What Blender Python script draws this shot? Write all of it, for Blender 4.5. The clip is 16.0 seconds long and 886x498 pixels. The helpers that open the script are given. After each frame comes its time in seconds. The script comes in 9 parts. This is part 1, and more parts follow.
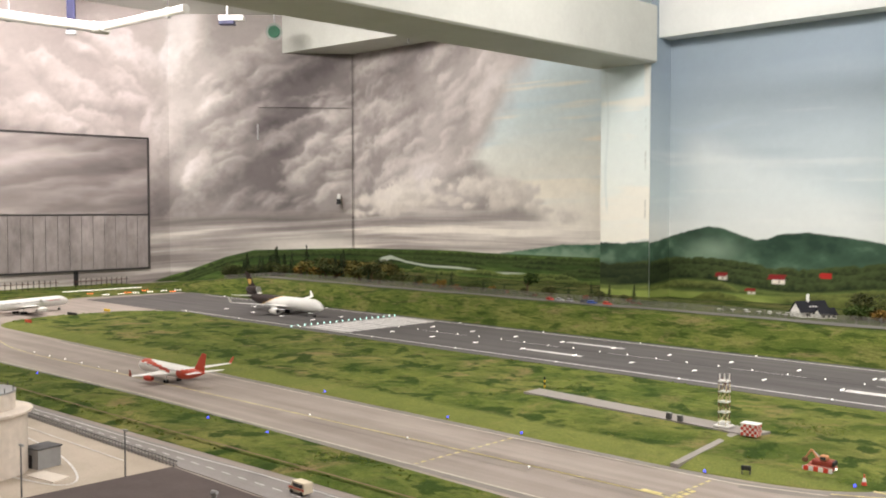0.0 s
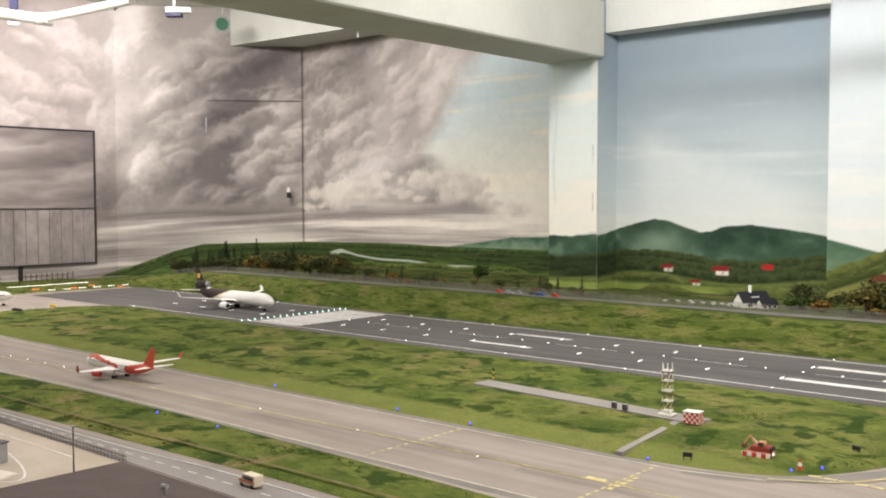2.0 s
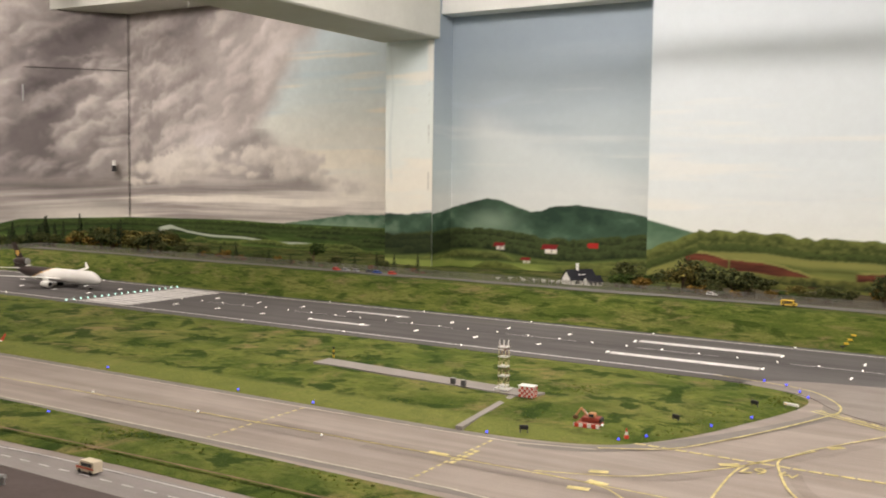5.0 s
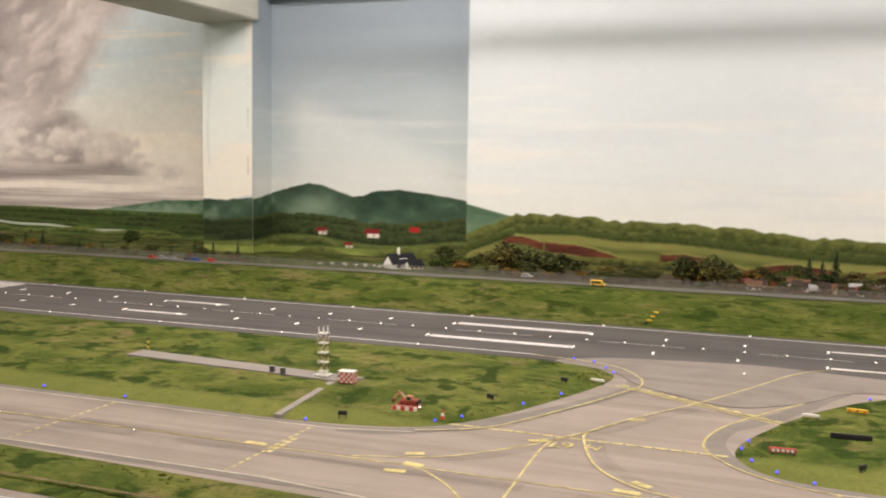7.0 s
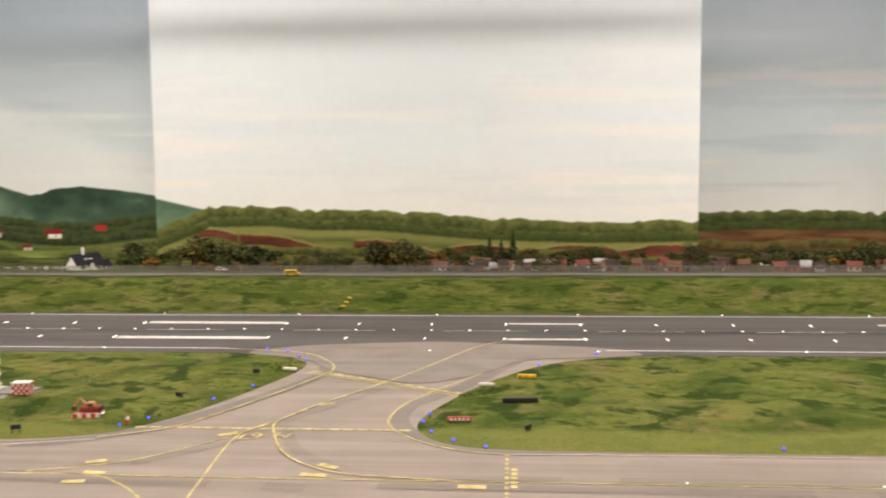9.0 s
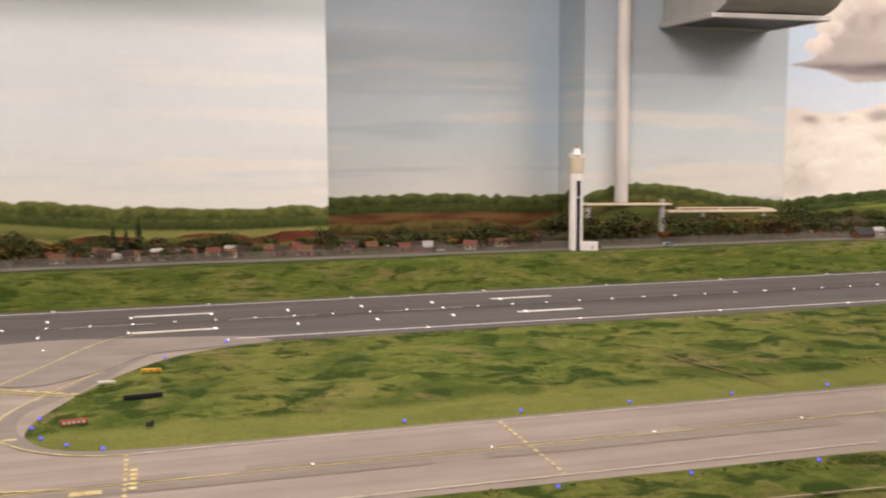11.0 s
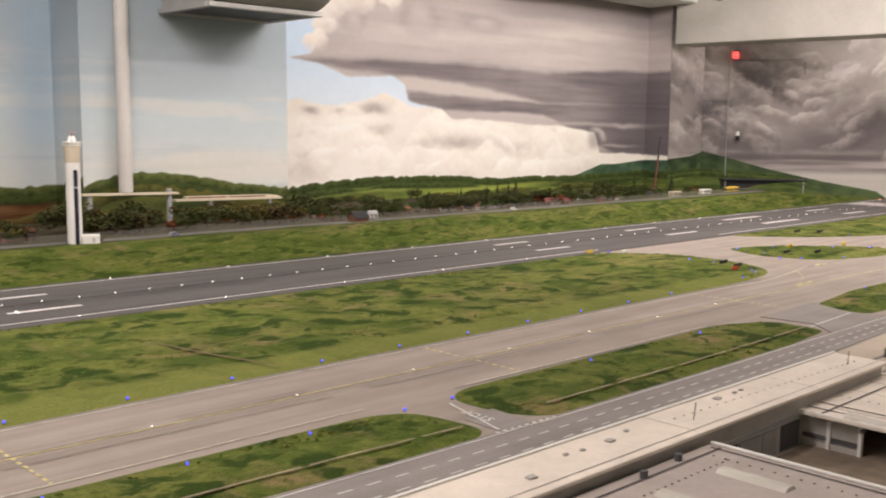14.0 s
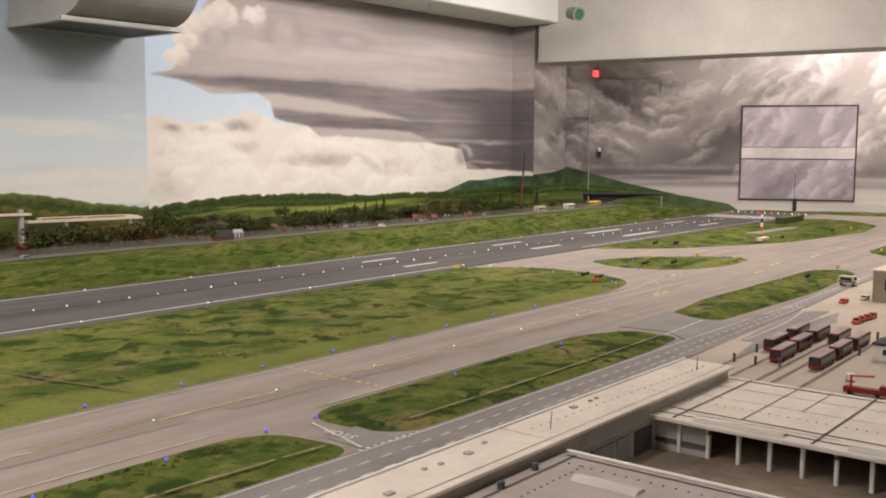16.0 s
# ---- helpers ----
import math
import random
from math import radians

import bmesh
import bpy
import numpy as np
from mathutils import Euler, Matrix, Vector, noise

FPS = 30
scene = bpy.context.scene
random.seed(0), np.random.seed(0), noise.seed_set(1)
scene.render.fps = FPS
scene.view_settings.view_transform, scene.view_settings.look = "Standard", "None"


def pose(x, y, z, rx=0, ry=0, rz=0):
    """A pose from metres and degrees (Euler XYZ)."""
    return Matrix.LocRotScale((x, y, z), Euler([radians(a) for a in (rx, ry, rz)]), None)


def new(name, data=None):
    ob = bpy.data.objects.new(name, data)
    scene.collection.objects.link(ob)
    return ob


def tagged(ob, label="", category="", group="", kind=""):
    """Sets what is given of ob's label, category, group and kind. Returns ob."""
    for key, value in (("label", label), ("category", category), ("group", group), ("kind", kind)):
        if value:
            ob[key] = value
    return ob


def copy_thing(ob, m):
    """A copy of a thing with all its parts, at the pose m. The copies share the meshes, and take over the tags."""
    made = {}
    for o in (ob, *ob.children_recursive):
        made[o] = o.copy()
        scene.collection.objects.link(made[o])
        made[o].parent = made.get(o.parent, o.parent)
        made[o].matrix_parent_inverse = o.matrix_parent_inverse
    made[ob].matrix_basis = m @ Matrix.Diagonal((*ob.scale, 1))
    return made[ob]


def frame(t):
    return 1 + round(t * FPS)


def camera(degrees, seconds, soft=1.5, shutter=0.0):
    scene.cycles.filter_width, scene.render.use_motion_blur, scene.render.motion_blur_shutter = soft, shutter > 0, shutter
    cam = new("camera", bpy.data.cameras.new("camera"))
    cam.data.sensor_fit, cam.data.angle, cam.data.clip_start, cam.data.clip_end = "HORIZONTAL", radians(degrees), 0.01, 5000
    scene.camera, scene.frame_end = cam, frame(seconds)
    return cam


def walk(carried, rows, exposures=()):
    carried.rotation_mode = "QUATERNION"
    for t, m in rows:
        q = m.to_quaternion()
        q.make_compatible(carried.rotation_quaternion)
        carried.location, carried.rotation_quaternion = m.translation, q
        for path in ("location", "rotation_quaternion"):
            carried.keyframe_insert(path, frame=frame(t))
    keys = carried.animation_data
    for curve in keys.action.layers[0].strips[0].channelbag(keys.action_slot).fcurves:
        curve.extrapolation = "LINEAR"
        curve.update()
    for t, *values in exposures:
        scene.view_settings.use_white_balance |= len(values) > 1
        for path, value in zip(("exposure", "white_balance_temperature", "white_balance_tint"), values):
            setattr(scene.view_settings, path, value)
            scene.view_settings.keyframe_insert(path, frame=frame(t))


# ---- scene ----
cam = camera(48.47, 16.0, soft=1.9, shutter=0.4)
ROWS = [
    (0.0, -0.1218, 0.0592, 0.6637, 87.600, -0.005, 44.311),
    (0.5, -0.1124, 0.0575, 0.6635, 87.573, -0.047, 43.604),
    (1.0, -0.1079, 0.0501, 0.6659, 87.516, -0.027, 42.758),
    (1.5, -0.1032, 0.0450, 0.6668, 87.368, -0.011, 42.081),
    (2.0, -0.0939, 0.0413, 0.6677, 87.179, 0.124, 41.484),
    (2.5, -0.0826, 0.0337, 0.6721, 86.957, 0.163, 40.657),
    (3.0, -0.0813, 0.0227, 0.6747, 86.738, -0.021, 39.436),
    (5.5, -0.1071, -0.0098, 0.6867, 85.527, -0.897, 29.337),
    (6.0, -0.1027, -0.0078, 0.6911, 85.258, -0.974, 26.968),
    (6.5, -0.0917, -0.0083, 0.6941, 85.138, -0.840, 24.462),
    (7.0, -0.0721, -0.0089, 0.6941, 84.969, -0.831, 21.597),
    (7.5, -0.0474, -0.0207, 0.6993, 84.749, -0.561, 17.992),
    (8.0, -0.0261, -0.0363, 0.7040, 84.567, -0.152, 13.842),
    (8.5, -0.0091, -0.0324, 0.7019, 84.404, 0.266, 9.281),
    (11.0, 0.0555, 0.0020, 0.6883, 83.542, 0.193, -16.177),
    (11.5, 0.0691, 0.0062, 0.6821, 83.469, -0.097, -21.738),
    (12.0, 0.0759, 0.0056, 0.6777, 83.407, -0.211, -26.633),
    (12.5, 0.0827, 0.0031, 0.6757, 83.117, -0.312, -31.247),
    (13.0, 0.0997, -0.0021, 0.6794, 82.672, -0.385, -35.600),
    (13.5, 0.1201, -0.0080, 0.6818, 82.565, -0.509, -39.755),
    (14.0, 0.1274, -0.0167, 0.6847, 82.985, -0.499, -43.567),
    (14.5, 0.1357, -0.0266, 0.6862, 83.447, -0.360, -46.387),
    (15.0, 0.1425, -0.0330, 0.6843, 83.854, -0.376, -48.732),
    (15.5, 0.1479, -0.0387, 0.6840, 84.026, -0.280, -50.178),
    (16.0, 0.1500, -0.0413, 0.6832, 84.024, -0.227, -50.987),
]
walk(cam, [(t, pose(*p)) for t, *p in ROWS], [(0.0, -0.02, 6350, 6), (3.0, -0.02, 6350, 5), (5.5, -0.25, 6820, 10), (6.5, -0.2, 6900, 11), (8.5, -0.15, 6950, 10), (11.0, -0.33, 7000, 16), (12.0, -0.37, 7000, 17), (13.5, -0.24, 6700, 13), (14.5, -0.47, 6650, 12), (16.0, -0.51, 6650, 11)])
# ------------------------------------------------------------ light
world = bpy.data.worlds.new("world")
scene.world = world
world.use_nodes = True
world.node_tree.nodes["Background"].inputs[0].default_value = (0.9, 0.92, 1.0, 1)
world.node_tree.nodes["Background"].inputs[1].default_value = 0.05
scene.view_settings.exposure = 0.0


def tube_light(x, y, z, sx, sy, watts, colour=(1.0, 0.9, 0.86)):
    lamp = bpy.data.lights.new("ceiling_lamp", "AREA")
    lamp.shape, lamp.size, lamp.size_y, lamp.energy, lamp.color = "RECTANGLE", sx, sy, watts, colour
    ob = new("ceiling_lamp_light", lamp)
    ob.matrix_world = pose(x, y, z)
    return ob


CEIL = 2.4
WALL_LAMPS = [(lx, ly) for lx in (-6.2, -2.1, 1.5, 4.9, 7.4) for ly in (2.6, 3.6)]
GROUND_LAMPS = [(-6.2, 1.0), (-3.4, 1.0), (-0.1, 1.4), (2.3, 0.2), (4.9, 1.0), (7.4, 1.0)]
LAMPS = WALL_LAMPS + GROUND_LAMPS
WALL_W = {-6.2: 52, -2.1: 47, 1.5: 45, 4.9: 57, 7.4: 54}
GROUND_W = {-6.2: 66, -3.4: 44, -0.1: 64, 2.3: 8, 4.9: 54, 7.4: 70}
TURN = {-6.2: 38, 7.4: -25}
for lx, ly in LAMPS:
    lamp = tube_light(lx, ly, CEIL - 0.05, 1.5, 0.1 if ly > 2 else 0.25, WALL_W[lx] if ly > 2 else GROUND_W[lx])
    lamp.matrix_world = pose(lx, ly, CEIL - 0.05, 38 if ly > 2 else 0, 0, TURN.get(lx, 0) if ly > 2 else 0)

FAR_LAMPS = [(9.53, 3.52), (10.23, 1.92)]
for lx, ly in FAR_LAMPS:
    tube_light(lx, ly, CEIL - 0.05, 1.2, 0.25, 98).matrix_world = pose(lx, ly, CEIL - 0.05, 34, 0, -66.5)

# ------------------------------------------------------------ materials
MATS = {}


def nodes_of(name):
    m = bpy.data.materials.new(name)
    m.use_nodes = True
    nt = m.node_tree
    return m, nt, nt.nodes["Principled BSDF"]


def add(nt, kind, **sets):
    n = nt.nodes.new(kind)
    for k, v in sets.items():
        n.inputs[k.replace("_", " ")].default_value = v
    return n


def where(nt, scale=1.0, stretch=(1, 1, 1)):
    g = nt.nodes.new("ShaderNodeNewGeometry")
    mp = nt.nodes.new("ShaderNodeMapping")
    mp.inputs["Scale"].default_value = [scale * s for s in stretch]
    nt.links.new(g.outputs["Position"], mp.inputs["Vector"])
    return mp.outputs[0]


def noise_tex(nt, scale, detail=5, rough=0.55, stretch=(1, 1, 1), distort=0.0):
    n = nt.nodes.new("ShaderNodeTexNoise")
    n.inputs["Scale"].default_value = scale
    n.inputs["Detail"].default_value = detail
    n.inputs["Roughness"].default_value = rough
    n.inputs["Distortion"].default_value = distort
    nt.links.new(where(nt, 1.0, stretch), n.inputs["Vector"])
    return n.outputs["Fac"]


def ramp(nt, fac, stops):
    r = nt.nodes.new("ShaderNodeValToRGB")
    els = r.color_ramp.elements
    while len(els) < len(stops):
        els.new(0.5)
    for e, (p, c) in zip(els, stops):
        e.position, e.color = p, (*c, 1)
    nt.links.new(fac, r.inputs[0])
    return r.outputs[0]


def mix(nt, fac, a, b, mode="MIX"):
    m = nt.nodes.new("ShaderNodeMix")
    m.data_type, m.blend_type = "RGBA", mode
    for sock, v in ((m.inputs[0], fac), (m.inputs[6], a), (m.inputs[7], b)):
        if isinstance(v, (int, float)):
            sock.default_value = v
        elif isinstance(v, tuple):
            sock.default_value = (*v, 1)
        else:
            nt.links.new(v, sock)
    return m.outputs[2]


def bump(nt, bsdf, height, strength=0.3, dist=0.002):
    b = nt.nodes.new("ShaderNodeBump")
    b.inputs["Strength"].default_value, b.inputs["Distance"].default_value = strength, dist
    nt.links.new(height, b.inputs["Height"])
    nt.links.new(b.outputs[0], bsdf.inputs["Normal"])


def surface(name, colour, rough=0.6, metal=0.0, vary=0.18, grain=60.0, wear=6.0, relief=0.15, stretch=(1, 1, 1), spec=0.3):
    """A painted or moulded surface: grain and wear at two sizes."""
    if name in MATS:
        return MATS[name]
    m, nt, b = nodes_of(name)
    fine, coarse = noise_tex(nt, grain, 4, 0.6, stretch), noise_tex(nt, wear, 4, 0.6, stretch)
    dark = tuple(c * (1 - vary) for c in colour)
    light = tuple(min(1.0, c * (1 + vary * 0.6)) for c in colour)
    c1 = ramp(nt, coarse, ((0.3, dark), (0.7, light)))
    c2 = ramp(nt, fine, ((0.3, (1 - vary, 1 - vary, 1 - vary)), (0.65, (1, 1, 1))))
    nt.links.new(mix(nt, 0.6, c1, c2, "MULTIPLY"), b.inputs["Base Color"])
    b.inputs["Roughness"].default_value, b.inputs["Metallic"].default_value = rough, metal
    b.inputs["Specular IOR Level"].default_value = spec
    if relief:
        bump(nt, b, fine, relief, 0.001)
    MATS[name] = m
    return m


def glow(name, colour, strength):
    if name not in MATS:
        m, nt, b = nodes_of(name)
        b.inputs["Base Color"].default_value = (*colour, 1)
        b.inputs["Emission Color"].default_value = (*colour, 1)
        b.inputs["Emission Strength"].default_value = strength
        MATS[name] = m
    return MATS[name]


def grass_material(name, tint=(1, 1, 1), deep=1.0, drawn=1.0):
    """Model grass: pale mown fibre, darker drawn-out tufts, dry patches, a paler mown strip by the taxiway."""
    m, nt, b = nodes_of(name)
    big = noise_tex(nt, 1.6, 5, 0.6, (1, 1.4 * drawn, drawn), 0.5)
    mid = noise_tex(nt, 4.2, 6, 0.6, (1, 1.2 * drawn, drawn), 0.3)
    small = noise_tex(nt, 17.0, 5, 0.7, (1, 1.6 * drawn, drawn), 0.6)
    clump = noise_tex(nt, 8.5, 4, 0.55, (0.9, 0.95 * drawn, drawn), 0.4)
    dabs = noise_tex(nt, 22.0, 4, 0.6, (0.9, 1.05 * drawn, drawn), 0.3)
    bare = noise_tex(nt, 3.7, 5, 0.66, (1.1, drawn, drawn), 0.8)
    fine = noise_tex(nt, 190.0, 3, 0.7)
    t = lambda c: tuple(a * k for a, k in zip(c, tint))
    c = ramp(nt, big, ((0.34, t((0.092, 0.132, 0.022))), (0.52, t((0.13, 0.156, 0.033))), (0.66, t((0.21, 0.198, 0.066)))))
    c = mix(nt, ramp(nt, small, ((0.42, (0, 0, 0)), (0.68, (0.65, 0.65, 0.65)))), c, t((0.245, 0.245, 0.07)))
    c = mix(nt, ramp(nt, mid, ((0.44, (0, 0, 0)), (0.6, (0.8 * deep,) * 3))), c, t((0.06, 0.096, 0.016)))
    c = mix(nt, ramp(nt, bare, ((0.545, (0, 0, 0)), (0.69, (0.75, 0.75, 0.75)))), c, t((0.28, 0.2, 0.105)))
    c = mix(nt, ramp(nt, dabs, ((0.53, (0, 0, 0)), (0.67, (0.7, 0.7, 0.7)))), c, t((0.046, 0.078, 0.013)))
    c = mix(nt, ramp(nt, clump, ((0.535, (0, 0, 0)), (0.6, (0.94 * deep,) * 3))), c, t((0.03, 0.058, 0.009)))
    g = nt.nodes.new("ShaderNodeNewGeometry")
    sep = nt.nodes.new("ShaderNodeSeparateXYZ")
    nt.links.new(g.outputs["Position"], sep.inputs[0])
    wave = nt.nodes.new("ShaderNodeMath")
    wave.operation = "MULTIPLY_ADD"
    nt.links.new(mid, wave.inputs[0])
    wave.inputs[1].default_value = 0.07
    nt.links.new(sep.outputs["Y"], wave.inputs[2])
    near = nt.nodes.new("ShaderNodeMapRange")
    near.inputs[1].default_value, near.inputs[2].default_value = 2.4, 2.445
    near.inputs[3].default_value, near.inputs[4].default_value = 0.7, 0.0
    nt.links.new(wave.outputs[0], near.inputs[0])
    low = nt.nodes.new("ShaderNodeMapRange")
    low.inputs[1].default_value, low.inputs[2].default_value = 2.1, 2.2
    nt.links.new(wave.outputs[0], low.inputs[0])
    strip = nt.nodes.new("ShaderNodeMath")
    strip.operation = "MULTIPLY"
    nt.links.new(near.outputs[0], strip.inputs[0])
    nt.links.new(low.outputs[0], strip.inputs[1])
    c = mix(nt, strip.outputs[0], c, t((0.2, 0.22, 0.06)))
    c = mix(nt, 0.8, c, ramp(nt, fine, ((0.3, (0.5, 0.5, 0.5)), (0.65, (1.12, 1.12, 1.1)))), "MULTIPLY")
    nt.links.new(c, b.inputs["Base Color"])
    b.inputs["Roughness"].default_value = 0.95
    b.inputs["Specular IOR Level"].default_value = 0.1
    bump(nt, b, fine, 0.9, 0.004)
    MATS[name] = m
    return m


def tarmac_material(name, low, high, streak):
    m, nt, b = nodes_of(name)
    along = noise_tex(nt, 2.2, 6, 0.6, (0.35, 7.0, 1))
    spots = noise_tex(nt, 5.0, 5, 0.6, (1, 1, 1), 0.4)
    fine = noise_tex(nt, 220.0, 3, 0.7)
    c = mix(nt, streak, ramp(nt, spots, ((0.3, low), (0.7, high))), ramp(nt, along, ((0.3, low), (0.7, high))))
    c = mix(nt, 0.5, c, ramp(nt, fine, ((0.3, (0.75, 0.75, 0.75)), (0.65, (1.05, 1.05, 1.05)))), "MULTIPLY")
    nt.links.new(c, b.inputs["Base Color"])
    b.inputs["Roughness"].default_value = 0.75
    b.inputs["Specular IOR Level"].default_value = 0.25
    bump(nt, b, fine, 0.3, 0.0008)
    MATS[name] = m
    return m


GRASS = grass_material("grass_fibre", (1.0, 1.0, 1.0))
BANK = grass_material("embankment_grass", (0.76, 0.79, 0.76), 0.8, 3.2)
RUNWAY = tarmac_material("runway_asphalt", (0.066, 0.061, 0.06), (0.135, 0.126, 0.122), 0.8)
TAXI = tarmac_material("taxiway_concrete", (0.22, 0.188, 0.166), (0.38, 0.328, 0.292), 0.7)
ROAD = tarmac_material("service_road_asphalt", (0.2, 0.183, 0.176), (0.32, 0.294, 0.28), 0.6)
APRON = tarmac_material("apron_concrete", (0.40, 0.34, 0.27), (0.52, 0.45, 0.37), 0.3)
PERIM = tarmac_material("perimeter_road", (0.11, 0.105, 0.092), (0.18, 0.17, 0.148), 0.5)
WHITE_LINE = surface("white_line_paint", (0.72, 0.7, 0.68), 0.7, vary=0.25, grain=120, wear=25)
YELLOW_LINE = surface("yellow_line_paint", (0.7, 0.6, 0.27), 0.7, vary=0.45, grain=120, wear=25)
WHITE = surface("white_paint", (0.78, 0.77, 0.74), 0.45, vary=0.06)
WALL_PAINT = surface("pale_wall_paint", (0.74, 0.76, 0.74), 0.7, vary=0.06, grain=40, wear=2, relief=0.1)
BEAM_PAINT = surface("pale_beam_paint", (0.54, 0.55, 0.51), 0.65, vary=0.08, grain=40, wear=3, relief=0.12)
BLACK = surface("black_paint", (0.02, 0.02, 0.022), 0.5, vary=0.2)
RED = surface("red_paint", (0.55, 0.06, 0.035), 0.45, vary=0.15)
ORANGE = surface("orange_paint", (0.5, 0.065, 0.03), 0.45, vary=0.12)
GREY = surface("grey_paint", (0.34, 0.34, 0.34), 0.6, vary=0.15)
DARKGREY = surface("dark_grey_paint", (0.1, 0.1, 0.105), 0.6, vary=0.2)
YELLOW = surface("yellow_paint", (0.75, 0.5, 0.05), 0.5, vary=0.12)
BROWN = surface("dark_brown_paint", (0.03, 0.02, 0.018), 0.4, vary=0.15)
GOLD = surface("gold_paint", (0.68, 0.42, 0.1), 0.4, vary=0.1)
GLASS_DARK = surface("dark_glass", (0.03, 0.035, 0.04), 0.12, vary=0.1, relief=0, spec=0.5)
METAL = surface("grey_metal", (0.5, 0.5, 0.49), 0.4, 0.6, vary=0.12)
RUBBER = surface("black_rubber", (0.02, 0.02, 0.02), 0.8, vary=0.2)
BLUE_LED = glow("blue_lamp", (0.07, 0.08, 1.0), 1.9)
WHITE_LED = glow("white_lamp", (1.0, 0.97, 0.9), 1.3)


# ------------------------------------------------------------ mesh helpers
def mesh_ob(name, bm, material, smooth=False):
    me = bpy.data.meshes.new(name)
    bmesh.ops.recalc_face_normals(bm, faces=bm.faces)
    bm.to_mesh(me)
    bm.free()
    for mat in material if isinstance(material, (list, tuple)) else [material]:
        me.materials.append(mat)
    if smooth:
        me.shade_smooth()
    return new(name, me)


def part(name, bm, material, parent, label="", smooth=False):
    ob = mesh_ob(name, bm, material, smooth)
    ob.parent = parent
    if label:
        ob["label"] = label
    return ob


def share(name, ob, parent, m):
    """Another object on ob's mesh."""
    o = new(name, ob.data)
    o.parent, o.matrix_basis = parent, m
    return o


def thing(name, label, category, group="", at=None, kind=""):
    ob = new(name)
    tagged(ob, label, category, group, kind)
    if at is not None:
        ob.matrix_world = at
    return ob


def box(bm, x0, x1, y0, y1, z0, z1, bevel=0.0, m=None, mat=0):
    r = bmesh.ops.create_cube(bm, size=1.0)
    vs = r["verts"]
    for v in vs:
        v.co = Vector((x0 + (v.co.x + 0.5) * (x1 - x0), y0 + (v.co.y + 0.5) * (y1 - y0), z0 + (v.co.z + 0.5) * (z1 - z0)))
    fs = {f for v in vs for f in v.link_faces}
    for f in fs:
        f.material_index = mat
    if bevel:
        es = list({e for v in vs for e in v.link_edges})
        out = bmesh.ops.bevel(bm, geom=es, offset=bevel, segments=1, affect="EDGES", profile=0.5)
        vs = list({v for f in out["faces"] for v in f.verts} | {v for v in vs if v.is_valid})
    if m is not None:
        bmesh.ops.transform(bm, matrix=m, verts=[v for v in vs if v.is_valid])
    return vs


def rod(bm, a, b, r0, r1=None, seg=8, mat=0):
    a, b = Vector(a), Vector(b)
    d = b - a
    out = bmesh.ops.create_cone(bm, cap_ends=True, segments=seg, radius1=r0, radius2=r0 if r1 is None else r1, depth=d.length,
                                matrix=Matrix.Translation((a + b) / 2) @ d.to_track_quat("Z", "Y").to_matrix().to_4x4())
    for f in {f for v in out["verts"] for f in v.link_faces}:
        f.material_index = mat
    return out["verts"]


def loft(bm, rings, cap=True, mat=0):
    """rings: lists of points, all of one length."""
    rows = [[bm.verts.new(p) for p in ring] for ring in rings]
    n = len(rows[0])
    for a, b in zip(rows, rows[1:]):
        for i in range(n):
            f = bm.faces.new((a[i], a[(i + 1) % n], b[(i + 1) % n], b[i]))
            f.material_index = mat
    if cap:
        for row in (rows[0], rows[-1]):
            bm.faces.new(row).material_index = mat
    return rows


def slab(bm, outline, z0, z1, mat=0):
    """A flat plate with the outline given in plan."""
    return loft(bm, [[(x, y, z) for x, y in outline] for z in (z0, z1)], True, mat)


def rounded(points, radius=0.12, steps=6):
    """The outline with its corners rounded off."""
    out, n = [], len(points)
    for i, p in enumerate(points):
        p, a, b = Vector(p), Vector(points[i - 1]), Vector(points[(i + 1) % n])
        ra, rb = min(radius, (a - p).length * 0.45), min(radius, (b - p).length * 0.45)
        s, e = p + (a - p).normalized() * ra, p + (b - p).normalized() * rb
        out += [tuple((1 - t) ** 2 * s + 2 * t * (1 - t) * p + t * t * e) for t in (k / steps for k in range(steps + 1))]
    return out


def stripe(bm, points, width, z, closed=False, dash=0.0, gap=0.0, mat=0):
    """A painted line along points in plan, whole or dashed."""
    pts = [Vector(p) for p in points] + ([Vector(points[0])] if closed else [])
    runs = []
    if dash:
        s, on, left, run = 0.0, True, dash, [pts[0]]
        for a, b in zip(pts, pts[1:]):
            length, done = (b - a).length, 0.0
            while length - done > left:
                done += left
                q = a + (b - a) * (done / length)
                if on:
                    runs.append(run + [q])
                run, on = [q], not on
                left = dash if on else gap
            left -= length - done
            run = run + [b] if on else [b]
        if on and len(run) > 1:
            runs.append(run)
    else:
        runs = [pts]
    for run in runs:
        sides = []
        for i, p in enumerate(run):
            d = (run[min(i + 1, len(run) - 1)] - run[max(i - 1, 0)])
            if d.length < 1e-7:
                continue
            d.normalize()
            nrm = Vector((-d.y, d.x)) * width / 2
            sides.append((bm.verts.new((p.x + nrm.x, p.y + nrm.y, z)), bm.verts.new((p.x - nrm.x, p.y - nrm.y, z))))
        for (a, b), (c, d) in zip(sides, sides[1:]):
            bm.faces.new((a, b, d, c)).material_index = mat


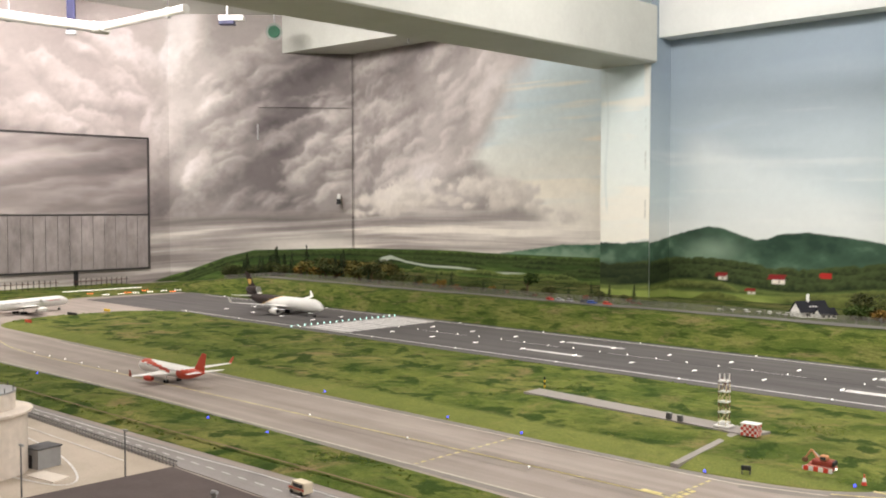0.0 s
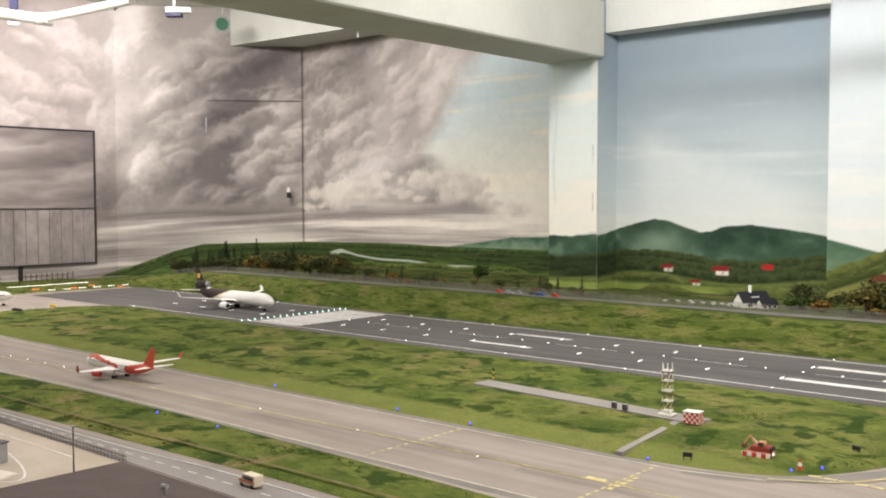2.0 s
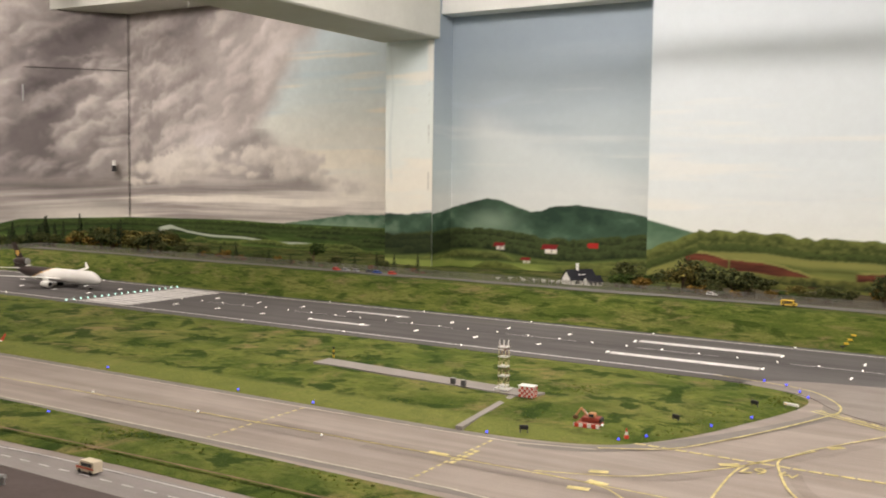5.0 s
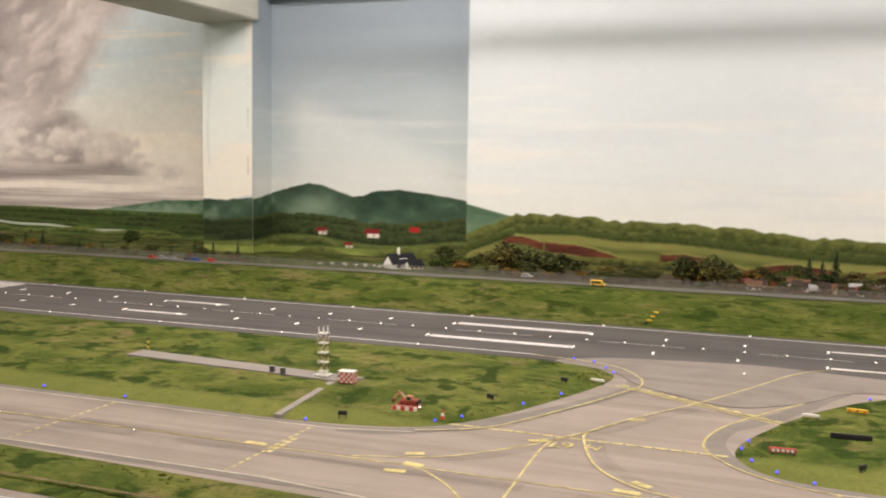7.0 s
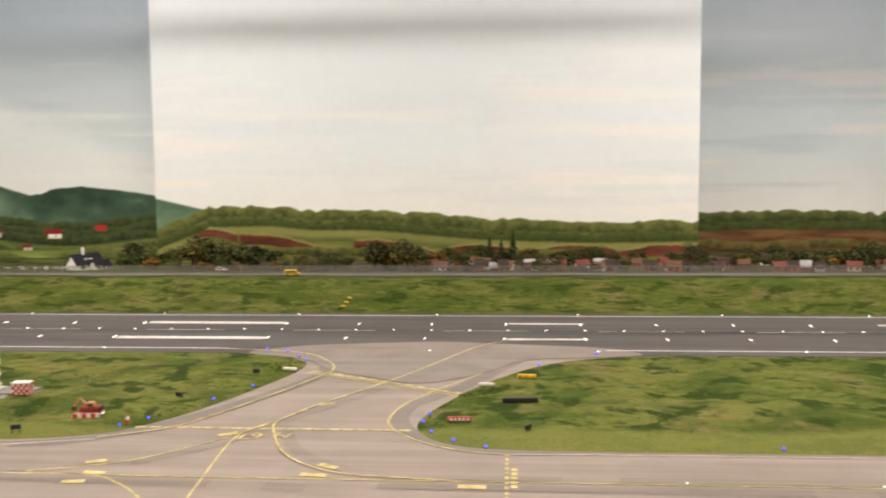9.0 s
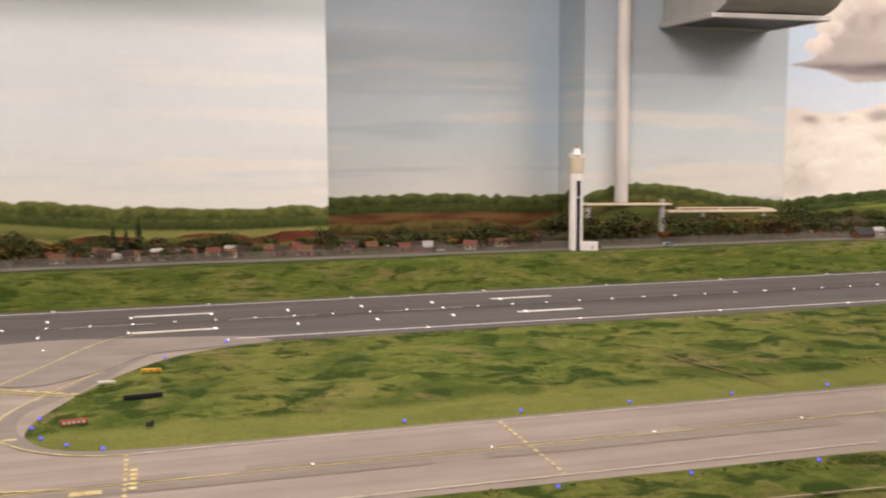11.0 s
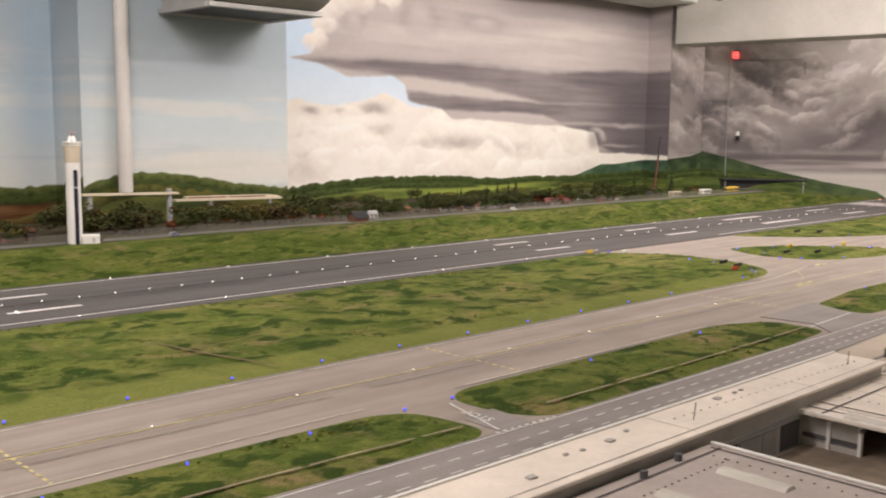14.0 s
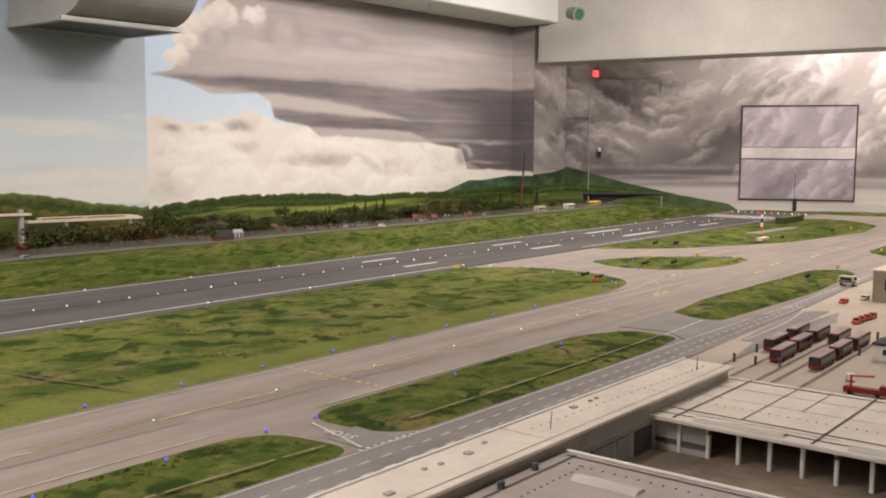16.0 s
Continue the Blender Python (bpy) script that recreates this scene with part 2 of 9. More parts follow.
def curve(points, steps=10):
    """A smooth line through the points."""
    P = [Vector(p) for p in points]
    out = []
    for i in range(len(P) - 1):
        a, b, c, d = P[max(i - 1, 0)], P[i], P[i + 1], P[min(i + 2, len(P) - 1)]
        for k in range(steps):
            t = k / steps
            out.append(tuple(0.5 * (2 * b + (c - a) * t + (2 * a - 5 * b + 4 * c - d) * t * t + (3 * b - a - 3 * c + d) * t ** 3)))
    return out + [tuple(P[-1])]

# ------------------------------------------------------------ table and paving
bm = bmesh.new()
box(bm, -8.4, 12.6, -1.6, 6.5, -0.12, 0.0)
tagged(mesh_ob("ground", bm, TAXI), "beige-grey model taxiway paving on a tabletop", "ground", kind="structure")

bm = bmesh.new()
slab(bm, [(-6.9, 3.33), (10.4, 3.33), (10.4, 4.2), (-6.9, 4.2)], -0.01, 0.002)
tagged(mesh_ob("runway", bm, RUNWAY), "dark grey asphalt model runway with white markings", "runway", kind="structure")

bm = bmesh.new()
slab(bm, [(-4.6, 1.35), (-2.2, 1.37), (-1.0, 1.36), (0.6, 1.33), (1.8, 1.28), (3.2, 1.325), (3.65, 1.345), (4.4, 1.375), (5.0, 1.41), (5.8, 1.43), (6.6, 1.45), (6.6, 1.54), (5.8, 1.5), (5.1, 1.483), (3.83, 1.462), (2.5, 1.455), (1.7, 1.46), (0.6, 1.48), (-1.8, 1.495), (-2.7, 1.455), (-4.6, 1.4)], -0.01, 0.002)
tagged(mesh_ob("road", bm, ROAD), "grey asphalt model service road with dashed lines", "road", kind="structure")

bm = bmesh.new()
slab(bm, [(-6.5, -1.5), (10.0, -1.5), (10.0, 1.3), (6.6, 1.44), (5.0, 1.4), (4.4, 1.365), (3.2, 1.315), (1.8, 1.27), (0.6, 1.32), (-1.0, 1.35), (-2.2, 1.36), (-4.6, 1.34), (-6.5, 1.1)], -0.01, 0.001)
tagged(mesh_ob("apron", bm, APRON), "pale beige concrete model apron", "apron", kind="structure")


OUTLINES = []


def island(points, radius, label, rise=0.012, step=0.045):
    """A grass verge: a low cushion with an uneven top."""
    line = [Vector(p) for p in rounded(points, radius)]
    n = len(line)
    dense = []
    for a, b in zip(line, line[1:] + line[:1]):
        k = max(1, int((b - a).length / step))
        dense += [a + (b - a) * (j / k) for j in range(k)]
    xs, ys = [p.x for p in dense], [p.y for p in dense]
    bm = bmesh.new()
    gx, gy = int((max(xs) - min(xs)) / step) + 1, int((max(ys) - min(ys)) / step) + 1

    def inside(x, y):
        hit = False
        for a, b in zip(dense, dense[1:] + dense[:1]):
            if (a.y > y) != (b.y > y) and x < (b.x - a.x) * (y - a.y) / (b.y - a.y) + a.x:
                hit = not hit
        return hit

    arr = np.array([(p.x, p.y) for p in dense])
    OUTLINES.append(arr)

    def top(x, y):
        d = math.sqrt(((arr - (x, y)) ** 2).sum(1).min())
        return 0.003 + rise * min(1.0, d / 0.12) * (0.55 + 0.6 * noise.noise((x * 4, y * 6, 1.0)) + 0.3 * noise.noise((x * 14, y * 14, 3.0)))

    rim = [bm.verts.new((p.x, p.y, 0.0008)) for p in dense]
    inner = []
    for i in range(gx + 1):
        for j in range(gy + 1):
            x, y = min(xs) + i * step, min(ys) + j * step
            if inside(x, y) and math.sqrt(((arr - (x, y)) ** 2).sum(1).min()) > step * 0.6:
                inner.append(bm.verts.new((x, y, top(x, y))))
    from_rim = [bm.edges.new((a, b)) for a, b in zip(rim, rim[1:] + rim[:1])]
    bm.verts.index_update()
    from mathutils.geometry import delaunay_2d_cdt
    co = [Vector((v.co.x, v.co.y)) for v in bm.verts]
    zs = [v.co.z for v in bm.verts]
    r = len(rim)
    vs, es, fs, ov, oe, of = delaunay_2d_cdt(co, [(i, (i + 1) % r) for i in range(r)], [], 1, 1e-6)
    bm.free()
    me = bpy.data.meshes.new("grass_verge")
    me.from_pydata([(v.x, v.y, zs[o[0]] if o else 0.0008) for v, o in zip(vs, ov)], [], fs)
    me.materials.append(GRASS)
    me.shade_smooth()
    return tagged(new("grass_verge", me), label, "grass", kind="structure")


island([(-5.75, 2.24), (-1.35, 2.25), (-1.05, 2.31), (-0.9, 2.5), (-0.72, 3.0), (-0.7, 3.2), (-0.9, 3.33), (-5.2, 3.34), (-5.65, 3.42), (-5.98, 3.2), (-6.05, 2.7), (-5.95, 2.4)], 0.2, "uneven green model grass between runway and taxiway")
island([(-0.29, 2.45), (-0.2, 2.27), (0.0, 2.23), (3.4, 2.25), (4.2, 2.24), (4.6, 2.32), (4.78, 2.6), (4.8, 3.0), (4.55, 3.33), (0.4, 3.335), (0.1, 3.22), (-0.12, 2.9)], 0.2, "uneven green model grass beside the runway turn-off")
island([(5.25, 2.98), (5.6, 2.87), (6.0, 2.5), (6.02, 2.26), (5.6, 2.22), (5.2, 2.35), (5.08, 2.65)], 0.12, "small almond-shaped patch of model grass")
island([(5.85, 3.34), (9.6, 3.33), (9.75, 2.8), (9.3, 2.42), (8.5, 2.3), (7.2, 2.47), (6.3, 2.88)], 0.2, "wedge of model grass near the runway end")
island([(-4.7, 1.4), (-3.43, 1.45), (-1.85, 1.525), (-0.9, 1.52), (-0.8, 1.6), (-0.95, 1.74), (-2.6, 1.785), (-3.3, 1.78), (-4.7, 1.72)], 0.08, "strip of model grass between taxiway and service road")
island([(0.3, 1.52), (1.64, 1.455), (1.71, 1.5), (1.68, 1.70), (1.58, 1.755), (0.35, 1.775)], 0.06, "strip of model grass before the stop line")
island([(1.83, 1.55), (1.9, 1.46), (3.0, 1.45), (3.4, 1.49), (3.41, 1.7), (3.2, 1.79), (1.9, 1.78), (1.82, 1.72)], 0.06, "strip of model grass beside the terminal road")
island([(3.8, 1.52), (4.8, 1.49), (5.7, 1.55), (5.83, 1.66), (5.7, 1.8), (4.3, 1.81), (3.85, 1.75)], 0.08, "strip of model grass with a sign pole")
island([(6.6, 1.55), (9.5, 1.3), (9.5, 1.9), (6.9, 1.85)], 0.15, "far strip of model grass by the taxiway")


CREST = 4.36


def bank_height(x, y):
    """Embankment rising from the runway to the perimeter road and the land behind it."""
    foot = 4.18
    crest = CREST
    if y < foot:
        return 0.0015
    if y < crest:
        t = (y - foot) / (crest - foot)
        return 0.0015 + 0.137 * (3 * t * t - 2 * t ** 3) * (1 + 0.06 * noise.noise((x * 3, y * 6, 0)))
    if y < crest + 0.17:
        return 0.137
    t = min(1.0, (y - crest - 0.17) / 0.9)
    return 0.137 - 0.035 * t + 0.012 * noise.noise((x * 2.5, y * 2.5, 5.0)) * t


bm = bmesh.new()
XS = np.arange(-8.0, 10.6, 0.06)
YS = list(np.arange(4.15, 4.66, 0.03)) + list(np.arange(4.68, 6.12, 0.08))
rows = [[bm.verts.new((x, y, bank_height(x, y) * min(1.0, max(0.02, (x + 8.0) / 1.7)) * min(1.0, max(0.02, (10.6 - x) / 2.2)))) for y in YS] for x in XS]
for x, a, b in zip(XS, rows, rows[1:]):
    for k in range(len(YS) - 1):
        garden = -1.7 + 0.5 * noise.noise((YS[k] * 3, 0.0, 4.0)) < x < 6.2 and YS[k] > CREST + 0.2
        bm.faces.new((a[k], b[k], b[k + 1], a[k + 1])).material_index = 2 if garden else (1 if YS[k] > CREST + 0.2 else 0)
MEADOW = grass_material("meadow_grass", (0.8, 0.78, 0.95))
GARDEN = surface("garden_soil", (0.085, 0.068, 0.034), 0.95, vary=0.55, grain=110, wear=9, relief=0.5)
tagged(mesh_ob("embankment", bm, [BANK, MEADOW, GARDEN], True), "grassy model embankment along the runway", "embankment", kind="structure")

# left and right ends of the table: grass to the walls
island([(-8.3, 1.2), (-6.9, 1.7), (-6.35, 2.0), (-6.8, 3.0), (-7.1, 3.3), (-7.0, 4.2), (-8.3, 4.3)], 0.15, "model grass before the hangar door wall")
island([(10.42, 4.2), (10.42, 3.3), (10.6, 2.0), (12.0, 0.6), (11.6, 3.6), (10.6, 4.3)], 0.12, "model grass before the far wall")

# ------------------------------------------------------------ room
TOP = CEIL


def wall_plate(name, a, b, z0, z1, material, label, thick=0.1, category="wall"):
    a, b = Vector(a), Vector(b)
    d = (b - a).normalized()
    nrm = Vector((-d.y, d.x)) * thick
    bm = bmesh.new()
    slab(bm, [tuple(a), tuple(b), tuple(b + nrm), tuple(a + nrm)], z0, z1)
    return tagged(mesh_ob(name, bm, material), label, category, kind="structure")


WALLS = [  # name, plan from left to right seen from inside, kind of picture
    ("wall_west", (-8.1, -2.4), (-8.1, 4.7)),
    ("wall_northwest", (-8.1, 4.7), (-7.0, 5.95)),
    ("wall_storm", (-7.0, 5.95), (-3.6, 5.95)),
    ("wall_recess_1", (-3.6, 5.53), (-1.9, 5.53)),
    ("wall_panel", (-2.06, 5.4), (0.96, 5.4)),
    ("wall_recess_2", (0.8, 5.8), (2.6, 5.8)),
    ("wall_pipe", (2.5, 5.42), (3.88, 5.42)),
    ("wall_block_side", (2.5, 6.0), (2.5, 5.42)),
    ("wall_clouds", (3.7, 6.15), (9.2, 6.15)),
    ("wall_east", (9.35, 6.68), (12.9, -1.5)),
]
for name, a, b in WALLS:
    wall_plate(name, a, b, -0.9, TOP, WALL_PAINT, "painted backdrop wall", 0.3 if name == "wall_panel" else 0.1)
wall_plate("wall_south_1", (12.9, -2.4), (-8.1, -2.4), -0.9, TOP, WALL_PAINT, "plain pale wall")
bm = bmesh.new()
box(bm, -8.4, 13.2, -2.6, 6.9, TOP, TOP + 0.1)
tagged(mesh_ob("ceiling", bm, WALL_PAINT), "pale painted ceiling", "ceiling", kind="structure")
bm = bmesh.new()
box(bm, -8.4, 13.2, -2.6, 6.9, -1.0, -0.9)
tagged(mesh_ob("floor", bm, GREY), "grey floor under the layout table", "floor", kind="structure")
bm = bmesh.new()
box(bm, -3.82, -3.46, 5.3, 5.95, -0.2, 1.9)
tagged(mesh_ob("column", bm, WALL_PAINT), "pale concrete column painted with hills", "column", kind="structure")
bm = bmesh.new()
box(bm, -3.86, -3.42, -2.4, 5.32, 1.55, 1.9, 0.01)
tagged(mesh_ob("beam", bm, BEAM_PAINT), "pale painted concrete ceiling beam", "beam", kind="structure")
bm = bmesh.new()
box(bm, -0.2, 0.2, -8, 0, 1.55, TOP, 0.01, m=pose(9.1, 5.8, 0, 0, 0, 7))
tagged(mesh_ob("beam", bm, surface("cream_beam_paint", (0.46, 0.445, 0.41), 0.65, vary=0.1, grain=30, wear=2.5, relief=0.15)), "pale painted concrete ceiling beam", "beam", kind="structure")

# ------------------------------------------------------------ painted backdrop
def lattice(seed):
    return np.random.RandomState(seed).rand(128, 128)


def value_noise(x, y, table):
    xi, yi = np.floor(x).astype(int), np.floor(y).astype(int)
    fx, fy = x - xi, y - yi
    fx, fy = fx * fx * (3 - 2 * fx), fy * fy * (3 - 2 * fy)
    g = lambda a, b: table[a % 128, b % 128]
    return (g(xi, yi) * (1 - fx) + g(xi + 1, yi) * fx) * (1 - fy) + (g(xi, yi + 1) * (1 - fx) + g(xi + 1, yi + 1) * fx) * fy


def fbm(x, y, seed, octaves=5, gain=0.55):
    total, amp, norm, table = 0.0, 1.0, 0.0, lattice(seed)
    for k in range(octaves):
        total = total + amp * value_noise(x * 2 ** k + 17.3 * k, y * 2 ** k + 9.1 * k, table)
        norm += amp
        amp *= gain
    return total / norm


def step(a, b, x):
    t = np.clip((x - a) / (b - a), 0, 1)
    return t * t * (3 - 2 * t)


def rgb(r, g, b):
    c = np.array([r, g, b]) / 255.0
    return np.where(c < 0.04045, c / 12.92, ((c + 0.055) / 1.055) ** 2.4)


def over(under, colour, mask):
    return under * (1 - mask[..., None]) + np.asarray(colour) * mask[..., None]


def tones(t, *stops):
    """A colour for each value of t, from (value, colour) stops."""
    return np.stack([np.interp(t, [s[0] for s in stops], [s[1][k] for s in stops]) for k in range(3)], -1)


def blob(u, z, cu, cz, ru, rz):
    return np.exp(-(((u - cu) / ru) ** 2 + ((z - cz) / rz) ** 2))


def tree_bumps(u, seed, size=0.012, freq=22):
    return size * (np.abs(value_noise(u * freq, u * 0 + 3.0, lattice(seed)) - 0.5) * 2 + 0.6 * value_noise(u * freq * 2.7, u * 0 + 8.0, lattice(seed + 1)))


def billow(x, y, seed, octaves=3, gain=0.4):
    """Rounded puffs with creases between them."""
    total, amp, norm, table = 0.0, 1.0, 0.0, lattice(seed)
    for k in range(octaves):
        total = total + amp * np.sqrt((2 * value_noise(x * 2 ** k + 17.3 * k, y * 2 ** k + 9.1 * k, table) - 1) ** 2 + 0.03)
        norm += amp
        amp *= gain
    return total / norm


def spread(u, z, points, ru=0.3, rz=0.2):
    """A tone for each place from a few (u, z, tone) points."""
    num, den = 0.5e-5, 1e-5
    for pu, pz, tone in points:
        g = np.exp(-((u - pu) / ru) ** 2 - ((z - pz) / rz) ** 2) + 1e-4 / (0.05 + (u - pu) ** 2 + (z - pz) ** 2)
        num, den = num + tone * g, den + g
    return num / den


def greys(t):
    """Cloud grey from dark slate to a pinkish white."""
    return tones(np.clip(t, 0, 1), (0, rgb(72, 67, 67)), (0.25, rgb(112, 104, 103)), (0.5, rgb(158, 149, 145)), (0.75, rgb(205, 195, 190)), (1, rgb(246, 237, 235)))


def heap(c, u, z, path, n, r0, r1, lit, shade, seed, flat=0.75, soft=0.3, spread=0.5, rough=1.0):
    """Cloud puffs heaped along a line, the higher ones behind; each is lit from the upper left and fades below."""
    rng = random.Random(seed)
    w, f = fbm(u * 5, z * 6, seed, 5, 0.6) - 0.5, rough * (fbm(u * 17, z * 19, seed + 1, 4, 0.6) - 0.5)
    puffs = []
    for k in range(n):
        t = (k + rng.random()) / n * (len(path) - 1)
        i = min(int(t), len(path) - 2)
        r = r0 + (r1 - r0) * rng.random() ** 1.6
        a, b = path[i], path[i + 1]
        puffs.append((a[1] + (b[1] - a[1]) * (t - i) + rng.uniform(-1, 1) * r * spread, a[0] + (b[0] - a[0]) * (t - i) + rng.uniform(-1, 1) * r * spread, r, rng.uniform(-0.12, 0.12)))
    lit, shade = np.asarray(lit), np.asarray(shade)
    for cz, cu, r, tone in sorted(puffs, reverse=True):
        du, dz = (u - cu) / r, (z - cz) / (r * flat)
        d = np.hypot(du, dz) + 1.7 * w + 0.8 * f
        s = 0.75 * dz - 0.42 * du + 1.5 * f + 1.3 * w
        k = np.clip(0.5 + 0.55 * s + tone, 0, 1)[..., None]
        c = over(c, shade * (1 - k) + lit * k, step(1.05, 0.95 - 1.3 * soft, d) * step(-1.1, 0.1, s))
    return c


def rolls(tone, u, z, seed, n, span, r0, r1, lean, amp, rim=0.72):
    """Rolls of cloud laid over a field of tones, the higher ones behind; each keeps the tone of its place, lighter above and darker below."""
    rng = random.Random(seed)
    us, zs = u[:, 0], z[0]
    w, f = fbm(u * 4.5, z * 5, seed, 4, 0.55) - 0.5, fbm(u * 15, z * 17, seed + 1, 3, 0.6) - 0.5
    ground, out = tone, tone.copy()
    spots = sorted(((rng.uniform(span[2], span[3]), rng.uniform(span[0], span[1]), r0 + (r1 - r0) * rng.random() ** 1.7, rng.uniform(-1, 1)) for _ in range(n)), reverse=True)
    for cz, cu, r, k in spots:
        i0, i1 = np.searchsorted(us, (cu - 2.4 * r, cu + 2.4 * r))
        j0, j1 = np.searchsorted(zs, (cz - 2.4 * r, cz + 2.4 * r))
        if i1 - i0 < 2 or j1 - j0 < 2:
            continue
        cut = (slice(i0, i1), slice(j0, j1))
        a = lean(cu) + 0.2 * k
        du, dz = u[cut] - cu, z[cut] - cz
        p, q = (du * math.cos(a) + dz * math.sin(a)) / (r * 1.6), (-du * math.sin(a) + dz * math.cos(a)) / (r * 0.75)
        d = np.hypot(p, q) + 1.3 * w[cut] + 0.5 * f[cut]
        s = 0.8 * q - 0.35 * p + 1.0 * w[cut] + 0.7 * f[cut]
        m = step(1.05, rim, d) * step(-1.0, 0.25, s)
        mid = ground[min(np.searchsorted(us, cu), len(us) - 1), min(np.searchsorted(zs, cz), len(zs) - 1)]
        out[cut] = out[cut] * (1 - m) + (0.5 * mid + 0.5 * ground[cut] + amp * np.clip(s, -1.1, 1.1) + 0.04 * k) * m
    return out


def tree_row(c, u, z, base, tall, freq, seed, dark, light, gaps=0.0, spiky=False):
    """One painted row of trees standing on base: crowns lit above, dark at the foot."""
    n = value_noise(u * freq, u * 0 + 3.5, lattice(seed))
    m = value_noise(u * freq * 2.6, u * 0 + 8.5, lattice(seed + 1))
    big = value_noise(u * freq * 0.2, u * 0 + 5.5, lattice(seed + 2))
    bump = (np.abs(2 * n - 1) if spiky else 1 - (2 * n - 1) ** 2) * 0.6 + 0.25 * m + 0.3 * big
    if np.any(gaps):
        bump = bump * step(gaps - 0.12, gaps + 0.12, big) - 0.2 * step(gaps, gaps - 0.1, big)
    top = base + tall * bump
    leaf = fbm(u * freq * 3.5, z * freq * 3.5, seed + 3, 3, 0.6) - 0.5
    k = np.clip(0.95 - 0.75 * (top - z) / tall + 1.1 * leaf + 0.35 * (n - 0.5), 0, 1)
    return over(c, tones(k, (0, dark), (1, light)), step(0.004, -0.004, z - top) * step(-0.022, -0.004, z - base + 0.012 * leaf))


def meadows(u, z, seed, *stops):
    """Fields lying behind one another in long level strips."""
    n = fbm(u * 1.3, z * 22, seed, 4) + 0.35 * (fbm(u * 9, z * 30, seed + 1, 3) - 0.5)
    return tones(np.clip(1.9 * n - 0.45, 0, 1), *((k / (len(stops) - 1), s) for k, s in enumerate(stops)))


def painted_house(c, u, z, cu, cz, w, h, roof):
    """A little white gabled house under a red roof."""
    c = over(c, rgb(224, 217, 206), step(0.004, 0, np.maximum(np.abs(u - cu - 0.2 * w) - w * 0.75, np.abs(z - cz) - h * 0.55)))
    c = over(c, rgb(150, 140, 128), step(0.003, 0, np.maximum(np.abs(u - cu - 0.3 * w) - w * 0.12, np.abs(z - cz + h * 0.1) - h * 0.25)))
    lean = (z - cz - h * 0.95) * 0.5
    return over(c, roof, step(0.004, 0, np.maximum(np.abs(u - cu - lean) - w, np.abs(z - cz - h * 0.95) - h * 0.55)))


DEEP, LEAF, PALE_LEAF = rgb(34, 46, 26), rgb(74, 88, 44), rgb(112, 122, 62)


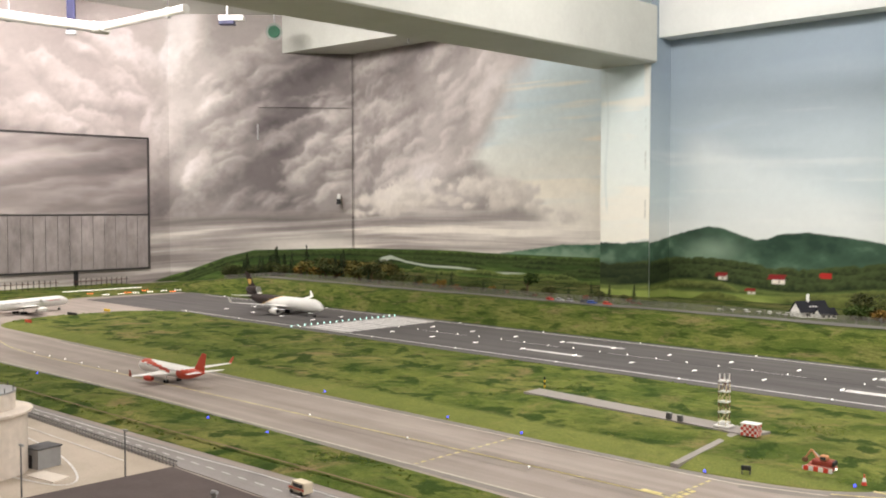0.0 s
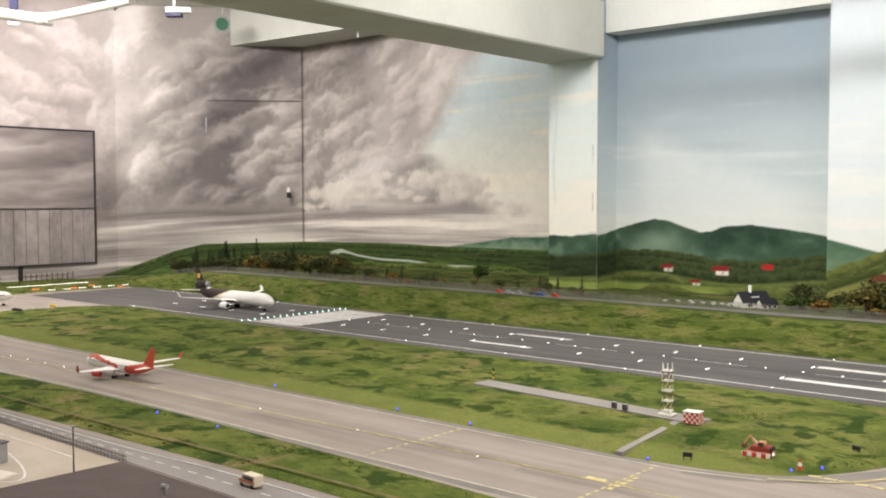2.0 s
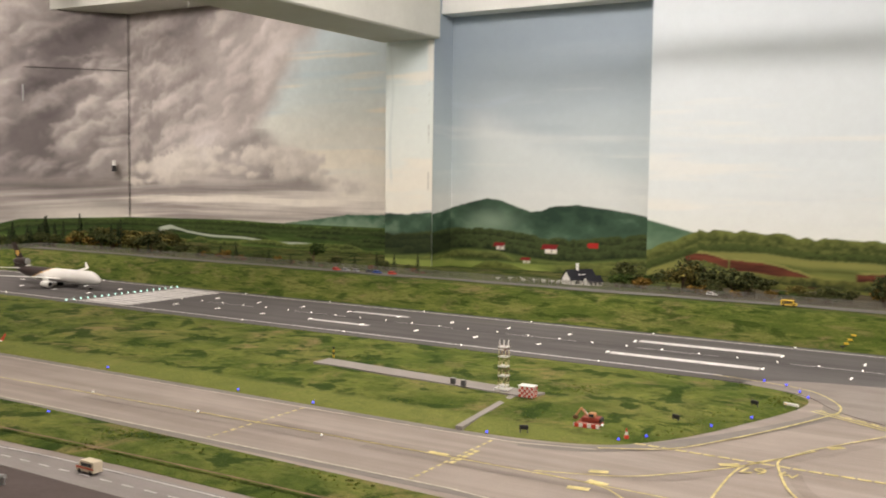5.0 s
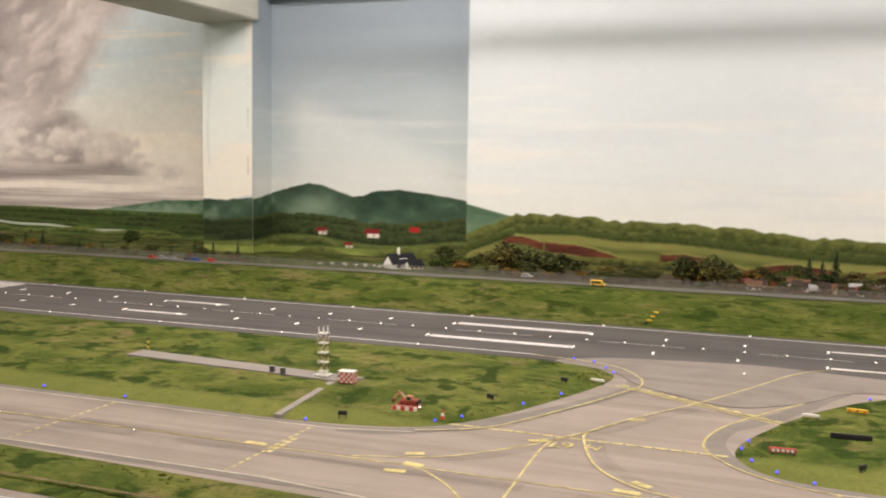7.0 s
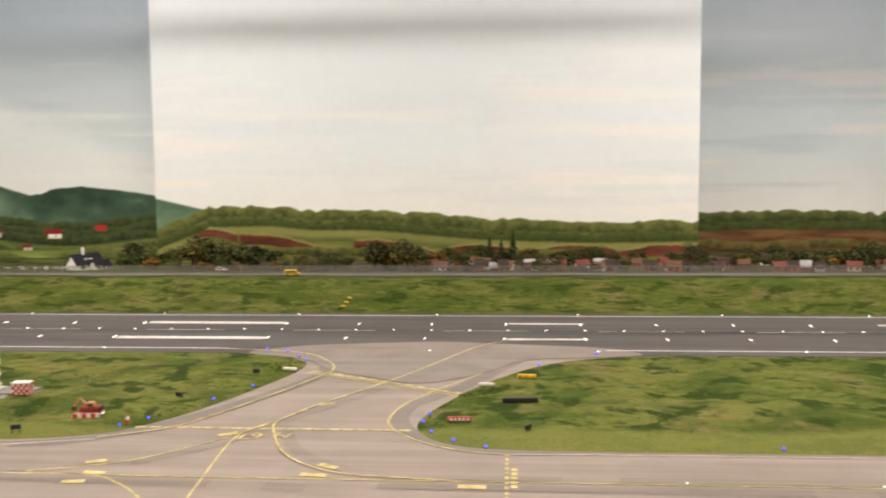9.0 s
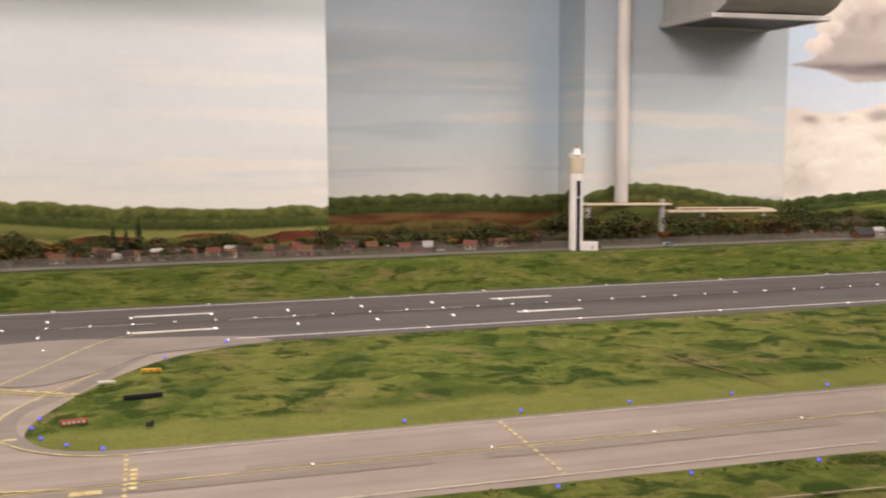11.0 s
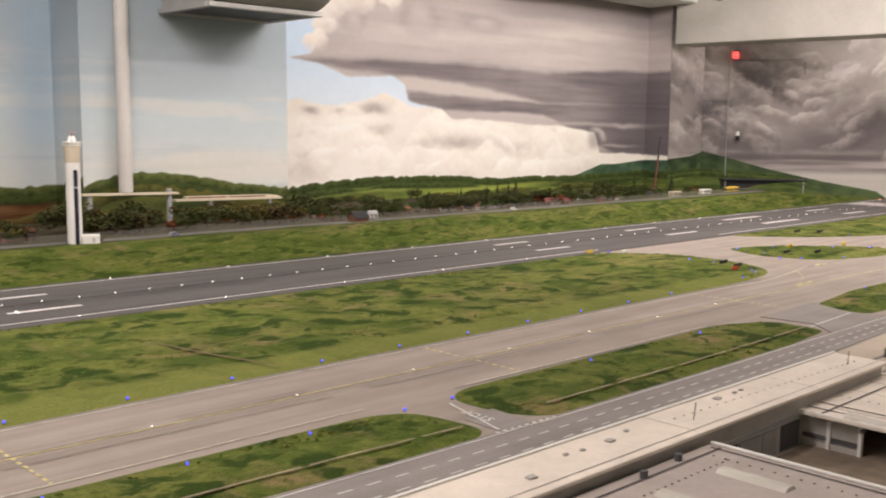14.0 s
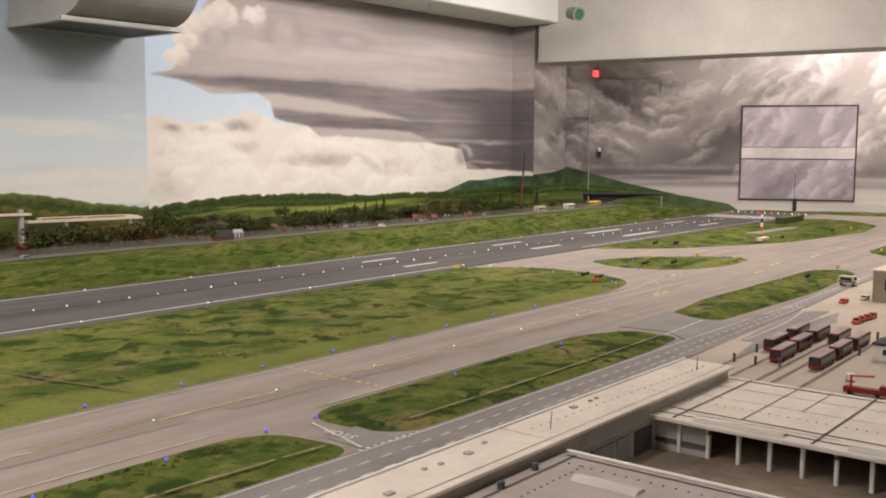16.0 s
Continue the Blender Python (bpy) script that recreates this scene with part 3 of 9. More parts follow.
def storm(u, z):
    """The storm front: u runs from the door wall (below 0) round to the column (about 5)."""
    turn = radians(20)
    p, q = u * math.cos(turn) + z * math.sin(turn), -u * math.sin(turn) + z * math.cos(turn)
    tone = spread(u, z, ((-1.5, 2.1, 0.88), (-1.0, 1.75, 0.86), (-0.5, 1.5, 0.85), (-1.6, 1.4, 0.78), (-0.2, 2.1, 0.9), (0.0, 1.5, 0.88), (0.15, 1.1, 0.8), (0.2, 0.65, 0.55), (0.38, 1.75, 0.7), (0.4, 1.3, 0.56), (0.7, 2.0, 0.46),
                         (0.8, 1.72, 0.32), (1.05, 1.5, 0.26), (1.3, 1.85, 0.3), (0.86, 1.02, 0.28), (0.62, 1.25, 0.44), (1.5, 2.0, 0.42), (1.35, 1.22, 0.46), (1.65, 1.55, 0.4), (0.65, 0.74, 0.42), (1.5, 0.76, 0.48), (1.1, 0.86, 0.34),
                         (2.2, 1.8, 0.44), (2.2, 1.39, 0.49), (2.9, 1.65, 0.55), (2.8, 1.2, 0.6), (3.4, 1.6, 0.64), (1.9, 1.05, 0.47), (2.5, 0.9, 0.66)), 0.26, 0.2)
    drawn = fbm(p * 1.3, q * 6, 19, 5, 0.6) - 0.5
    soft = step(1.6, 2.2, u)
    tone = tone + 0.16 * (fbm(p * 0.9, q * 2.2, 21, 4) - 0.5)
    lean = lambda k: radians(-24) if k < -0.2 else radians(np.interp(k, (0, 0.5, 1.6, 2.2, 3.2), (60, 26, 16, 14, 26)))
    tone = rolls(tone, u, z, 301, 90, (-3.2, 2.0, 0.62, 2.15), 0.13, 0.36, lean, 0.22, 0.62)
    tone = rolls(tone, u, z, 303, 70, (0.3, 2.3, 0.64, 1.9), 0.08, 0.22, lean, 0.22, 0.6)
    tone = rolls(tone, u, z, 305, 50, (1.8, 3.5, 0.8, 2.1), 0.1, 0.28, lean, 0.17, 0.55)
    tone = 0.48 + 1.3 * (tone - 0.5) - 0.26 * step(0.5, -0.2, u)
    c = greys(tone + (0.1 + 0.12 * soft) * drawn)
    c = over(c, c * np.array([1.04, 0.98, 1.0]), 0.8 * step(0.2, -0.4, u))
    sag = z - 0.05 * np.clip(u, -0.4, 2.2)
    bands = fbm(u * 0.8, sag * 19, 41, 4)
    low = step(0.64, 0.5, sag + 0.05 * (bands - 0.5) + 0.2 * (fbm(u * 2.5, z * 5, 43, 4) - 0.5))
    c = over(c, tones(bands, (0.28, rgb(134, 125, 121)), (0.5, rgb(172, 162, 156)), (0.68, rgb(222, 213, 204))), 0.8 * low)
    c = over(c, rgb(100, 94, 91), 0.6 * np.exp(-((z - 0.53 - 0.035 * u - 0.02 * np.sin(3 * u) - 0.05 * (bands - 0.5)) / 0.024) ** 2) * step(-0.4, 0.0, u) * step(1.9, 0.9, u))
    c = over(c, rgb(232, 223, 212), 0.8 * step(0.44, 0.33, z) * step(0.4, 1.3, u))
    edge = np.where(z < 1.05, 3.1 + (1.05 - z) * 1.5, 3.03 + (z - 1.05) * 0.82) + 0.32 * (fbm(u * 3 - z * 2, z * 3 + u * 2, 51, 5) - 0.5)
    sky = tones(z + 0.2 * (fbm(u * 0.7, z * 9, 61, 4) - 0.5), (0.35, rgb(228, 216, 206)), (0.7, rgb(236, 229, 216)), (1.05, rgb(230, 229, 220)), (1.3, rgb(214, 223, 222)), (1.7, rgb(202, 214, 217)))
    sky = over(sky, rgb(243, 233, 216), 0.75 * step(0.5, 0.66, fbm(u * 0.75 + 3, z * 12, 63, 4)))
    sky = over(sky, rgb(192, 212, 220), 0.4 * step(0.54, 0.68, fbm(u * 0.6 + 9, z * 10, 65, 4)))
    c = over(c, sky, step(-0.12, 0.26, u - edge) * step(0.5, 0.66, z + 0.3 * step(2.9, 3.6, u)))
    c = heap(c, u, z, ((1.8, 0.7), (2.1, 0.77), (2.5, 0.81), (2.95, 0.83), (3.4, 0.81), (3.8, 0.74)), 20, 0.1, 0.22, rgb(236, 227, 217), rgb(186, 176, 169), 321, 0.6, 0.42, rough=0.7)
    c = heap(c, u, z, ((1.7, 0.64), (2.4, 0.7), (3.2, 0.73), (4.15, 0.64)), 24, 0.08, 0.17, rgb(230, 221, 210), rgb(188, 178, 170), 323, 0.45, 0.5, rough=0.7)
    under = step(0.56, 0.5, z) * step(1.5, 1.8, u)
    c = over(c, tones(bands, (0.3, rgb(162, 151, 146)), (0.5, rgb(206, 196, 187)), (0.68, rgb(238, 229, 217))), under)
    ridge = np.interp(u, (-0.2, 0.14, 0.5, 0.75, 1.31, 2.35, 2.9, 3.4, 3.55, 4.05, 4.4, 5.1), (0, 0.09, 0.22, 0.28, 0.29, 0.305, 0.31, 0.30, 0.315, 0.385, 0.395, 0.39))
    far = tones(fbm(u * 5, z * 7, 71, 4) + 1.2 * (z - 0.33), (0.3, rgb(130, 152, 128)), (0.62, rgb(62, 98, 74)))
    c = over(c, far, step(3.2, 3.6, u) * step(0.006, -0.006, z - ridge - 0.4 * tree_bumps(u, 75)))
    wood = np.where(u > 3.35, 0.30, ridge)
    land = meadows(u, z, 83, rgb(48, 66, 32), rgb(70, 90, 42), rgb(96, 114, 56))
    land = tree_row(land, u, z, wood - 0.038, 0.042, 34, 85, DEEP, rgb(60, 74, 36), spiky=True)
    for dz, tall, freq, seed, gaps in ((0.065, 0.03, 26, 87, 0.3), (0.1, 0.026, 22, 89, 0.45), (0.135, 0.03, 24, 91, 0.5)):
        land = tree_row(land, u, z, wood - dz + 0.012 * np.sin(u * 2.1 + seed), tall, freq, seed, DEEP, LEAF, gaps)
    river = np.interp(u, (2.0, 2.15, 2.35, 2.9, 3.9), (0.2, 0.225, 0.19, 0.165, 0.135)) + 0.006 * np.sin(9 * u)
    land = over(land, rgb(184, 190, 174), step(0.012, 0.005, np.abs(z - river) - 0.013 * step(2.3, 2.05, u)) * step(1.98, 2.05, u) * step(3.95, 3.5, u))
    for dz, tall, freq, seed, gaps in ((0.168, 0.034, 20, 93, 0.55), (0.2, 0.03, 18, 95, 0.5)):
        land = tree_row(land, u, z, wood - dz, tall, freq, seed, DEEP, PALE_LEAF, gaps)
    return over(c, land, step(0.004, -0.004, z - wood) * step(-0.25, -0.1, u))


def mild_sky(u, z, seed, top, mid, low, streak):
    t = z + 0.12 * (fbm(u * 0.7, z * 6, seed, 4) - 0.5)
    c = tones(t, (0.35, low), (0.75, mid), (1.5, top))
    n = fbm(u * 0.8 + 4, z * 11, seed + 5, 5)
    c = over(c, np.asarray(top) * 0.96, 0.3 * step(0.52, 0.7, fbm(u * 0.6 + 11, z * 8, seed + 9, 4)) * step(1.3, 0.8, z))
    return over(c, streak, 0.34 * step(0.54, 0.7, n) * step(1.6, 0.7, z))


def recess_mountains(u, z):
    """u: metres from the column's edge."""
    c = mild_sky(u, z, 101, rgb(148, 162, 174), rgb(188, 200, 203), rgb(216, 215, 210), rgb(222, 224, 220))
    veil = step(0.0, -0.22, z - 1.36 + 0.42 * u - 0.1 * (fbm(u * 4, z * 4, 103) - 0.5)) * step(0.15, 0.42, u)
    c = over(c, rgb(218, 224, 223), 0.5 * veil)
    c = over(c, rgb(176, 190, 202), 0.35 * np.exp(-((z - 1.2 + 0.06 * np.sin(u * 5)) / 0.02) ** 2) * step(0.1, 0.2, u) * step(0.7, 0.5, u))
    ridge = np.interp(u, (-0.4, -0.36, -0.2, 0.0, 0.14, 0.3, 0.42, 0.52, 0.73, 0.8, 0.87, 1.05, 1.28, 1.48, 1.7), (0.44, 0.44, 0.435, 0.455, 0.48, 0.52, 0.55, 0.535, 0.47, 0.475, 0.505, 0.52, 0.495, 0.465, 0.44))
    n = fbm(u * 6, z * 9, 111, 5)
    hill = tones(n + 1.6 * (z - 0.42), (0.2, rgb(98, 121, 100)), (0.45, rgb(64, 89, 71)), (0.75, rgb(43, 64, 51)))
    hill = over(hill, rgb(150, 172, 150), 0.6 * blob(u, z, 0.45, 0.4, 0.16, 0.07))
    c = over(c, hill, step(0.005, -0.005, z - ridge - 0.35 * tree_bumps(u, 115)))
    wood = 0.3 + 0.025 * np.sin(u * 5)
    land = meadows(u, z, 121, rgb(54, 70, 38), rgb(78, 94, 48), rgb(98, 112, 58))
    for base, tall, freq, seed, gaps in ((wood - 0.005, 0.05, 20, 123, 0.0), (wood - 0.045, 0.045, 17, 125, 0.0), (wood - 0.085, 0.045, 15, 127, 0.25)):
        land = tree_row(land, u, z, base, tall, freq, seed, rgb(30, 42, 26), rgb(68, 80, 44), gaps)
    c = over(c, land, step(0.004, -0.004, z - wood))
    for k in range(3):
        c = tree_row(c, u, z, wood - 0.005 - 0.04 * k, 0.05, 20 - 2 * k, 123 + 2 * k, rgb(30, 42, 26), rgb(70, 82, 46), 0.0 if k < 2 else 0.25)
    c = over(c, rgb(30, 40, 26), 0.6 * step(0.3, 0.1, u) * step(0.34, 0.3, z) * step(0.17, 0.2, z))
    for cu, cz, w, h in ((0.51, 0.24, 0.036, 0.02), (0.865, 0.235, 0.05, 0.024), (0.7, 0.16, 0.032, 0.016)):
        c = painted_house(c, u, z, cu, cz, w, h, rgb(128, 38, 40))
    c = over(c, rgb(168, 44, 40), step(0.004, 0, np.maximum(np.abs(u - 1.155) - 0.034 + 0.4 * np.abs(z - 0.28), np.abs(z - 0.28) - 0.015)))
    for base, tall, freq, seed, gaps in ((0.175, 0.04, 13, 131, 0.52), (0.125, 0.05, 11, 133, 0.45)):
        c = tree_row(c, u, z, base, tall, freq, seed, rgb(40, 52, 28), rgb(112, 120, 64), gaps)
    c = over(c, meadows(u, z, 135, rgb(104, 120, 58), rgb(132, 146, 76), rgb(150, 158, 90)), step(0.16, 0.135, z + 0.03 * (fbm(u * 4, z * 8, 137) - 0.5)) * step(1.0, 0.75, u))
    return tree_row(c, u, z, 0.09 + 0.02 * np.sin(3 * u), 0.07, 11, 139, rgb(38, 50, 26), rgb(104, 112, 56), 0.5)


def column_front(u, z):
    """Hills and pale sky over plaster with a patched corner."""
    c = recess_mountains(u, z)
    pale = tones(z + 0.15 * (fbm(u * 2, z * 9, 125, 4) - 0.5), (0.4, rgb(236, 232, 220)), (0.9, rgb(224, 232, 228)), (1.5, rgb(205, 219, 221)))
    pale = over(pale, rgb(238, 233, 220), 0.6 * step(0.5, 0.66, fbm(u * 1.4, z * 9, 128, 4)))
    pale = over(pale, rgb(196, 208, 208), 0.5 * step(0.012, 0.004, np.abs(u + 0.315 + 0.01 * np.sin(9 * z))) * step(0.6, 0.7, z))
    pale = over(pale, rgb(150, 152, 146), 0.55 * step(0.006, 0.002, np.abs(u + 0.03 + 0.008 * (fbm(u * 20, z * 8, 129, 3) - 0.5))) * step(0.52, 0.66, fbm(u * 3, z * 12, 141, 3)))
    pale = over(pale, rgb(226, 226, 220), 0.7 * step(1.28, 1.3, z) * step(-0.05, -0.03, u))
    c = over(c, pale, step(-0.005, 0.005, z - 0.44 - 0.03 * step(-0.2, 0.0, u) - 0.35 * tree_bumps(u, 115)))
    return c


def panel_fields(u, z):
    c = mild_sky(u, z, 131, rgb(202, 211, 217), rgb(212, 221, 224), rgb(223, 226, 221), rgb(236, 231, 220))
    ridge = np.interp(u, (-0.1, 0.0, 0.23, 0.36, 0.67, 0.89, 1.2, 1.4, 1.84, 2.45, 3.05), (0.48, 0.455, 0.40, 0.395, 0.40, 0.375, 0.375, 0.36, 0.32, 0.30, 0.31))
    mount = np.interp(u, (-0.1, 0.0, 0.28, 0.45), (0.48, 0.455, 0.39, 0.36))
    c = over(c, tones(fbm(u * 6, z * 9, 133, 4) + 1.6 * (z - 0.4), (0.2, rgb(106, 132, 106)), (0.7, rgb(54, 84, 64))), step(0.005, -0.005, z - mount) * step(0.45, 0.4, u))
    crest = np.where(u < 0.3, np.interp(u, (0, 0.3), (0.27, 0.385)), ridge)
    land = meadows(u, z, 141, rgb(72, 84, 40), rgb(98, 106, 54), rgb(122, 124, 66))
    land = over(land, rgb(136, 136, 78), 0.6 * step(0.03, 0.0, np.abs(z - crest + 0.125) - 0.006))
    j = 0.03 * (fbm(u * 9, z * 14, 143, 4) - 0.5)
    for u0, u1, za, zb, hh in ((0.22, 0.47, 0.285, 0.262, 0.04), (0.47, 0.95, 0.272, 0.19, 0.055), (1.12, 1.66, 0.245, 0.15, 0.07), (1.64, 2.1, 0.185, 0.175, 0.055), (2.15, 2.62, 0.182, 0.175, 0.05), (2.6, 3.1, 0.18, 0.18, 0.055)):
        t = (u - u0) / (u1 - u0)
        top = za + (zb - za) * t - hh * 0.5 * (2 * t - 1) ** 2
        furrow = tones(fbm(u * 6, z * 40, 145, 3), (0.3, rgb(70, 37, 28)), (0.7, rgb(108, 60, 44)))
        land = over(land, furrow, step(0.005, -0.002, z - top + j) * step(-hh - 0.006, -hh + 0.002, z - top + 0.6 * j) * step(0, 0.03, t) * step(1, 0.97, t))
        land = over(land, rgb(140, 138, 80), 0.7 * step(0.009, 0.003, np.abs(z - top + j - 0.008)) * step(0, 0.1, t) * step(1, 0.9, t))
    for dz, tall, freq, seed in ((0.035, 0.06, 12, 147), (0.065, 0.05, 15, 149), (0.09, 0.036, 20, 151)):
        land = tree_row(land, u, z, crest - dz, tall, freq, seed, rgb(44, 56, 26), rgb(106, 113, 58) if dz < 0.08 else rgb(74, 86, 42), 0.0)
    for base, tall, freq, seed, gaps in ((0.12, 0.04, 13, 153, 0.62), (0.07, 0.05, 10, 155, 0.45)):
        land = tree_row(land, u, z, base + np.interp(u, (0, 1.5, 3), (0.03, 0.01, 0)), tall, freq, seed, rgb(36, 46, 24), rgb(104, 106, 52), gaps)
    land = over(land, rgb(56, 66, 36), step(0.1, 0.06, z + 0.05 * (fbm(u * 7, z * 9, 157) - 0.5)))
    c = over(c, land, step(0.004, -0.004, z - crest + 0.034))
    return tree_row(c, u, z, crest - 0.035, 0.06, 12, 147, rgb(44, 56, 26), rgb(106, 113, 58))


def recess_heath(u, z):
    """u from the panel's edge across the second recess and the pipe wall."""
    c = mild_sky(u, z, 151, rgb(150, 162, 172), rgb(184, 197, 202), rgb(206, 209, 205), rgb(222, 212, 198))
    c = over(c, rgb(148, 172, 192), 0.6 * blob(u, z, 1.45, 1.0, 0.14, 0.7))
    ridge = np.interp(u, (0, 0.45, 1.0, 1.35, 1.6, 1.75, 1.95, 2.2, 2.6, 2.95, 3.1), (0.325, 0.335, 0.33, 0.315, 0.33, 0.38, 0.415, 0.385, 0.32, 0.28, 0.28))
    heath = tones(fbm(u * 4, z * 34, 159, 4), (0.3, rgb(78, 45, 30)), (0.5, rgb(100, 64, 42)), (0.7, rgb(116, 86, 54)))
    land = over(meadows(u, z, 161, rgb(52, 62, 30), rgb(80, 88, 42), rgb(96, 100, 48)), heath, 0.9 * step(0.27, 0.25, z + 0.02 * np.sin(3 * u)) * step(1.62, 1.45, u))
    for dz, tall, freq, seed, light in ((0.035, 0.055, 12, 163, rgb(92, 102, 52)), (0.062, 0.05, 14, 165, rgb(80, 90, 45)), (0.085, 0.034, 18, 167, rgb(66, 78, 36))):
        land = tree_row(land, u, z, ridge - dz, tall, freq, seed, rgb(40, 52, 24), light)
    land = tree_row(land, u, z, ridge - 0.13, 0.07, 9, 169, rgb(44, 46, 24), rgb(98, 96, 46), 0.2 + 0.6 * step(1.7, 1.5, u))
    land = tree_row(land, u, z, 0.14 + 0 * u, 0.05, 12, 171, rgb(46, 44, 24), rgb(104, 96, 50), 0.35)
    land = over(land, rgb(56, 58, 32), step(0.13, 0.1, z + 0.03 * (fbm(u * 9, z * 9, 173) - 0.5)))
    c = over(c, land, step(0.004, -0.004, z - ridge + 0.034))
    return tree_row(c, u, z, ridge - 0.035, 0.055, 12, 163, rgb(40, 52, 24), rgb(92, 102, 52))


def band(u, z, us, low, high, soft=0.012):
    return step(-soft, soft, z - np.interp(u, us, low)) * step(soft, -soft, z - np.interp(u, us, high)) * step(us[0] - 0.02, us[0] + 0.1, u)


def cumulus(u, z):
    """White cumulus under a dark shelf of cloud, the ceiling's shadow painted in at its top; u from the wall's start.
    """
    w = fbm(u * 1.7, z * 2.2, 161, 5) - 0.5
    f = fbm(u * 4.5, z * 6, 163, 5) - 0.5
    brush = fbm(u * 0.9, z * 13, 165, 4) - 0.5
    c = tones(z + 0 * u, (0.6, rgb(232, 237, 240)), (1.2, rgb(208, 225, 240)), (1.8, rgb(198, 217, 236)))
    # the white heaps below
    heaps = 0.7 + 0.3 * (fbm(u * 1.5, z * 2.3, 167, 4) - 0.5)
    for cu, cz, ru, rz, d in ((0.92, 0.8, 0.07, 0.03, 0.42), (1.18, 0.81, 0.065, 0.028, 0.42), (1.53, 0.84, 0.13, 0.045, 0.44), (1.55, 0.68, 0.15, 0.045, 0.42), (0.92, 0.62, 0.22, 0.04, 0.2), (0.81, 0.41, 0.13, 0.07, 0.26), (2.4, 0.57, 0.5, 0.06, 0.3), (3.3, 0.52, 0.4, 0.05, 0.22)):
        heaps = heaps - d * blob(u + 0.14 * w, z + 0.1 * f, cu, cz, ru, rz)
    heaps = rolls(heaps, u, z, 351, 64, (0.4, 4.3, 0.28, 0.92), 0.08, 0.25, lambda k: -0.12, 0.2)
    white = tones(np.clip(heaps, 0, 1), (0.1, rgb(150, 141, 137)), (0.4, rgb(198, 189, 181)), (0.66, rgb(238, 230, 219)), (0.9, rgb(254, 249, 240)))
    top = np.interp(u, (0.4, 0.65, 0.76, 0.89, 1.18, 1.41, 1.64, 1.85, 2.4), (0.86, 0.88, 0.91, 0.86, 0.85, 0.9, 0.96, 0.88, 0.85))
    c = over(c, white, step(0.015, -0.02, z - top - 0.07 * f - 0.05 * (billow(u * 4, z * 4, 169, 2) - 0.4)))
    for us, zs in (((2.1, 2.4, 2.75, 3.04, 3.23), (0.78, 0.73, 0.71, 0.63, 0.5)), ((3.35, 3.59, 3.79, 3.93), (0.74, 0.71, 0.64, 0.47)), ((3.95, 4.15, 4.35, 4.45), (0.71, 0.69, 0.66, 0.57))):
        d = np.interp(u, us, zs) - z + 0.03 * f
        c = over(c, rgb(251, 245, 235), 0.9 * step(-0.008, 0.012, d) * np.exp(-np.clip(d, 0, 1) / 0.055) * step(us[0], us[0] + 0.15, u) * step(us[-1] + 0.01, us[-1] - 0.03, u))
    # the shelf above them
    n = fbm(u * 0.5, z * 7, 171, 5) - 0.5
    shelf = tones(0.5 + 0.7 * n + 0.35 * w + 0.3 * brush, (0.15, rgb(166, 157, 155)), (0.5, rgb(192, 182, 178)), (0.85, rgb(216, 206, 200)))
    j = 0.05 * n + 0.03 * f
    A = ((0.7, 1.18, 1.75, 2.14, 2.83, 3.59, 3.91, 4.83, 5.76), (1.19, 1.14, 1.11, 1.09, 1.03, 0.93, 0.89, 0.89, 0.89), (1.205, 1.2, 1.22, 1.23, 1.23, 1.2, 1.22, 1.28, 1.31))
    C = ((1.83, 2.27, 2.83, 3.59, 3.91, 4.83, 5.76), (0.86, 0.84, 0.84, 0.82, 0.72, 0.4, 0.36), (0.98, 0.96, 0.94, 0.93, 0.92, 0.93, 0.92))
    dark = tones(0.5 + 1.2 * brush + 0.5 * w, (0.2, rgb(98, 91, 95)), (0.8, rgb(140, 131, 131)))
    shelf = over(shelf, dark, 0.88 * band(u, z + j, *A, 0.03))
    shelf = over(shelf, rgb(204, 194, 188), 0.8 * band(u, z + j, (1.75, 2.14, 2.83, 3.27, 3.6), (1.0, 0.98, 0.95, 0.93, 0.92), (1.1, 1.08, 1.02, 0.96, 0.93), 0.015))
    shelf = over(shelf, dark, 0.88 * band(u, z + j, *C, 0.02))
    shelf = over(shelf, rgb(192, 182, 177), 0.75 * band(u, z + j, (2.3, 2.9, 3.5, 3.9), (0.76, 0.75, 0.73, 0.72), (0.83, 0.82, 0.79, 0.75), 0.02))
    shelf = over(shelf, rgb(98, 90, 95), 0.7 * step(4.2, 4.9, u + 0.5 * w) * step(1.35, 1.0, z))
    for cu, cz, ru, rz, d in ((4.28, 1.62, 0.35, 0.03, 0.7), (4.9, 0.72, 0.3, 0.02, 0.6), (4.75, 0.52, 0.3, 0.015, 0.45), (4.0, 1.36, 0.6, 0.03, 0.4)):
        shelf = over(shelf, rgb(214, 203, 197), d * blob(u, z + 0.05 * f, cu, cz, ru, rz))
    for cu, cz, ru, rz in ((1.32, 1.52, 0.13, 0.13), (2.01, 1.61, 0.28, 0.2), (2.79, 1.61, 0.3, 0.085)):
        d = np.hypot((u - cu) / ru, (z - cz) / rz) + 0.45 * f
        shelf = over(shelf, rgb(156, 146, 146), 0.36 * step(1.3, 0.6, d + 0.3 * w) * step(-0.2, 0.6, d + 0.7 * (cz - z) / rz))
        shelf = over(shelf, rgb(205, 195, 190), 0.55 * step(0.75, 0.1, d + 0.4 * (z - cz) / rz))
    # shadow of ceiling and beam, painted grey over the shelf's top
    shelf = over(shelf, rgb(128, 119, 120), 0.6 * step(1.66, 1.8, z) * step(2.4, 3.2, u))
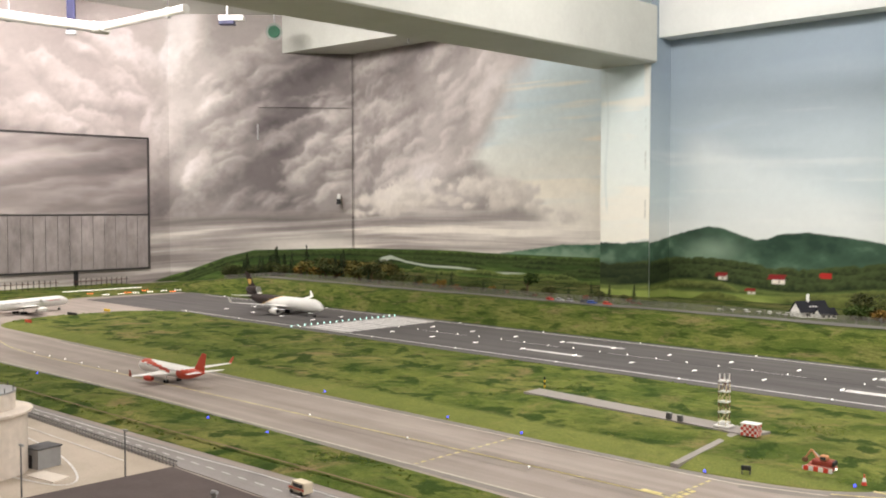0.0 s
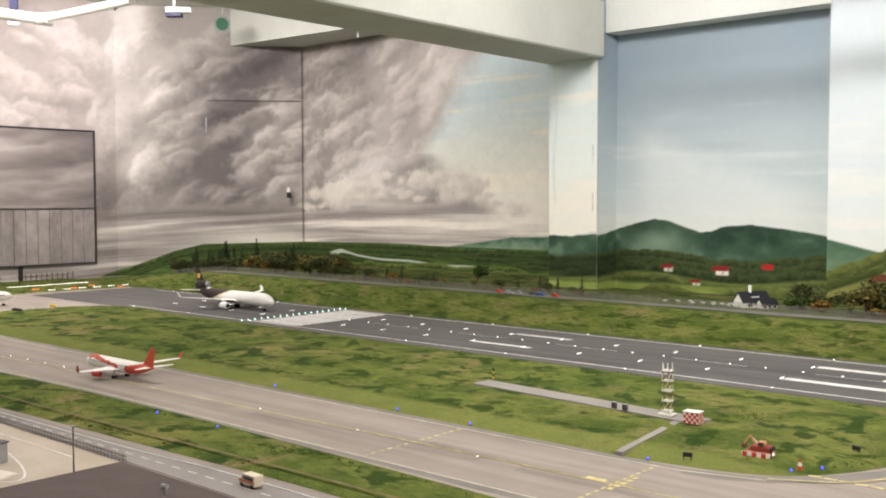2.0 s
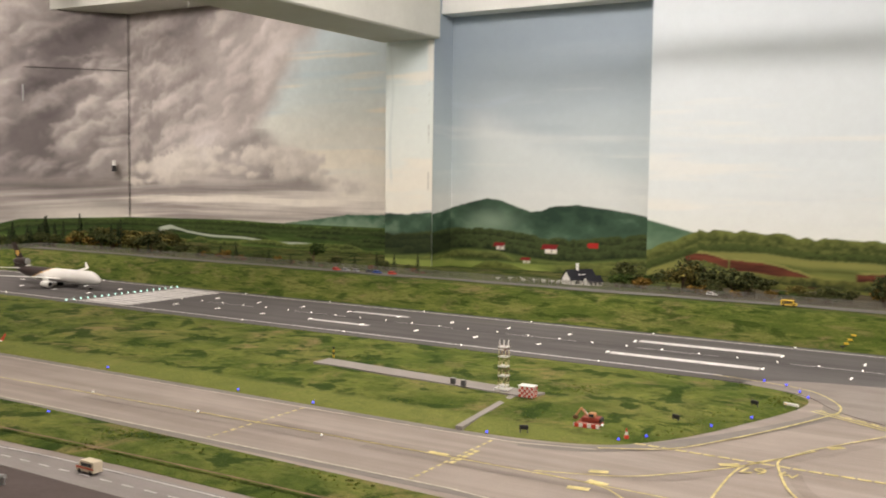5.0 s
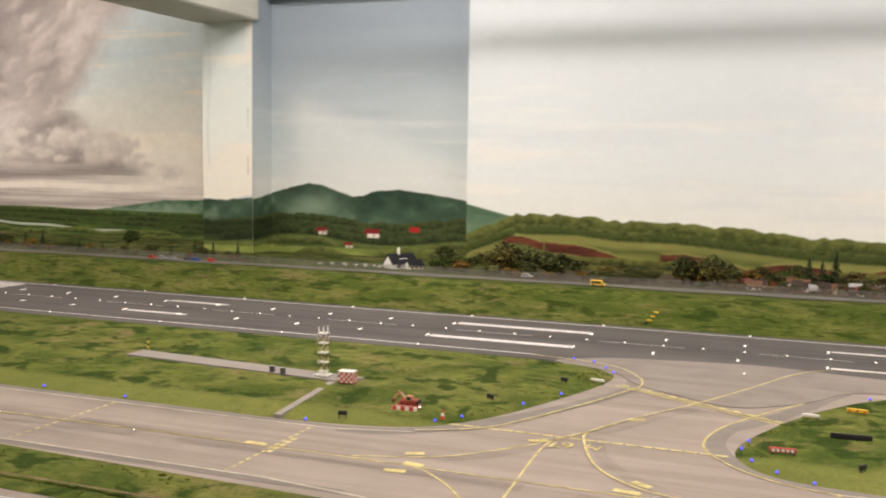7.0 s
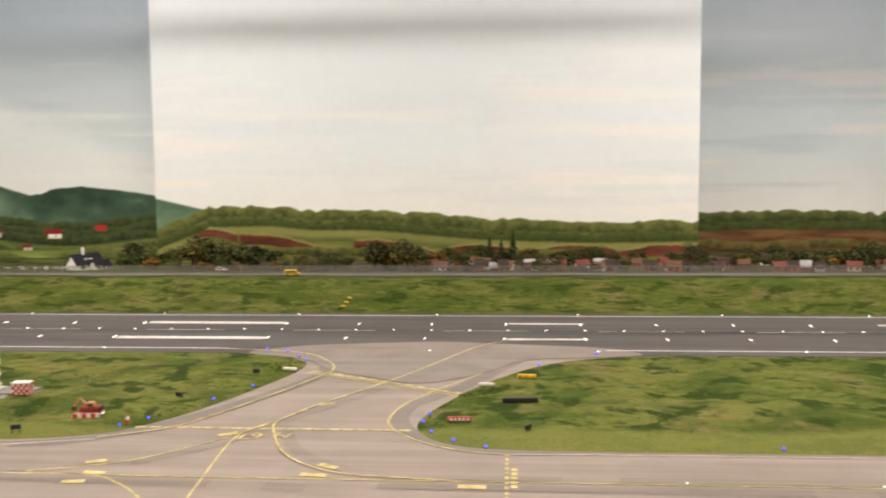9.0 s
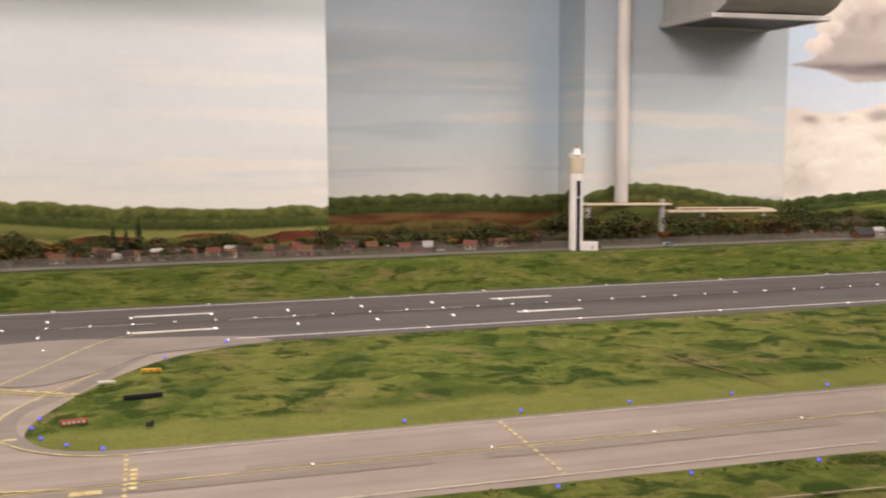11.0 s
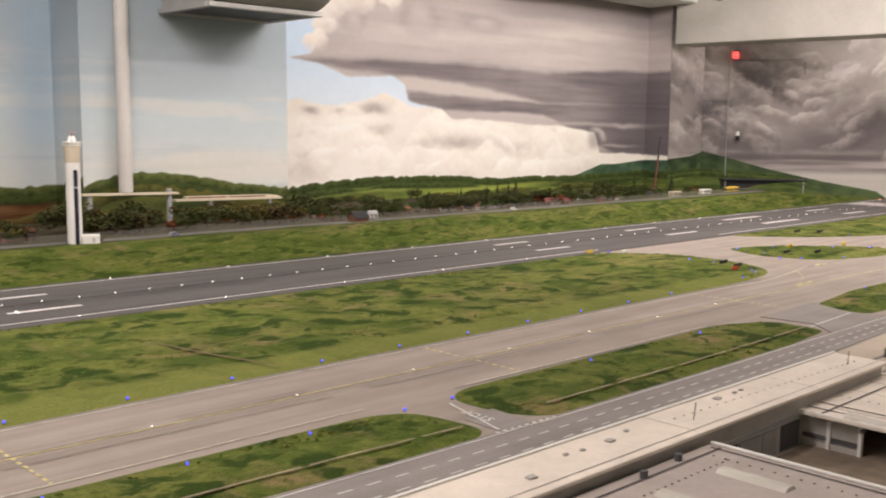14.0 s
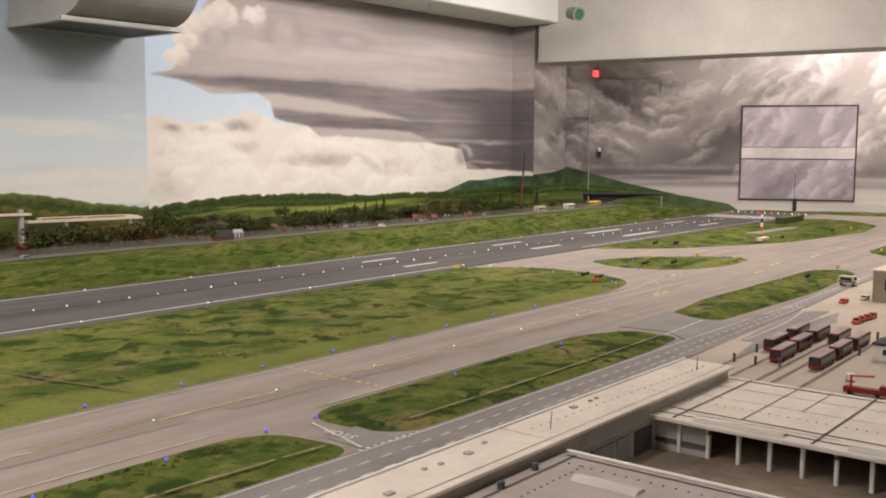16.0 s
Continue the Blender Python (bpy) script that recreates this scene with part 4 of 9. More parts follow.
    under = np.interp(u, (0.65, 1.07, 1.24, 1.69, 1.85, 1.89, 2.27, 2.4, 2.97, 3.59, 4.19, 4.39, 4.48, 5.76), (1.19, 1.15, 1.08, 1.09, 1.04, 0.91, 0.84, 0.76, 0.75, 0.72, 0.69, 0.66, 0.45, 0.4))
    left = np.interp(z, (1.15, 1.2, 1.24, 1.39, 1.53, 1.67, 2.2), (0.68, 0.7, 0.9, 0.95, 1.0, 1.18, 1.5))
    c = over(c, shelf, step(-0.012, 0.012, z - under - 0.05 * f) * step(-0.03, 0.03, u - left - 0.2 * f))
    c = heap(c, u, z, ((0.98, 1.3), (1.02, 1.42), (1.1, 1.55), (1.25, 1.66)), 8, 0.09, 0.16, rgb(252, 244, 234), rgb(206, 194, 187), 361, 0.85, 0.3, rough=0.4)
    c = heap(c, u, z, ((1.3, 1.66), (1.5, 1.62), (1.72, 1.72)), 5, 0.13, 0.2, rgb(252, 244, 234), rgb(208, 196, 189), 363, 0.8, 0.3, rough=0.4)
    curl = np.hypot((u - 4.4) / 0.17, (z - 0.57) / 0.13)
    c = over(c, rgb(120, 110, 112), 0.5 * step(0.95, 0.3, curl + 0.5 * f))
    c = over(c, rgb(228, 219, 211), 0.5 * step(0.5, 0.8, curl + 0.5 * f) * step(1.15, 0.9, curl + 0.3 * f) * step(0.52, 0.64, z) * step(4.25, 4.45, u))
    ridge = np.interp(u, (0.4, 0.64, 1.0, 1.56, 2.36, 3.0, 3.5, 4.06, 4.52, 5.23, 5.5), (0.24, 0.22, 0.25, 0.285, 0.27, 0.235, 0.24, 0.225, 0.24, 0.25, 0.25))
    mount = np.interp(u, (3.9, 4.06, 4.52, 4.75, 5.23, 5.5), (0.2, 0.22, 0.335, 0.33, 0.365, 0.37))
    c = over(c, tones(fbm(u * 7, z * 9, 181, 4) + 1.5 * (z - 0.28), (0.25, rgb(86, 110, 84)), (0.7, rgb(48, 73, 58))), step(0.005, -0.005, z - mount) * step(3.9, 4.0, u))
    land = meadows(u, z, 187, rgb(60, 75, 36), rgb(90, 103, 48), rgb(126, 136, 66))
    for dz, tall, freq, seed, gaps in ((0.03, 0.045, 13, 183, 0.0), (0.055, 0.04, 14, 185, 0.25), (0.085, 0.036, 14, 189, 0.35)):
        land = tree_row(land, u, z, ridge - dz, tall, freq, seed, rgb(36, 50, 24), rgb(80, 93, 46), gaps)
    land = over(land, rgb(158, 170, 80), 0.75 * step(0.03, 0, np.abs(z - 0.15 - 0.015 * np.sin(u * 2)) - 0.008) * step(1.8, 2.3, u) * step(4.0, 3.2, u))
    land = tree_row(land, u, z, 0.1 + 0.01 * np.sin(5 * u), 0.05, 11, 191, rgb(44, 52, 26), rgb(104, 104, 52), 0.4)
    land = over(land, rgb(58, 66, 36), step(0.1, 0.06, z + 0.05 * (fbm(u * 7, z * 9, 193) - 0.5)))
    c = over(c, land, step(0.004, -0.004, z - ridge + 0.03))
    return tree_row(c, u, z, ridge - 0.03, 0.045, 13, 183, rgb(36, 50, 24), rgb(80, 93, 46))


def thunder(u, z):
    """Dark rolling cloud over a green peak, on the far end wall."""
    tone = spread(u, z, ((0.83, 1.49, 0.7), (1.15, 1.49, 0.6), (1.46, 1.49, 0.6), (1.34, 1.3, 0.38), (1.65, 1.18, 0.3), (0.89, 1.24, 0.55), (1.46, 1.05, 0.42), (1.89, 1.24, 0.45), (2.07, 1.43, 0.74), (2.07, 1.05, 0.62), (2.37, 1.37, 0.74), (2.54, 1.12, 0.6),
                         (3.23, 1.55, 0.78), (3.23, 1.3, 0.62), (3.8, 1.55, 0.68), (4.18, 1.37, 0.62), (2.31, 0.8, 0.36), (2.54, 0.74, 0.3), (1.77, 0.74, 0.45), (1.15, 0.84, 0.3), (0.83, 0.77, 0.3), (1.52, 0.92, 0.52), (1.95, 0.55, 0.3), (2.43, 0.43, 0.28), (1.4, 0.52, 0.36), (4.13, 0.68, 0.5), (4.13, 0.3, 0.36), (0.7, 0.49, 0.5), (0.44, 1.05, 0.45), (3.23, 0.74, 0.45)), 0.22, 0.16)
    q = z - 0.6 * np.sqrt((u - 2.1) ** 2 + 0.15)
    tone = tone + 0.16 * (fbm(u * 1.0, q * 2.4, 201, 4) - 0.5)
    lean = lambda k: radians(np.interp(k, (0.6, 1.6, 2.1, 2.6, 4.0), (-24, -34, 0, 32, 28)))
    tone = rolls(tone, u, z, 331, 80, (0.1, 6.4, 0.5, 2.0), 0.12, 0.34, lean, 0.24)
    tone = rolls(tone, u, z, 333, 60, (0.5, 4.4, 0.6, 1.65), 0.07, 0.18, lean, 0.22)
    c = greys(0.5 + 1.42 * (tone - 0.5) + 0.12 * (fbm(u * 1.3, q * 6, 209, 5, 0.6) - 0.5))
    bands = fbm(u * 0.7, z * 17, 211, 4)
    c = over(c, tones(bands, (0.28, rgb(104, 96, 96)), (0.5, rgb(146, 136, 133)), (0.7, rgb(204, 194, 188))), 0.5 * step(0.54, 0.38, z + 0.08 * (bands - 0.5) + 0.22 * (fbm(u * 2.5, z * 5, 213, 4) - 0.5)))
    c = over(c, rgb(96, 88, 88), 0.6 * blob(u, z, 2.3, 0.4, 0.6, 0.035))
    c = over(c, rgb(220, 212, 204), 0.6 * step(0.3, 0.2, z + 0.06 * (bands - 0.5)))
    ridge = np.interp(u, (-0.3, 0.5, 0.72, 0.84, 1.0, 1.16, 1.48, 2.09, 2.63, 2.8), (0.36, 0.40, 0.44, 0.46, 0.42, 0.38, 0.29, 0.16, 0.07, -0.05))
    n = fbm(u * 7, z * 10, 215, 5)
    hill = tones(n + 0.9 * (z - 0.3), (0.25, rgb(82, 98, 64)), (0.7, rgb(46, 61, 42)))
    c = over(c, hill, step(0.005, -0.005, z - ridge - 0.3 * tree_bumps(u, 219)))
    foot = np.minimum(ridge - 0.03, 0.24 + 0.03 * np.sin(2.3 * u))
    land = meadows(u, z, 221, rgb(66, 80, 40), rgb(92, 104, 52), rgb(120, 130, 66))
    for dz, tall, freq, seed, gaps in ((0.02, 0.05, 12, 223, 0.2), (0.07, 0.045, 13, 225, 0.4)):
        land = tree_row(land, u, z, foot - dz, tall, freq, seed, rgb(38, 56, 28), rgb(86, 98, 50), gaps)
    return over(c, land, step(0.02, -0.02, z - foot) * step(2.3, 1.7, u))


def mural_material():
    m, nt, b = nodes_of("mural_paint")
    at = nt.nodes.new("ShaderNodeAttribute")
    at.attribute_name = "paint"
    fine, cloth = noise_tex(nt, 45, 5, 0.65), noise_tex(nt, 9, 5, 0.65, (1, 1, 1.6), 0.5)
    c = mix(nt, 0.05, at.outputs["Color"], ramp(nt, cloth, ((0.3, (0.84, 0.84, 0.85)), (0.7, (1.06, 1.06, 1.05)))), "MULTIPLY")
    c = mix(nt, 0.06, c, ramp(nt, fine, ((0.3, (0.8, 0.8, 0.8)), (0.7, (1.06, 1.06, 1.06)))), "MULTIPLY")
    nt.links.new(c, b.inputs["Base Color"])
    b.inputs["Roughness"].default_value = 0.7
    b.inputs["Specular IOR Level"].default_value = 0.15
    bump(nt, b, fine, 0.12, 0.001)
    return m


MURAL = mural_material()


def mural(name, a, b, painter, offset, label, lo=-0.02, hi=None, start=0.0):
    """A painted skin 3 mm before a wall; painter gets metres along the wall and height."""
    a, b = Vector(a), Vector(b)
    length = (b - a).length
    d = (b - a) / length
    front = Vector((d.y, -d.x)) * 0.003
    hi = hi or TOP
    us = np.linspace(0, length, max(2, int(length / 0.01)))
    zs = np.concatenate([np.arange(lo, min(hi, 0.6), 0.0065), np.arange(max(lo, 0.6), hi, 0.012), [hi]])
    U, Z = np.meshgrid(us, zs, indexing="ij")
    col = painter(U + offset, Z)
    brush = fbm((U + offset) * 26, Z * 30, 401, 3, 0.7) - 0.5 + 0.6 * (fbm((U + offset) * 9, Z * 13, 403, 3) - 0.5)
    col = col * (1 + (0.12 if painter is storm else 0.06 if painter in (thunder, cumulus) else 0.05) * brush)[..., None]
    if painter in (storm, thunder, cumulus):
        col = col * np.array([0.97, 1.0, 1.02])
    xyz = np.stack([a.x + front.x + U * d.x, a.y + front.y + U * d.y, Z], -1).reshape(-1, 3)
    n, k = len(us), len(zs)
    idx = np.arange(n * k).reshape(n, k)
    quads = np.stack([idx[:-1, :-1], idx[1:, :-1], idx[1:, 1:], idx[:-1, 1:]], -1).reshape(-1, 4)
    me = bpy.data.meshes.new(name)
    me.vertices.add(n * k)
    me.vertices.foreach_set("co", xyz.ravel())
    me.loops.add(len(quads) * 4)
    me.loops.foreach_set("vertex_index", quads.ravel().astype(np.int32))
    me.polygons.add(len(quads))
    me.polygons.foreach_set("loop_start", np.arange(0, len(quads) * 4, 4, dtype=np.int32))
    me.update(calc_edges=True)
    ca = me.color_attributes.new("paint", "FLOAT_COLOR", "POINT")
    ca.data.foreach_set("color", np.concatenate([np.clip(col, 0.005, 0.92).reshape(-1, 3), np.ones((n * k, 1))], 1).ravel().astype(np.float32))
    me.materials.append(MURAL)
    return tagged(new(name, me), label, "mural", kind="structure")


mural("wall_painting", (-8.1, 1.0), (-8.1, 4.7), storm, -3.7, "painted pale storm clouds on the end wall")
mural("wall_painting", (-8.1, 4.7), (-7.0, 5.95), storm, 0.0, "painted dark storm clouds over a green hill")
mural("wall_painting", (-7.0, 5.95), (-3.6, 5.95), storm, 1.665, "painted storm front opening to a pale sky over fields")
mural("wall_painting", (-3.6, 5.53), (-1.9, 5.53), recess_mountains, 0.0, "painted green mountains with red-roofed houses below a hazy sky")
mural("wall_painting", (-2.06, 5.4), (0.96, 5.4), panel_fields, 0.0, "painted olive woods and ploughed fields below a white sky")
mural("wall_painting", (0.8, 5.8), (2.6, 5.8), recess_heath, -0.16, "painted wood and brown heath below a grey-blue sky")
mural("wall_painting", (2.494, 5.42), (3.88, 5.42), recess_heath, 1.6, "painted wooded hill below a grey-blue sky")
mural("wall_painting", (3.7, 6.15), (9.0, 6.15), cumulus, 0.0, "painted cumulus under a dark cloud shelf above green hills, ceiling shadow painted in at the top")
mural("wall_painting", (8.97, 6.147), (8.97, 5.86), cumulus, 5.2, "painted cloud on the side of a pillar")
mural("wall_painting", (8.97, 5.86), (9.6, 5.86), thunder, 0.1, "painted cloud and hill on the front of a pillar")
mural("wall_painting", (9.35, 6.68), (12.0, 0.57), thunder, 0.0, "painted rolling thunder clouds over a green peak")
mural("wall_painting", (-3.82, 5.3), (-3.4555, 5.3), column_front, -0.36, "painted pale sky and hills on the front of a column", hi=1.56)
mural("wall_painting", (-3.457, 5.3), (-3.457, 5.53), recess_mountains, -0.1, "painted blue-grey sky on the side of a column")
mural("wall_painting", (2.497, 5.797), (2.497, 5.42), recess_heath, 1.5, "painted blue sky on the side of a wall block")


def shutter_storm(u, z):
    return storm(0.0 + u * 0.3, z + 0.55) * np.array([0.8, 0.79, 0.82])


def shutter_thunder(u, z):
    return (0.75 * thunder(u * 1.25 - 0.4, 0.62 + z * 0.85) + 0.25 * rgb(168, 160, 164)) * np.array([0.8, 0.8, 0.9])


mural("shutter_painting", (-8.082, 2.2), (-8.082, 4.47), shutter_storm, 0.0, "painted grey clouds on a shutter", 0.612, 1.262)
EX, EY = 3.55 / 8.917, -8.18 / 8.917
for z0, z1 in ((0.69, 1.108), (0.142, 0.55)):
    p, q = (tuple(np.array((9.35, 6.68)) + np.array((EX, EY)) * d + np.array((EY, -EX)) * 0.014) for d in (2.75, 3.875))
    mural("shutter_painting", p, q, shutter_thunder, 2.75, "painted dark clouds on a shutter", z0, z1)

# ------------------------------------------------------------ markings on the paving
def marking(name, bm, material, label):
    return tagged(mesh_ob(name, bm, material), label, "marking", kind="structure")


RZ, TZ = 0.0035, 0.0015
RUN0, RUN1, MID = 3.405, 4.125, 3.77
bm = bmesh.new()
stripe(bm, [(-5.75, RUN0), (-1.05, RUN0)], 0.012, RZ)
stripe(bm, [(0.3, RUN0), (4.55, RUN0)], 0.012, RZ)
stripe(bm, [(5.9, RUN0), (10.2, RUN0)], 0.012, RZ)
stripe(bm, [(-6.6, RUN1), (10.2, RUN1)], 0.012, RZ)
stripe(bm, [(-3.9, MID), (1.5, MID)], 0.005, RZ, dash=0.33, gap=0.27)
for x0, x1, w in ((-3.05, -2.72, 0.035), (-1.55, -0.97, 0.05), (-0.05, 0.25, 0.03), (1.405, 1.68, 0.032), (4.31, 4.6, 0.03), (5.6, 5.95, 0.035), (6.85, 7.4, 0.05), (8.2, 8.6, 0.04)):
    for y in (MID - 0.165, MID + 0.165):
        stripe(bm, [(x0, y), (x1, y)], w, RZ)
for k in range(12):
    y = RUN0 + 0.06 + k * 0.055
    stripe(bm, [(-4.47, y), (-4.12, y)], 0.04, RZ)
    stripe(bm, [(9.3, y), (9.7, y)], 0.035, RZ)
marking("runway_marking", bm, WHITE_LINE, "white runway edge lines, threshold bars and touchdown blocks")
bm = bmesh.new()
for k in range(10):
    y = RUN0 + 0.035 + k * 0.074
    stripe(bm, [(-4.5, y), (-4.14, y)], 0.058, RZ - 0.0008)
marking("runway_marking", bm, surface("pale_concrete", (0.36, 0.335, 0.315), 0.8, vary=0.3, grain=120, wear=14), "pale concrete runway threshold")

bm = bmesh.new()
slab(bm, rounded([(-1.0, 3.33), (-0.72, 3.24), (-0.62, 3.06), (-0.3, 2.87), (-0.1, 3.05), (0.0, 3.25), (0.46, 3.33), (0.3, 3.46), (-0.3, 3.56), (-0.8, 3.47)], 0.1), 0.0005, 0.0026)
marking("runway_shoulder", bm, tarmac_material("worn_turnoff_asphalt", (0.19, 0.167, 0.152), (0.31, 0.274, 0.248), 0.5), "worn paler asphalt where the turn-off meets the runway")
bm = bmesh.new()
for y, w, x0, x1 in ((MID - 0.012, 0.016, -3.2, 8.6), (MID + 0.022, 0.007, -2.6, 5.0), (MID - 0.06, 0.006, -2.9, 2.4), (MID + 0.075, 0.008, -2.2, 6.0), (MID - 0.1, 0.007, 1.0, 7.4)):
    stripe(bm, [(x0, y), (x0 + (x1 - x0) * 0.4, y + 0.006), (x1, y - 0.004)], w, RZ - 0.001, dash=1.7, gap=0.25)
marking_seam = bmesh.new()
stripe(marking_seam, [(0.35, MID - 0.012), (1.9, MID - 0.014), (3.4, MID - 0.008), (5.2, MID - 0.013), (6.6, MID - 0.01)], 0.011, RZ - 0.0005, dash=0.16, gap=0.035)
marking("runway_seam", marking_seam, surface("black_seam", (0.014, 0.013, 0.013), 0.8, vary=0.4, grain=60), "broken black seam along the runway centre")
marking("tyre_marks", bm, surface("rubber_streak", (0.055, 0.051, 0.05), 0.75, vary=0.4, grain=90, wear=14), "dark rubber streaks along the runway centre")

bm = bmesh.new()
stripe(bm, curve([(-1.05, 3.37), (-0.72, 3.33), (-0.635, 3.12), (-0.64, 2.96), (-0.76, 2.69), (-0.885, 2.47), (-0.99, 2.345), (-1.1, 2.262), (-1.24, 2.225)]), 0.055, TZ - 0.0006)
stripe(bm, curve([(0.4, 3.37), (0.07, 3.325), (-0.04, 3.165), (-0.12, 2.97), (-0.22, 2.77), (-0.3, 2.64), (-0.315, 2.49), (-0.262, 2.35), (-0.165, 2.262), (-0.04, 2.232), (0.2, 2.232)]), 0.05, TZ - 0.0006)
stripe(bm, [(-4.9, 2.22), (-1.24, 2.236)], 0.03, TZ - 0.0006)
stripe(bm, [(0.2, 2.236), (4.3, 2.234)], 0.03, TZ - 0.0006)
stripe(bm, [(1.9, 1.797), (3.2, 1.799)], 0.012, TZ - 0.0006)
stripe(bm, [(-4.5, 1.735), (-3.3, 1.79), (-1.0, 1.79)], 0.03, TZ - 0.0006)
marking("taxiway_shoulder", bm, tarmac_material("shoulder_asphalt", (0.17, 0.153, 0.141), (0.26, 0.234, 0.213), 0.4), "narrow grey asphalt shoulders between paving and grass")

bm = bmesh.new()
FAR, NEAR, AXIS = 2.215, 1.807, 2.01
stripe(bm, [(-4.9, 2.2), (-1.5, FAR), (-1.25, 2.225), (-1.05, 2.28)], 0.008, TZ)
stripe(bm, curve([(-0.04, 2.2), (0.2, 2.21), (0.8, FAR), (3.6, FAR), (4.3, 2.2), (4.9, 2.3)]), 0.008, TZ)
stripe(bm, [(-4.6, 1.74), (-3.3, 1.8), (-1.2, NEAR), (-0.95, 1.78), (-0.75, 1.68)], 0.008, TZ)
stripe(bm, [(0.25, NEAR), (1.6, NEAR)], 0.008, TZ)
stripe(bm, [(1.95, NEAR), (3.15, NEAR)], 0.008, TZ)
marking("taxiway_marking", bm, surface("faded_line_paint", (0.52, 0.47, 0.39), 0.75, vary=0.3, grain=120, wear=20), "faded pale taxiway edge lines")

bm = bmesh.new()
for k, (line, w) in enumerate((([(-3.6, 1.935), (-2.4, 1.96), (-1.4, 1.985), (-0.9, 1.985), (-0.45, 1.95)], 0.05), ([(-1.9, 2.03), (-1.2, 2.045), (-0.95, 2.075), (-0.8, 2.17), (-0.68, 2.33), (-0.56, 2.56), (-0.4, 2.85), (-0.28, 3.1)], 0.034), ([(-0.6, 2.42), (-0.58, 2.34), (-0.53, 2.22), (-0.44, 2.12), (-0.3, 2.05), (0.1, 2.035), (1.6, 2.04)], 0.034), ([(-0.3, 1.975), (0.8, 1.97), (2.2, 1.965), (3.9, 1.97)], 0.04))):
    stripe(bm, curve(line), w, TZ - 0.0005 + 0.0001 * k, dash=0.9, gap=0.12)
marking("tyre_marks", bm, tarmac_material("scuffed_concrete", (0.185, 0.158, 0.14), (0.34, 0.292, 0.26), 0.85), "faint dark tyre tracks along the taxiway lines")
bm = bmesh.new()
stripe(bm, curve([(-5.6, 2.15), (-4.8, 1.95), (-3.8, 1.955), (-2.6, 1.985), (-1.4, 2.015), (-0.6, 2.01), (0.4, 2.01), (4.2, 2.01), (6.2, 1.98)]), 0.0052, TZ)
stripe(bm, curve([(-1.08, 3.40), (-0.88, 3.37), (-0.73, 3.31), (-0.63, 3.17), (-0.605, 3.06), (-0.63, 2.97), (-0.7, 2.78), (-0.81, 2.53), (-0.9, 2.38), (-1.05, 2.29)]), 0.0062, TZ + 0.0022)
stripe(bm, curve([(0.2, 3.6), (-0.04, 3.57), (-0.16, 3.45), (-0.28, 3.18), (-0.4, 2.92), (-0.56, 2.63), (-0.61, 2.52), (-0.635, 2.44), (-0.62, 2.36), (-0.56, 2.2), (-0.48, 2.1), (-0.37, 2.04), (-0.15, 2.01)]), 0.0056, TZ + 0.0022)
stripe(bm, curve([(-0.58, 2.58), (-0.67, 2.4), (-0.74, 2.29), (-0.82, 2.19), (-0.92, 2.1), (-1.1, 2.03)]), 0.0056, TZ)
stripe(bm, curve([(-0.64, 2.46), (-0.69, 2.37), (-0.705, 2.25), (-0.68, 1.9), (-0.66, 1.6)]), 0.0056, TZ)
stripe(bm, curve([(0.12, 3.37), (0.02, 3.28), (-0.11, 3.06), (-0.26, 2.79), (-0.325, 2.63), (-0.345, 2.5), (-0.33, 2.42), (-0.28, 2.34), (-0.21, 2.27), (-0.12, 2.22), (-0.02, 2.2)]), 0.0062, TZ)
stripe(bm, curve([(-1.09, 2.02), (-0.94, 2.01), (-0.87, 1.97), (-0.79, 1.89), (-0.72, 1.78), (-0.68, 1.6)]), 0.0056, TZ)
stripe(bm, [(-0.99, 2.39), (-0.27, 2.39)], 0.012, TZ, dash=0.03, gap=0.006)
for off in (0.0, 0.018):
    stripe(bm, [(-0.68 + off * 0.5, 3.03 + off), (-0.18 + off * 0.5, 2.75 + off)], 0.0075, TZ + 0.0004)
stripe(bm, [(-0.66, 3.055), (-0.17, 2.78)], 0.0075, TZ + 0.0004, dash=0.025, gap=0.02)
for x in (-1.94, -1.31, -0.03, 0.835, 2.17, 3.7):
    stripe(bm, [(x, 2.205), (x + 0.005, 1.815)], 0.008, TZ + 0.0003, dash=0.018, gap=0.014)
for x in (-1.31, -0.03):
    stripe(bm, [(x + 0.018, 2.1), (x + 0.018, 1.96)], 0.014, TZ + 0.0006, dash=0.018, gap=0.01)
for x, y, w, a in ((-1.36, 2.022, 0.055, 0), (-0.45, 2.035, 0.06, -6), (-0.73, 2.335, 0.05, 35), (-0.43, 2.095, 0.05, -30), (-0.96, 1.965, 0.05, 10), (-0.94, 2.025, 0.05, -8), (-0.97, 2.105, 0.045, 20), (-0.54, 2.64, 0.045, 50), (-0.1, 1.975, 0.06, 0)):
    dx, dy = math.cos(radians(a)) * w / 2, math.sin(radians(a)) * w / 2
    stripe(bm, [(x - dx, y - dy), (x + dx, y + dy)], 0.022, TZ + 0.0005)
for x, y, n in ((4.26, 2.03, 4), (4.95, 2.28, 3), (5.35, 1.98, 3), (5.75, 2.05, 4), (6.35, 2.01, 4), (7.0, 2.05, 3)):
    for k in range(n):
        stripe(bm, [(x + k * 0.045, y + 0.012 * (k % 2)), (x + k * 0.045 + 0.026, y + 0.012 * (k % 2))], 0.02, TZ + 0.0005)
marking("taxiway_marking", bm, YELLOW_LINE, "yellow taxiway centre lines, hold lines and direction blocks")
bm = bmesh.new()
stripe(bm, curve([(4.55, 3.45), (4.92, 3.1), (4.95, 2.7), (4.85, 2.4), (4.55, 2.15), (4.2, 2.01)]), 0.004, TZ)
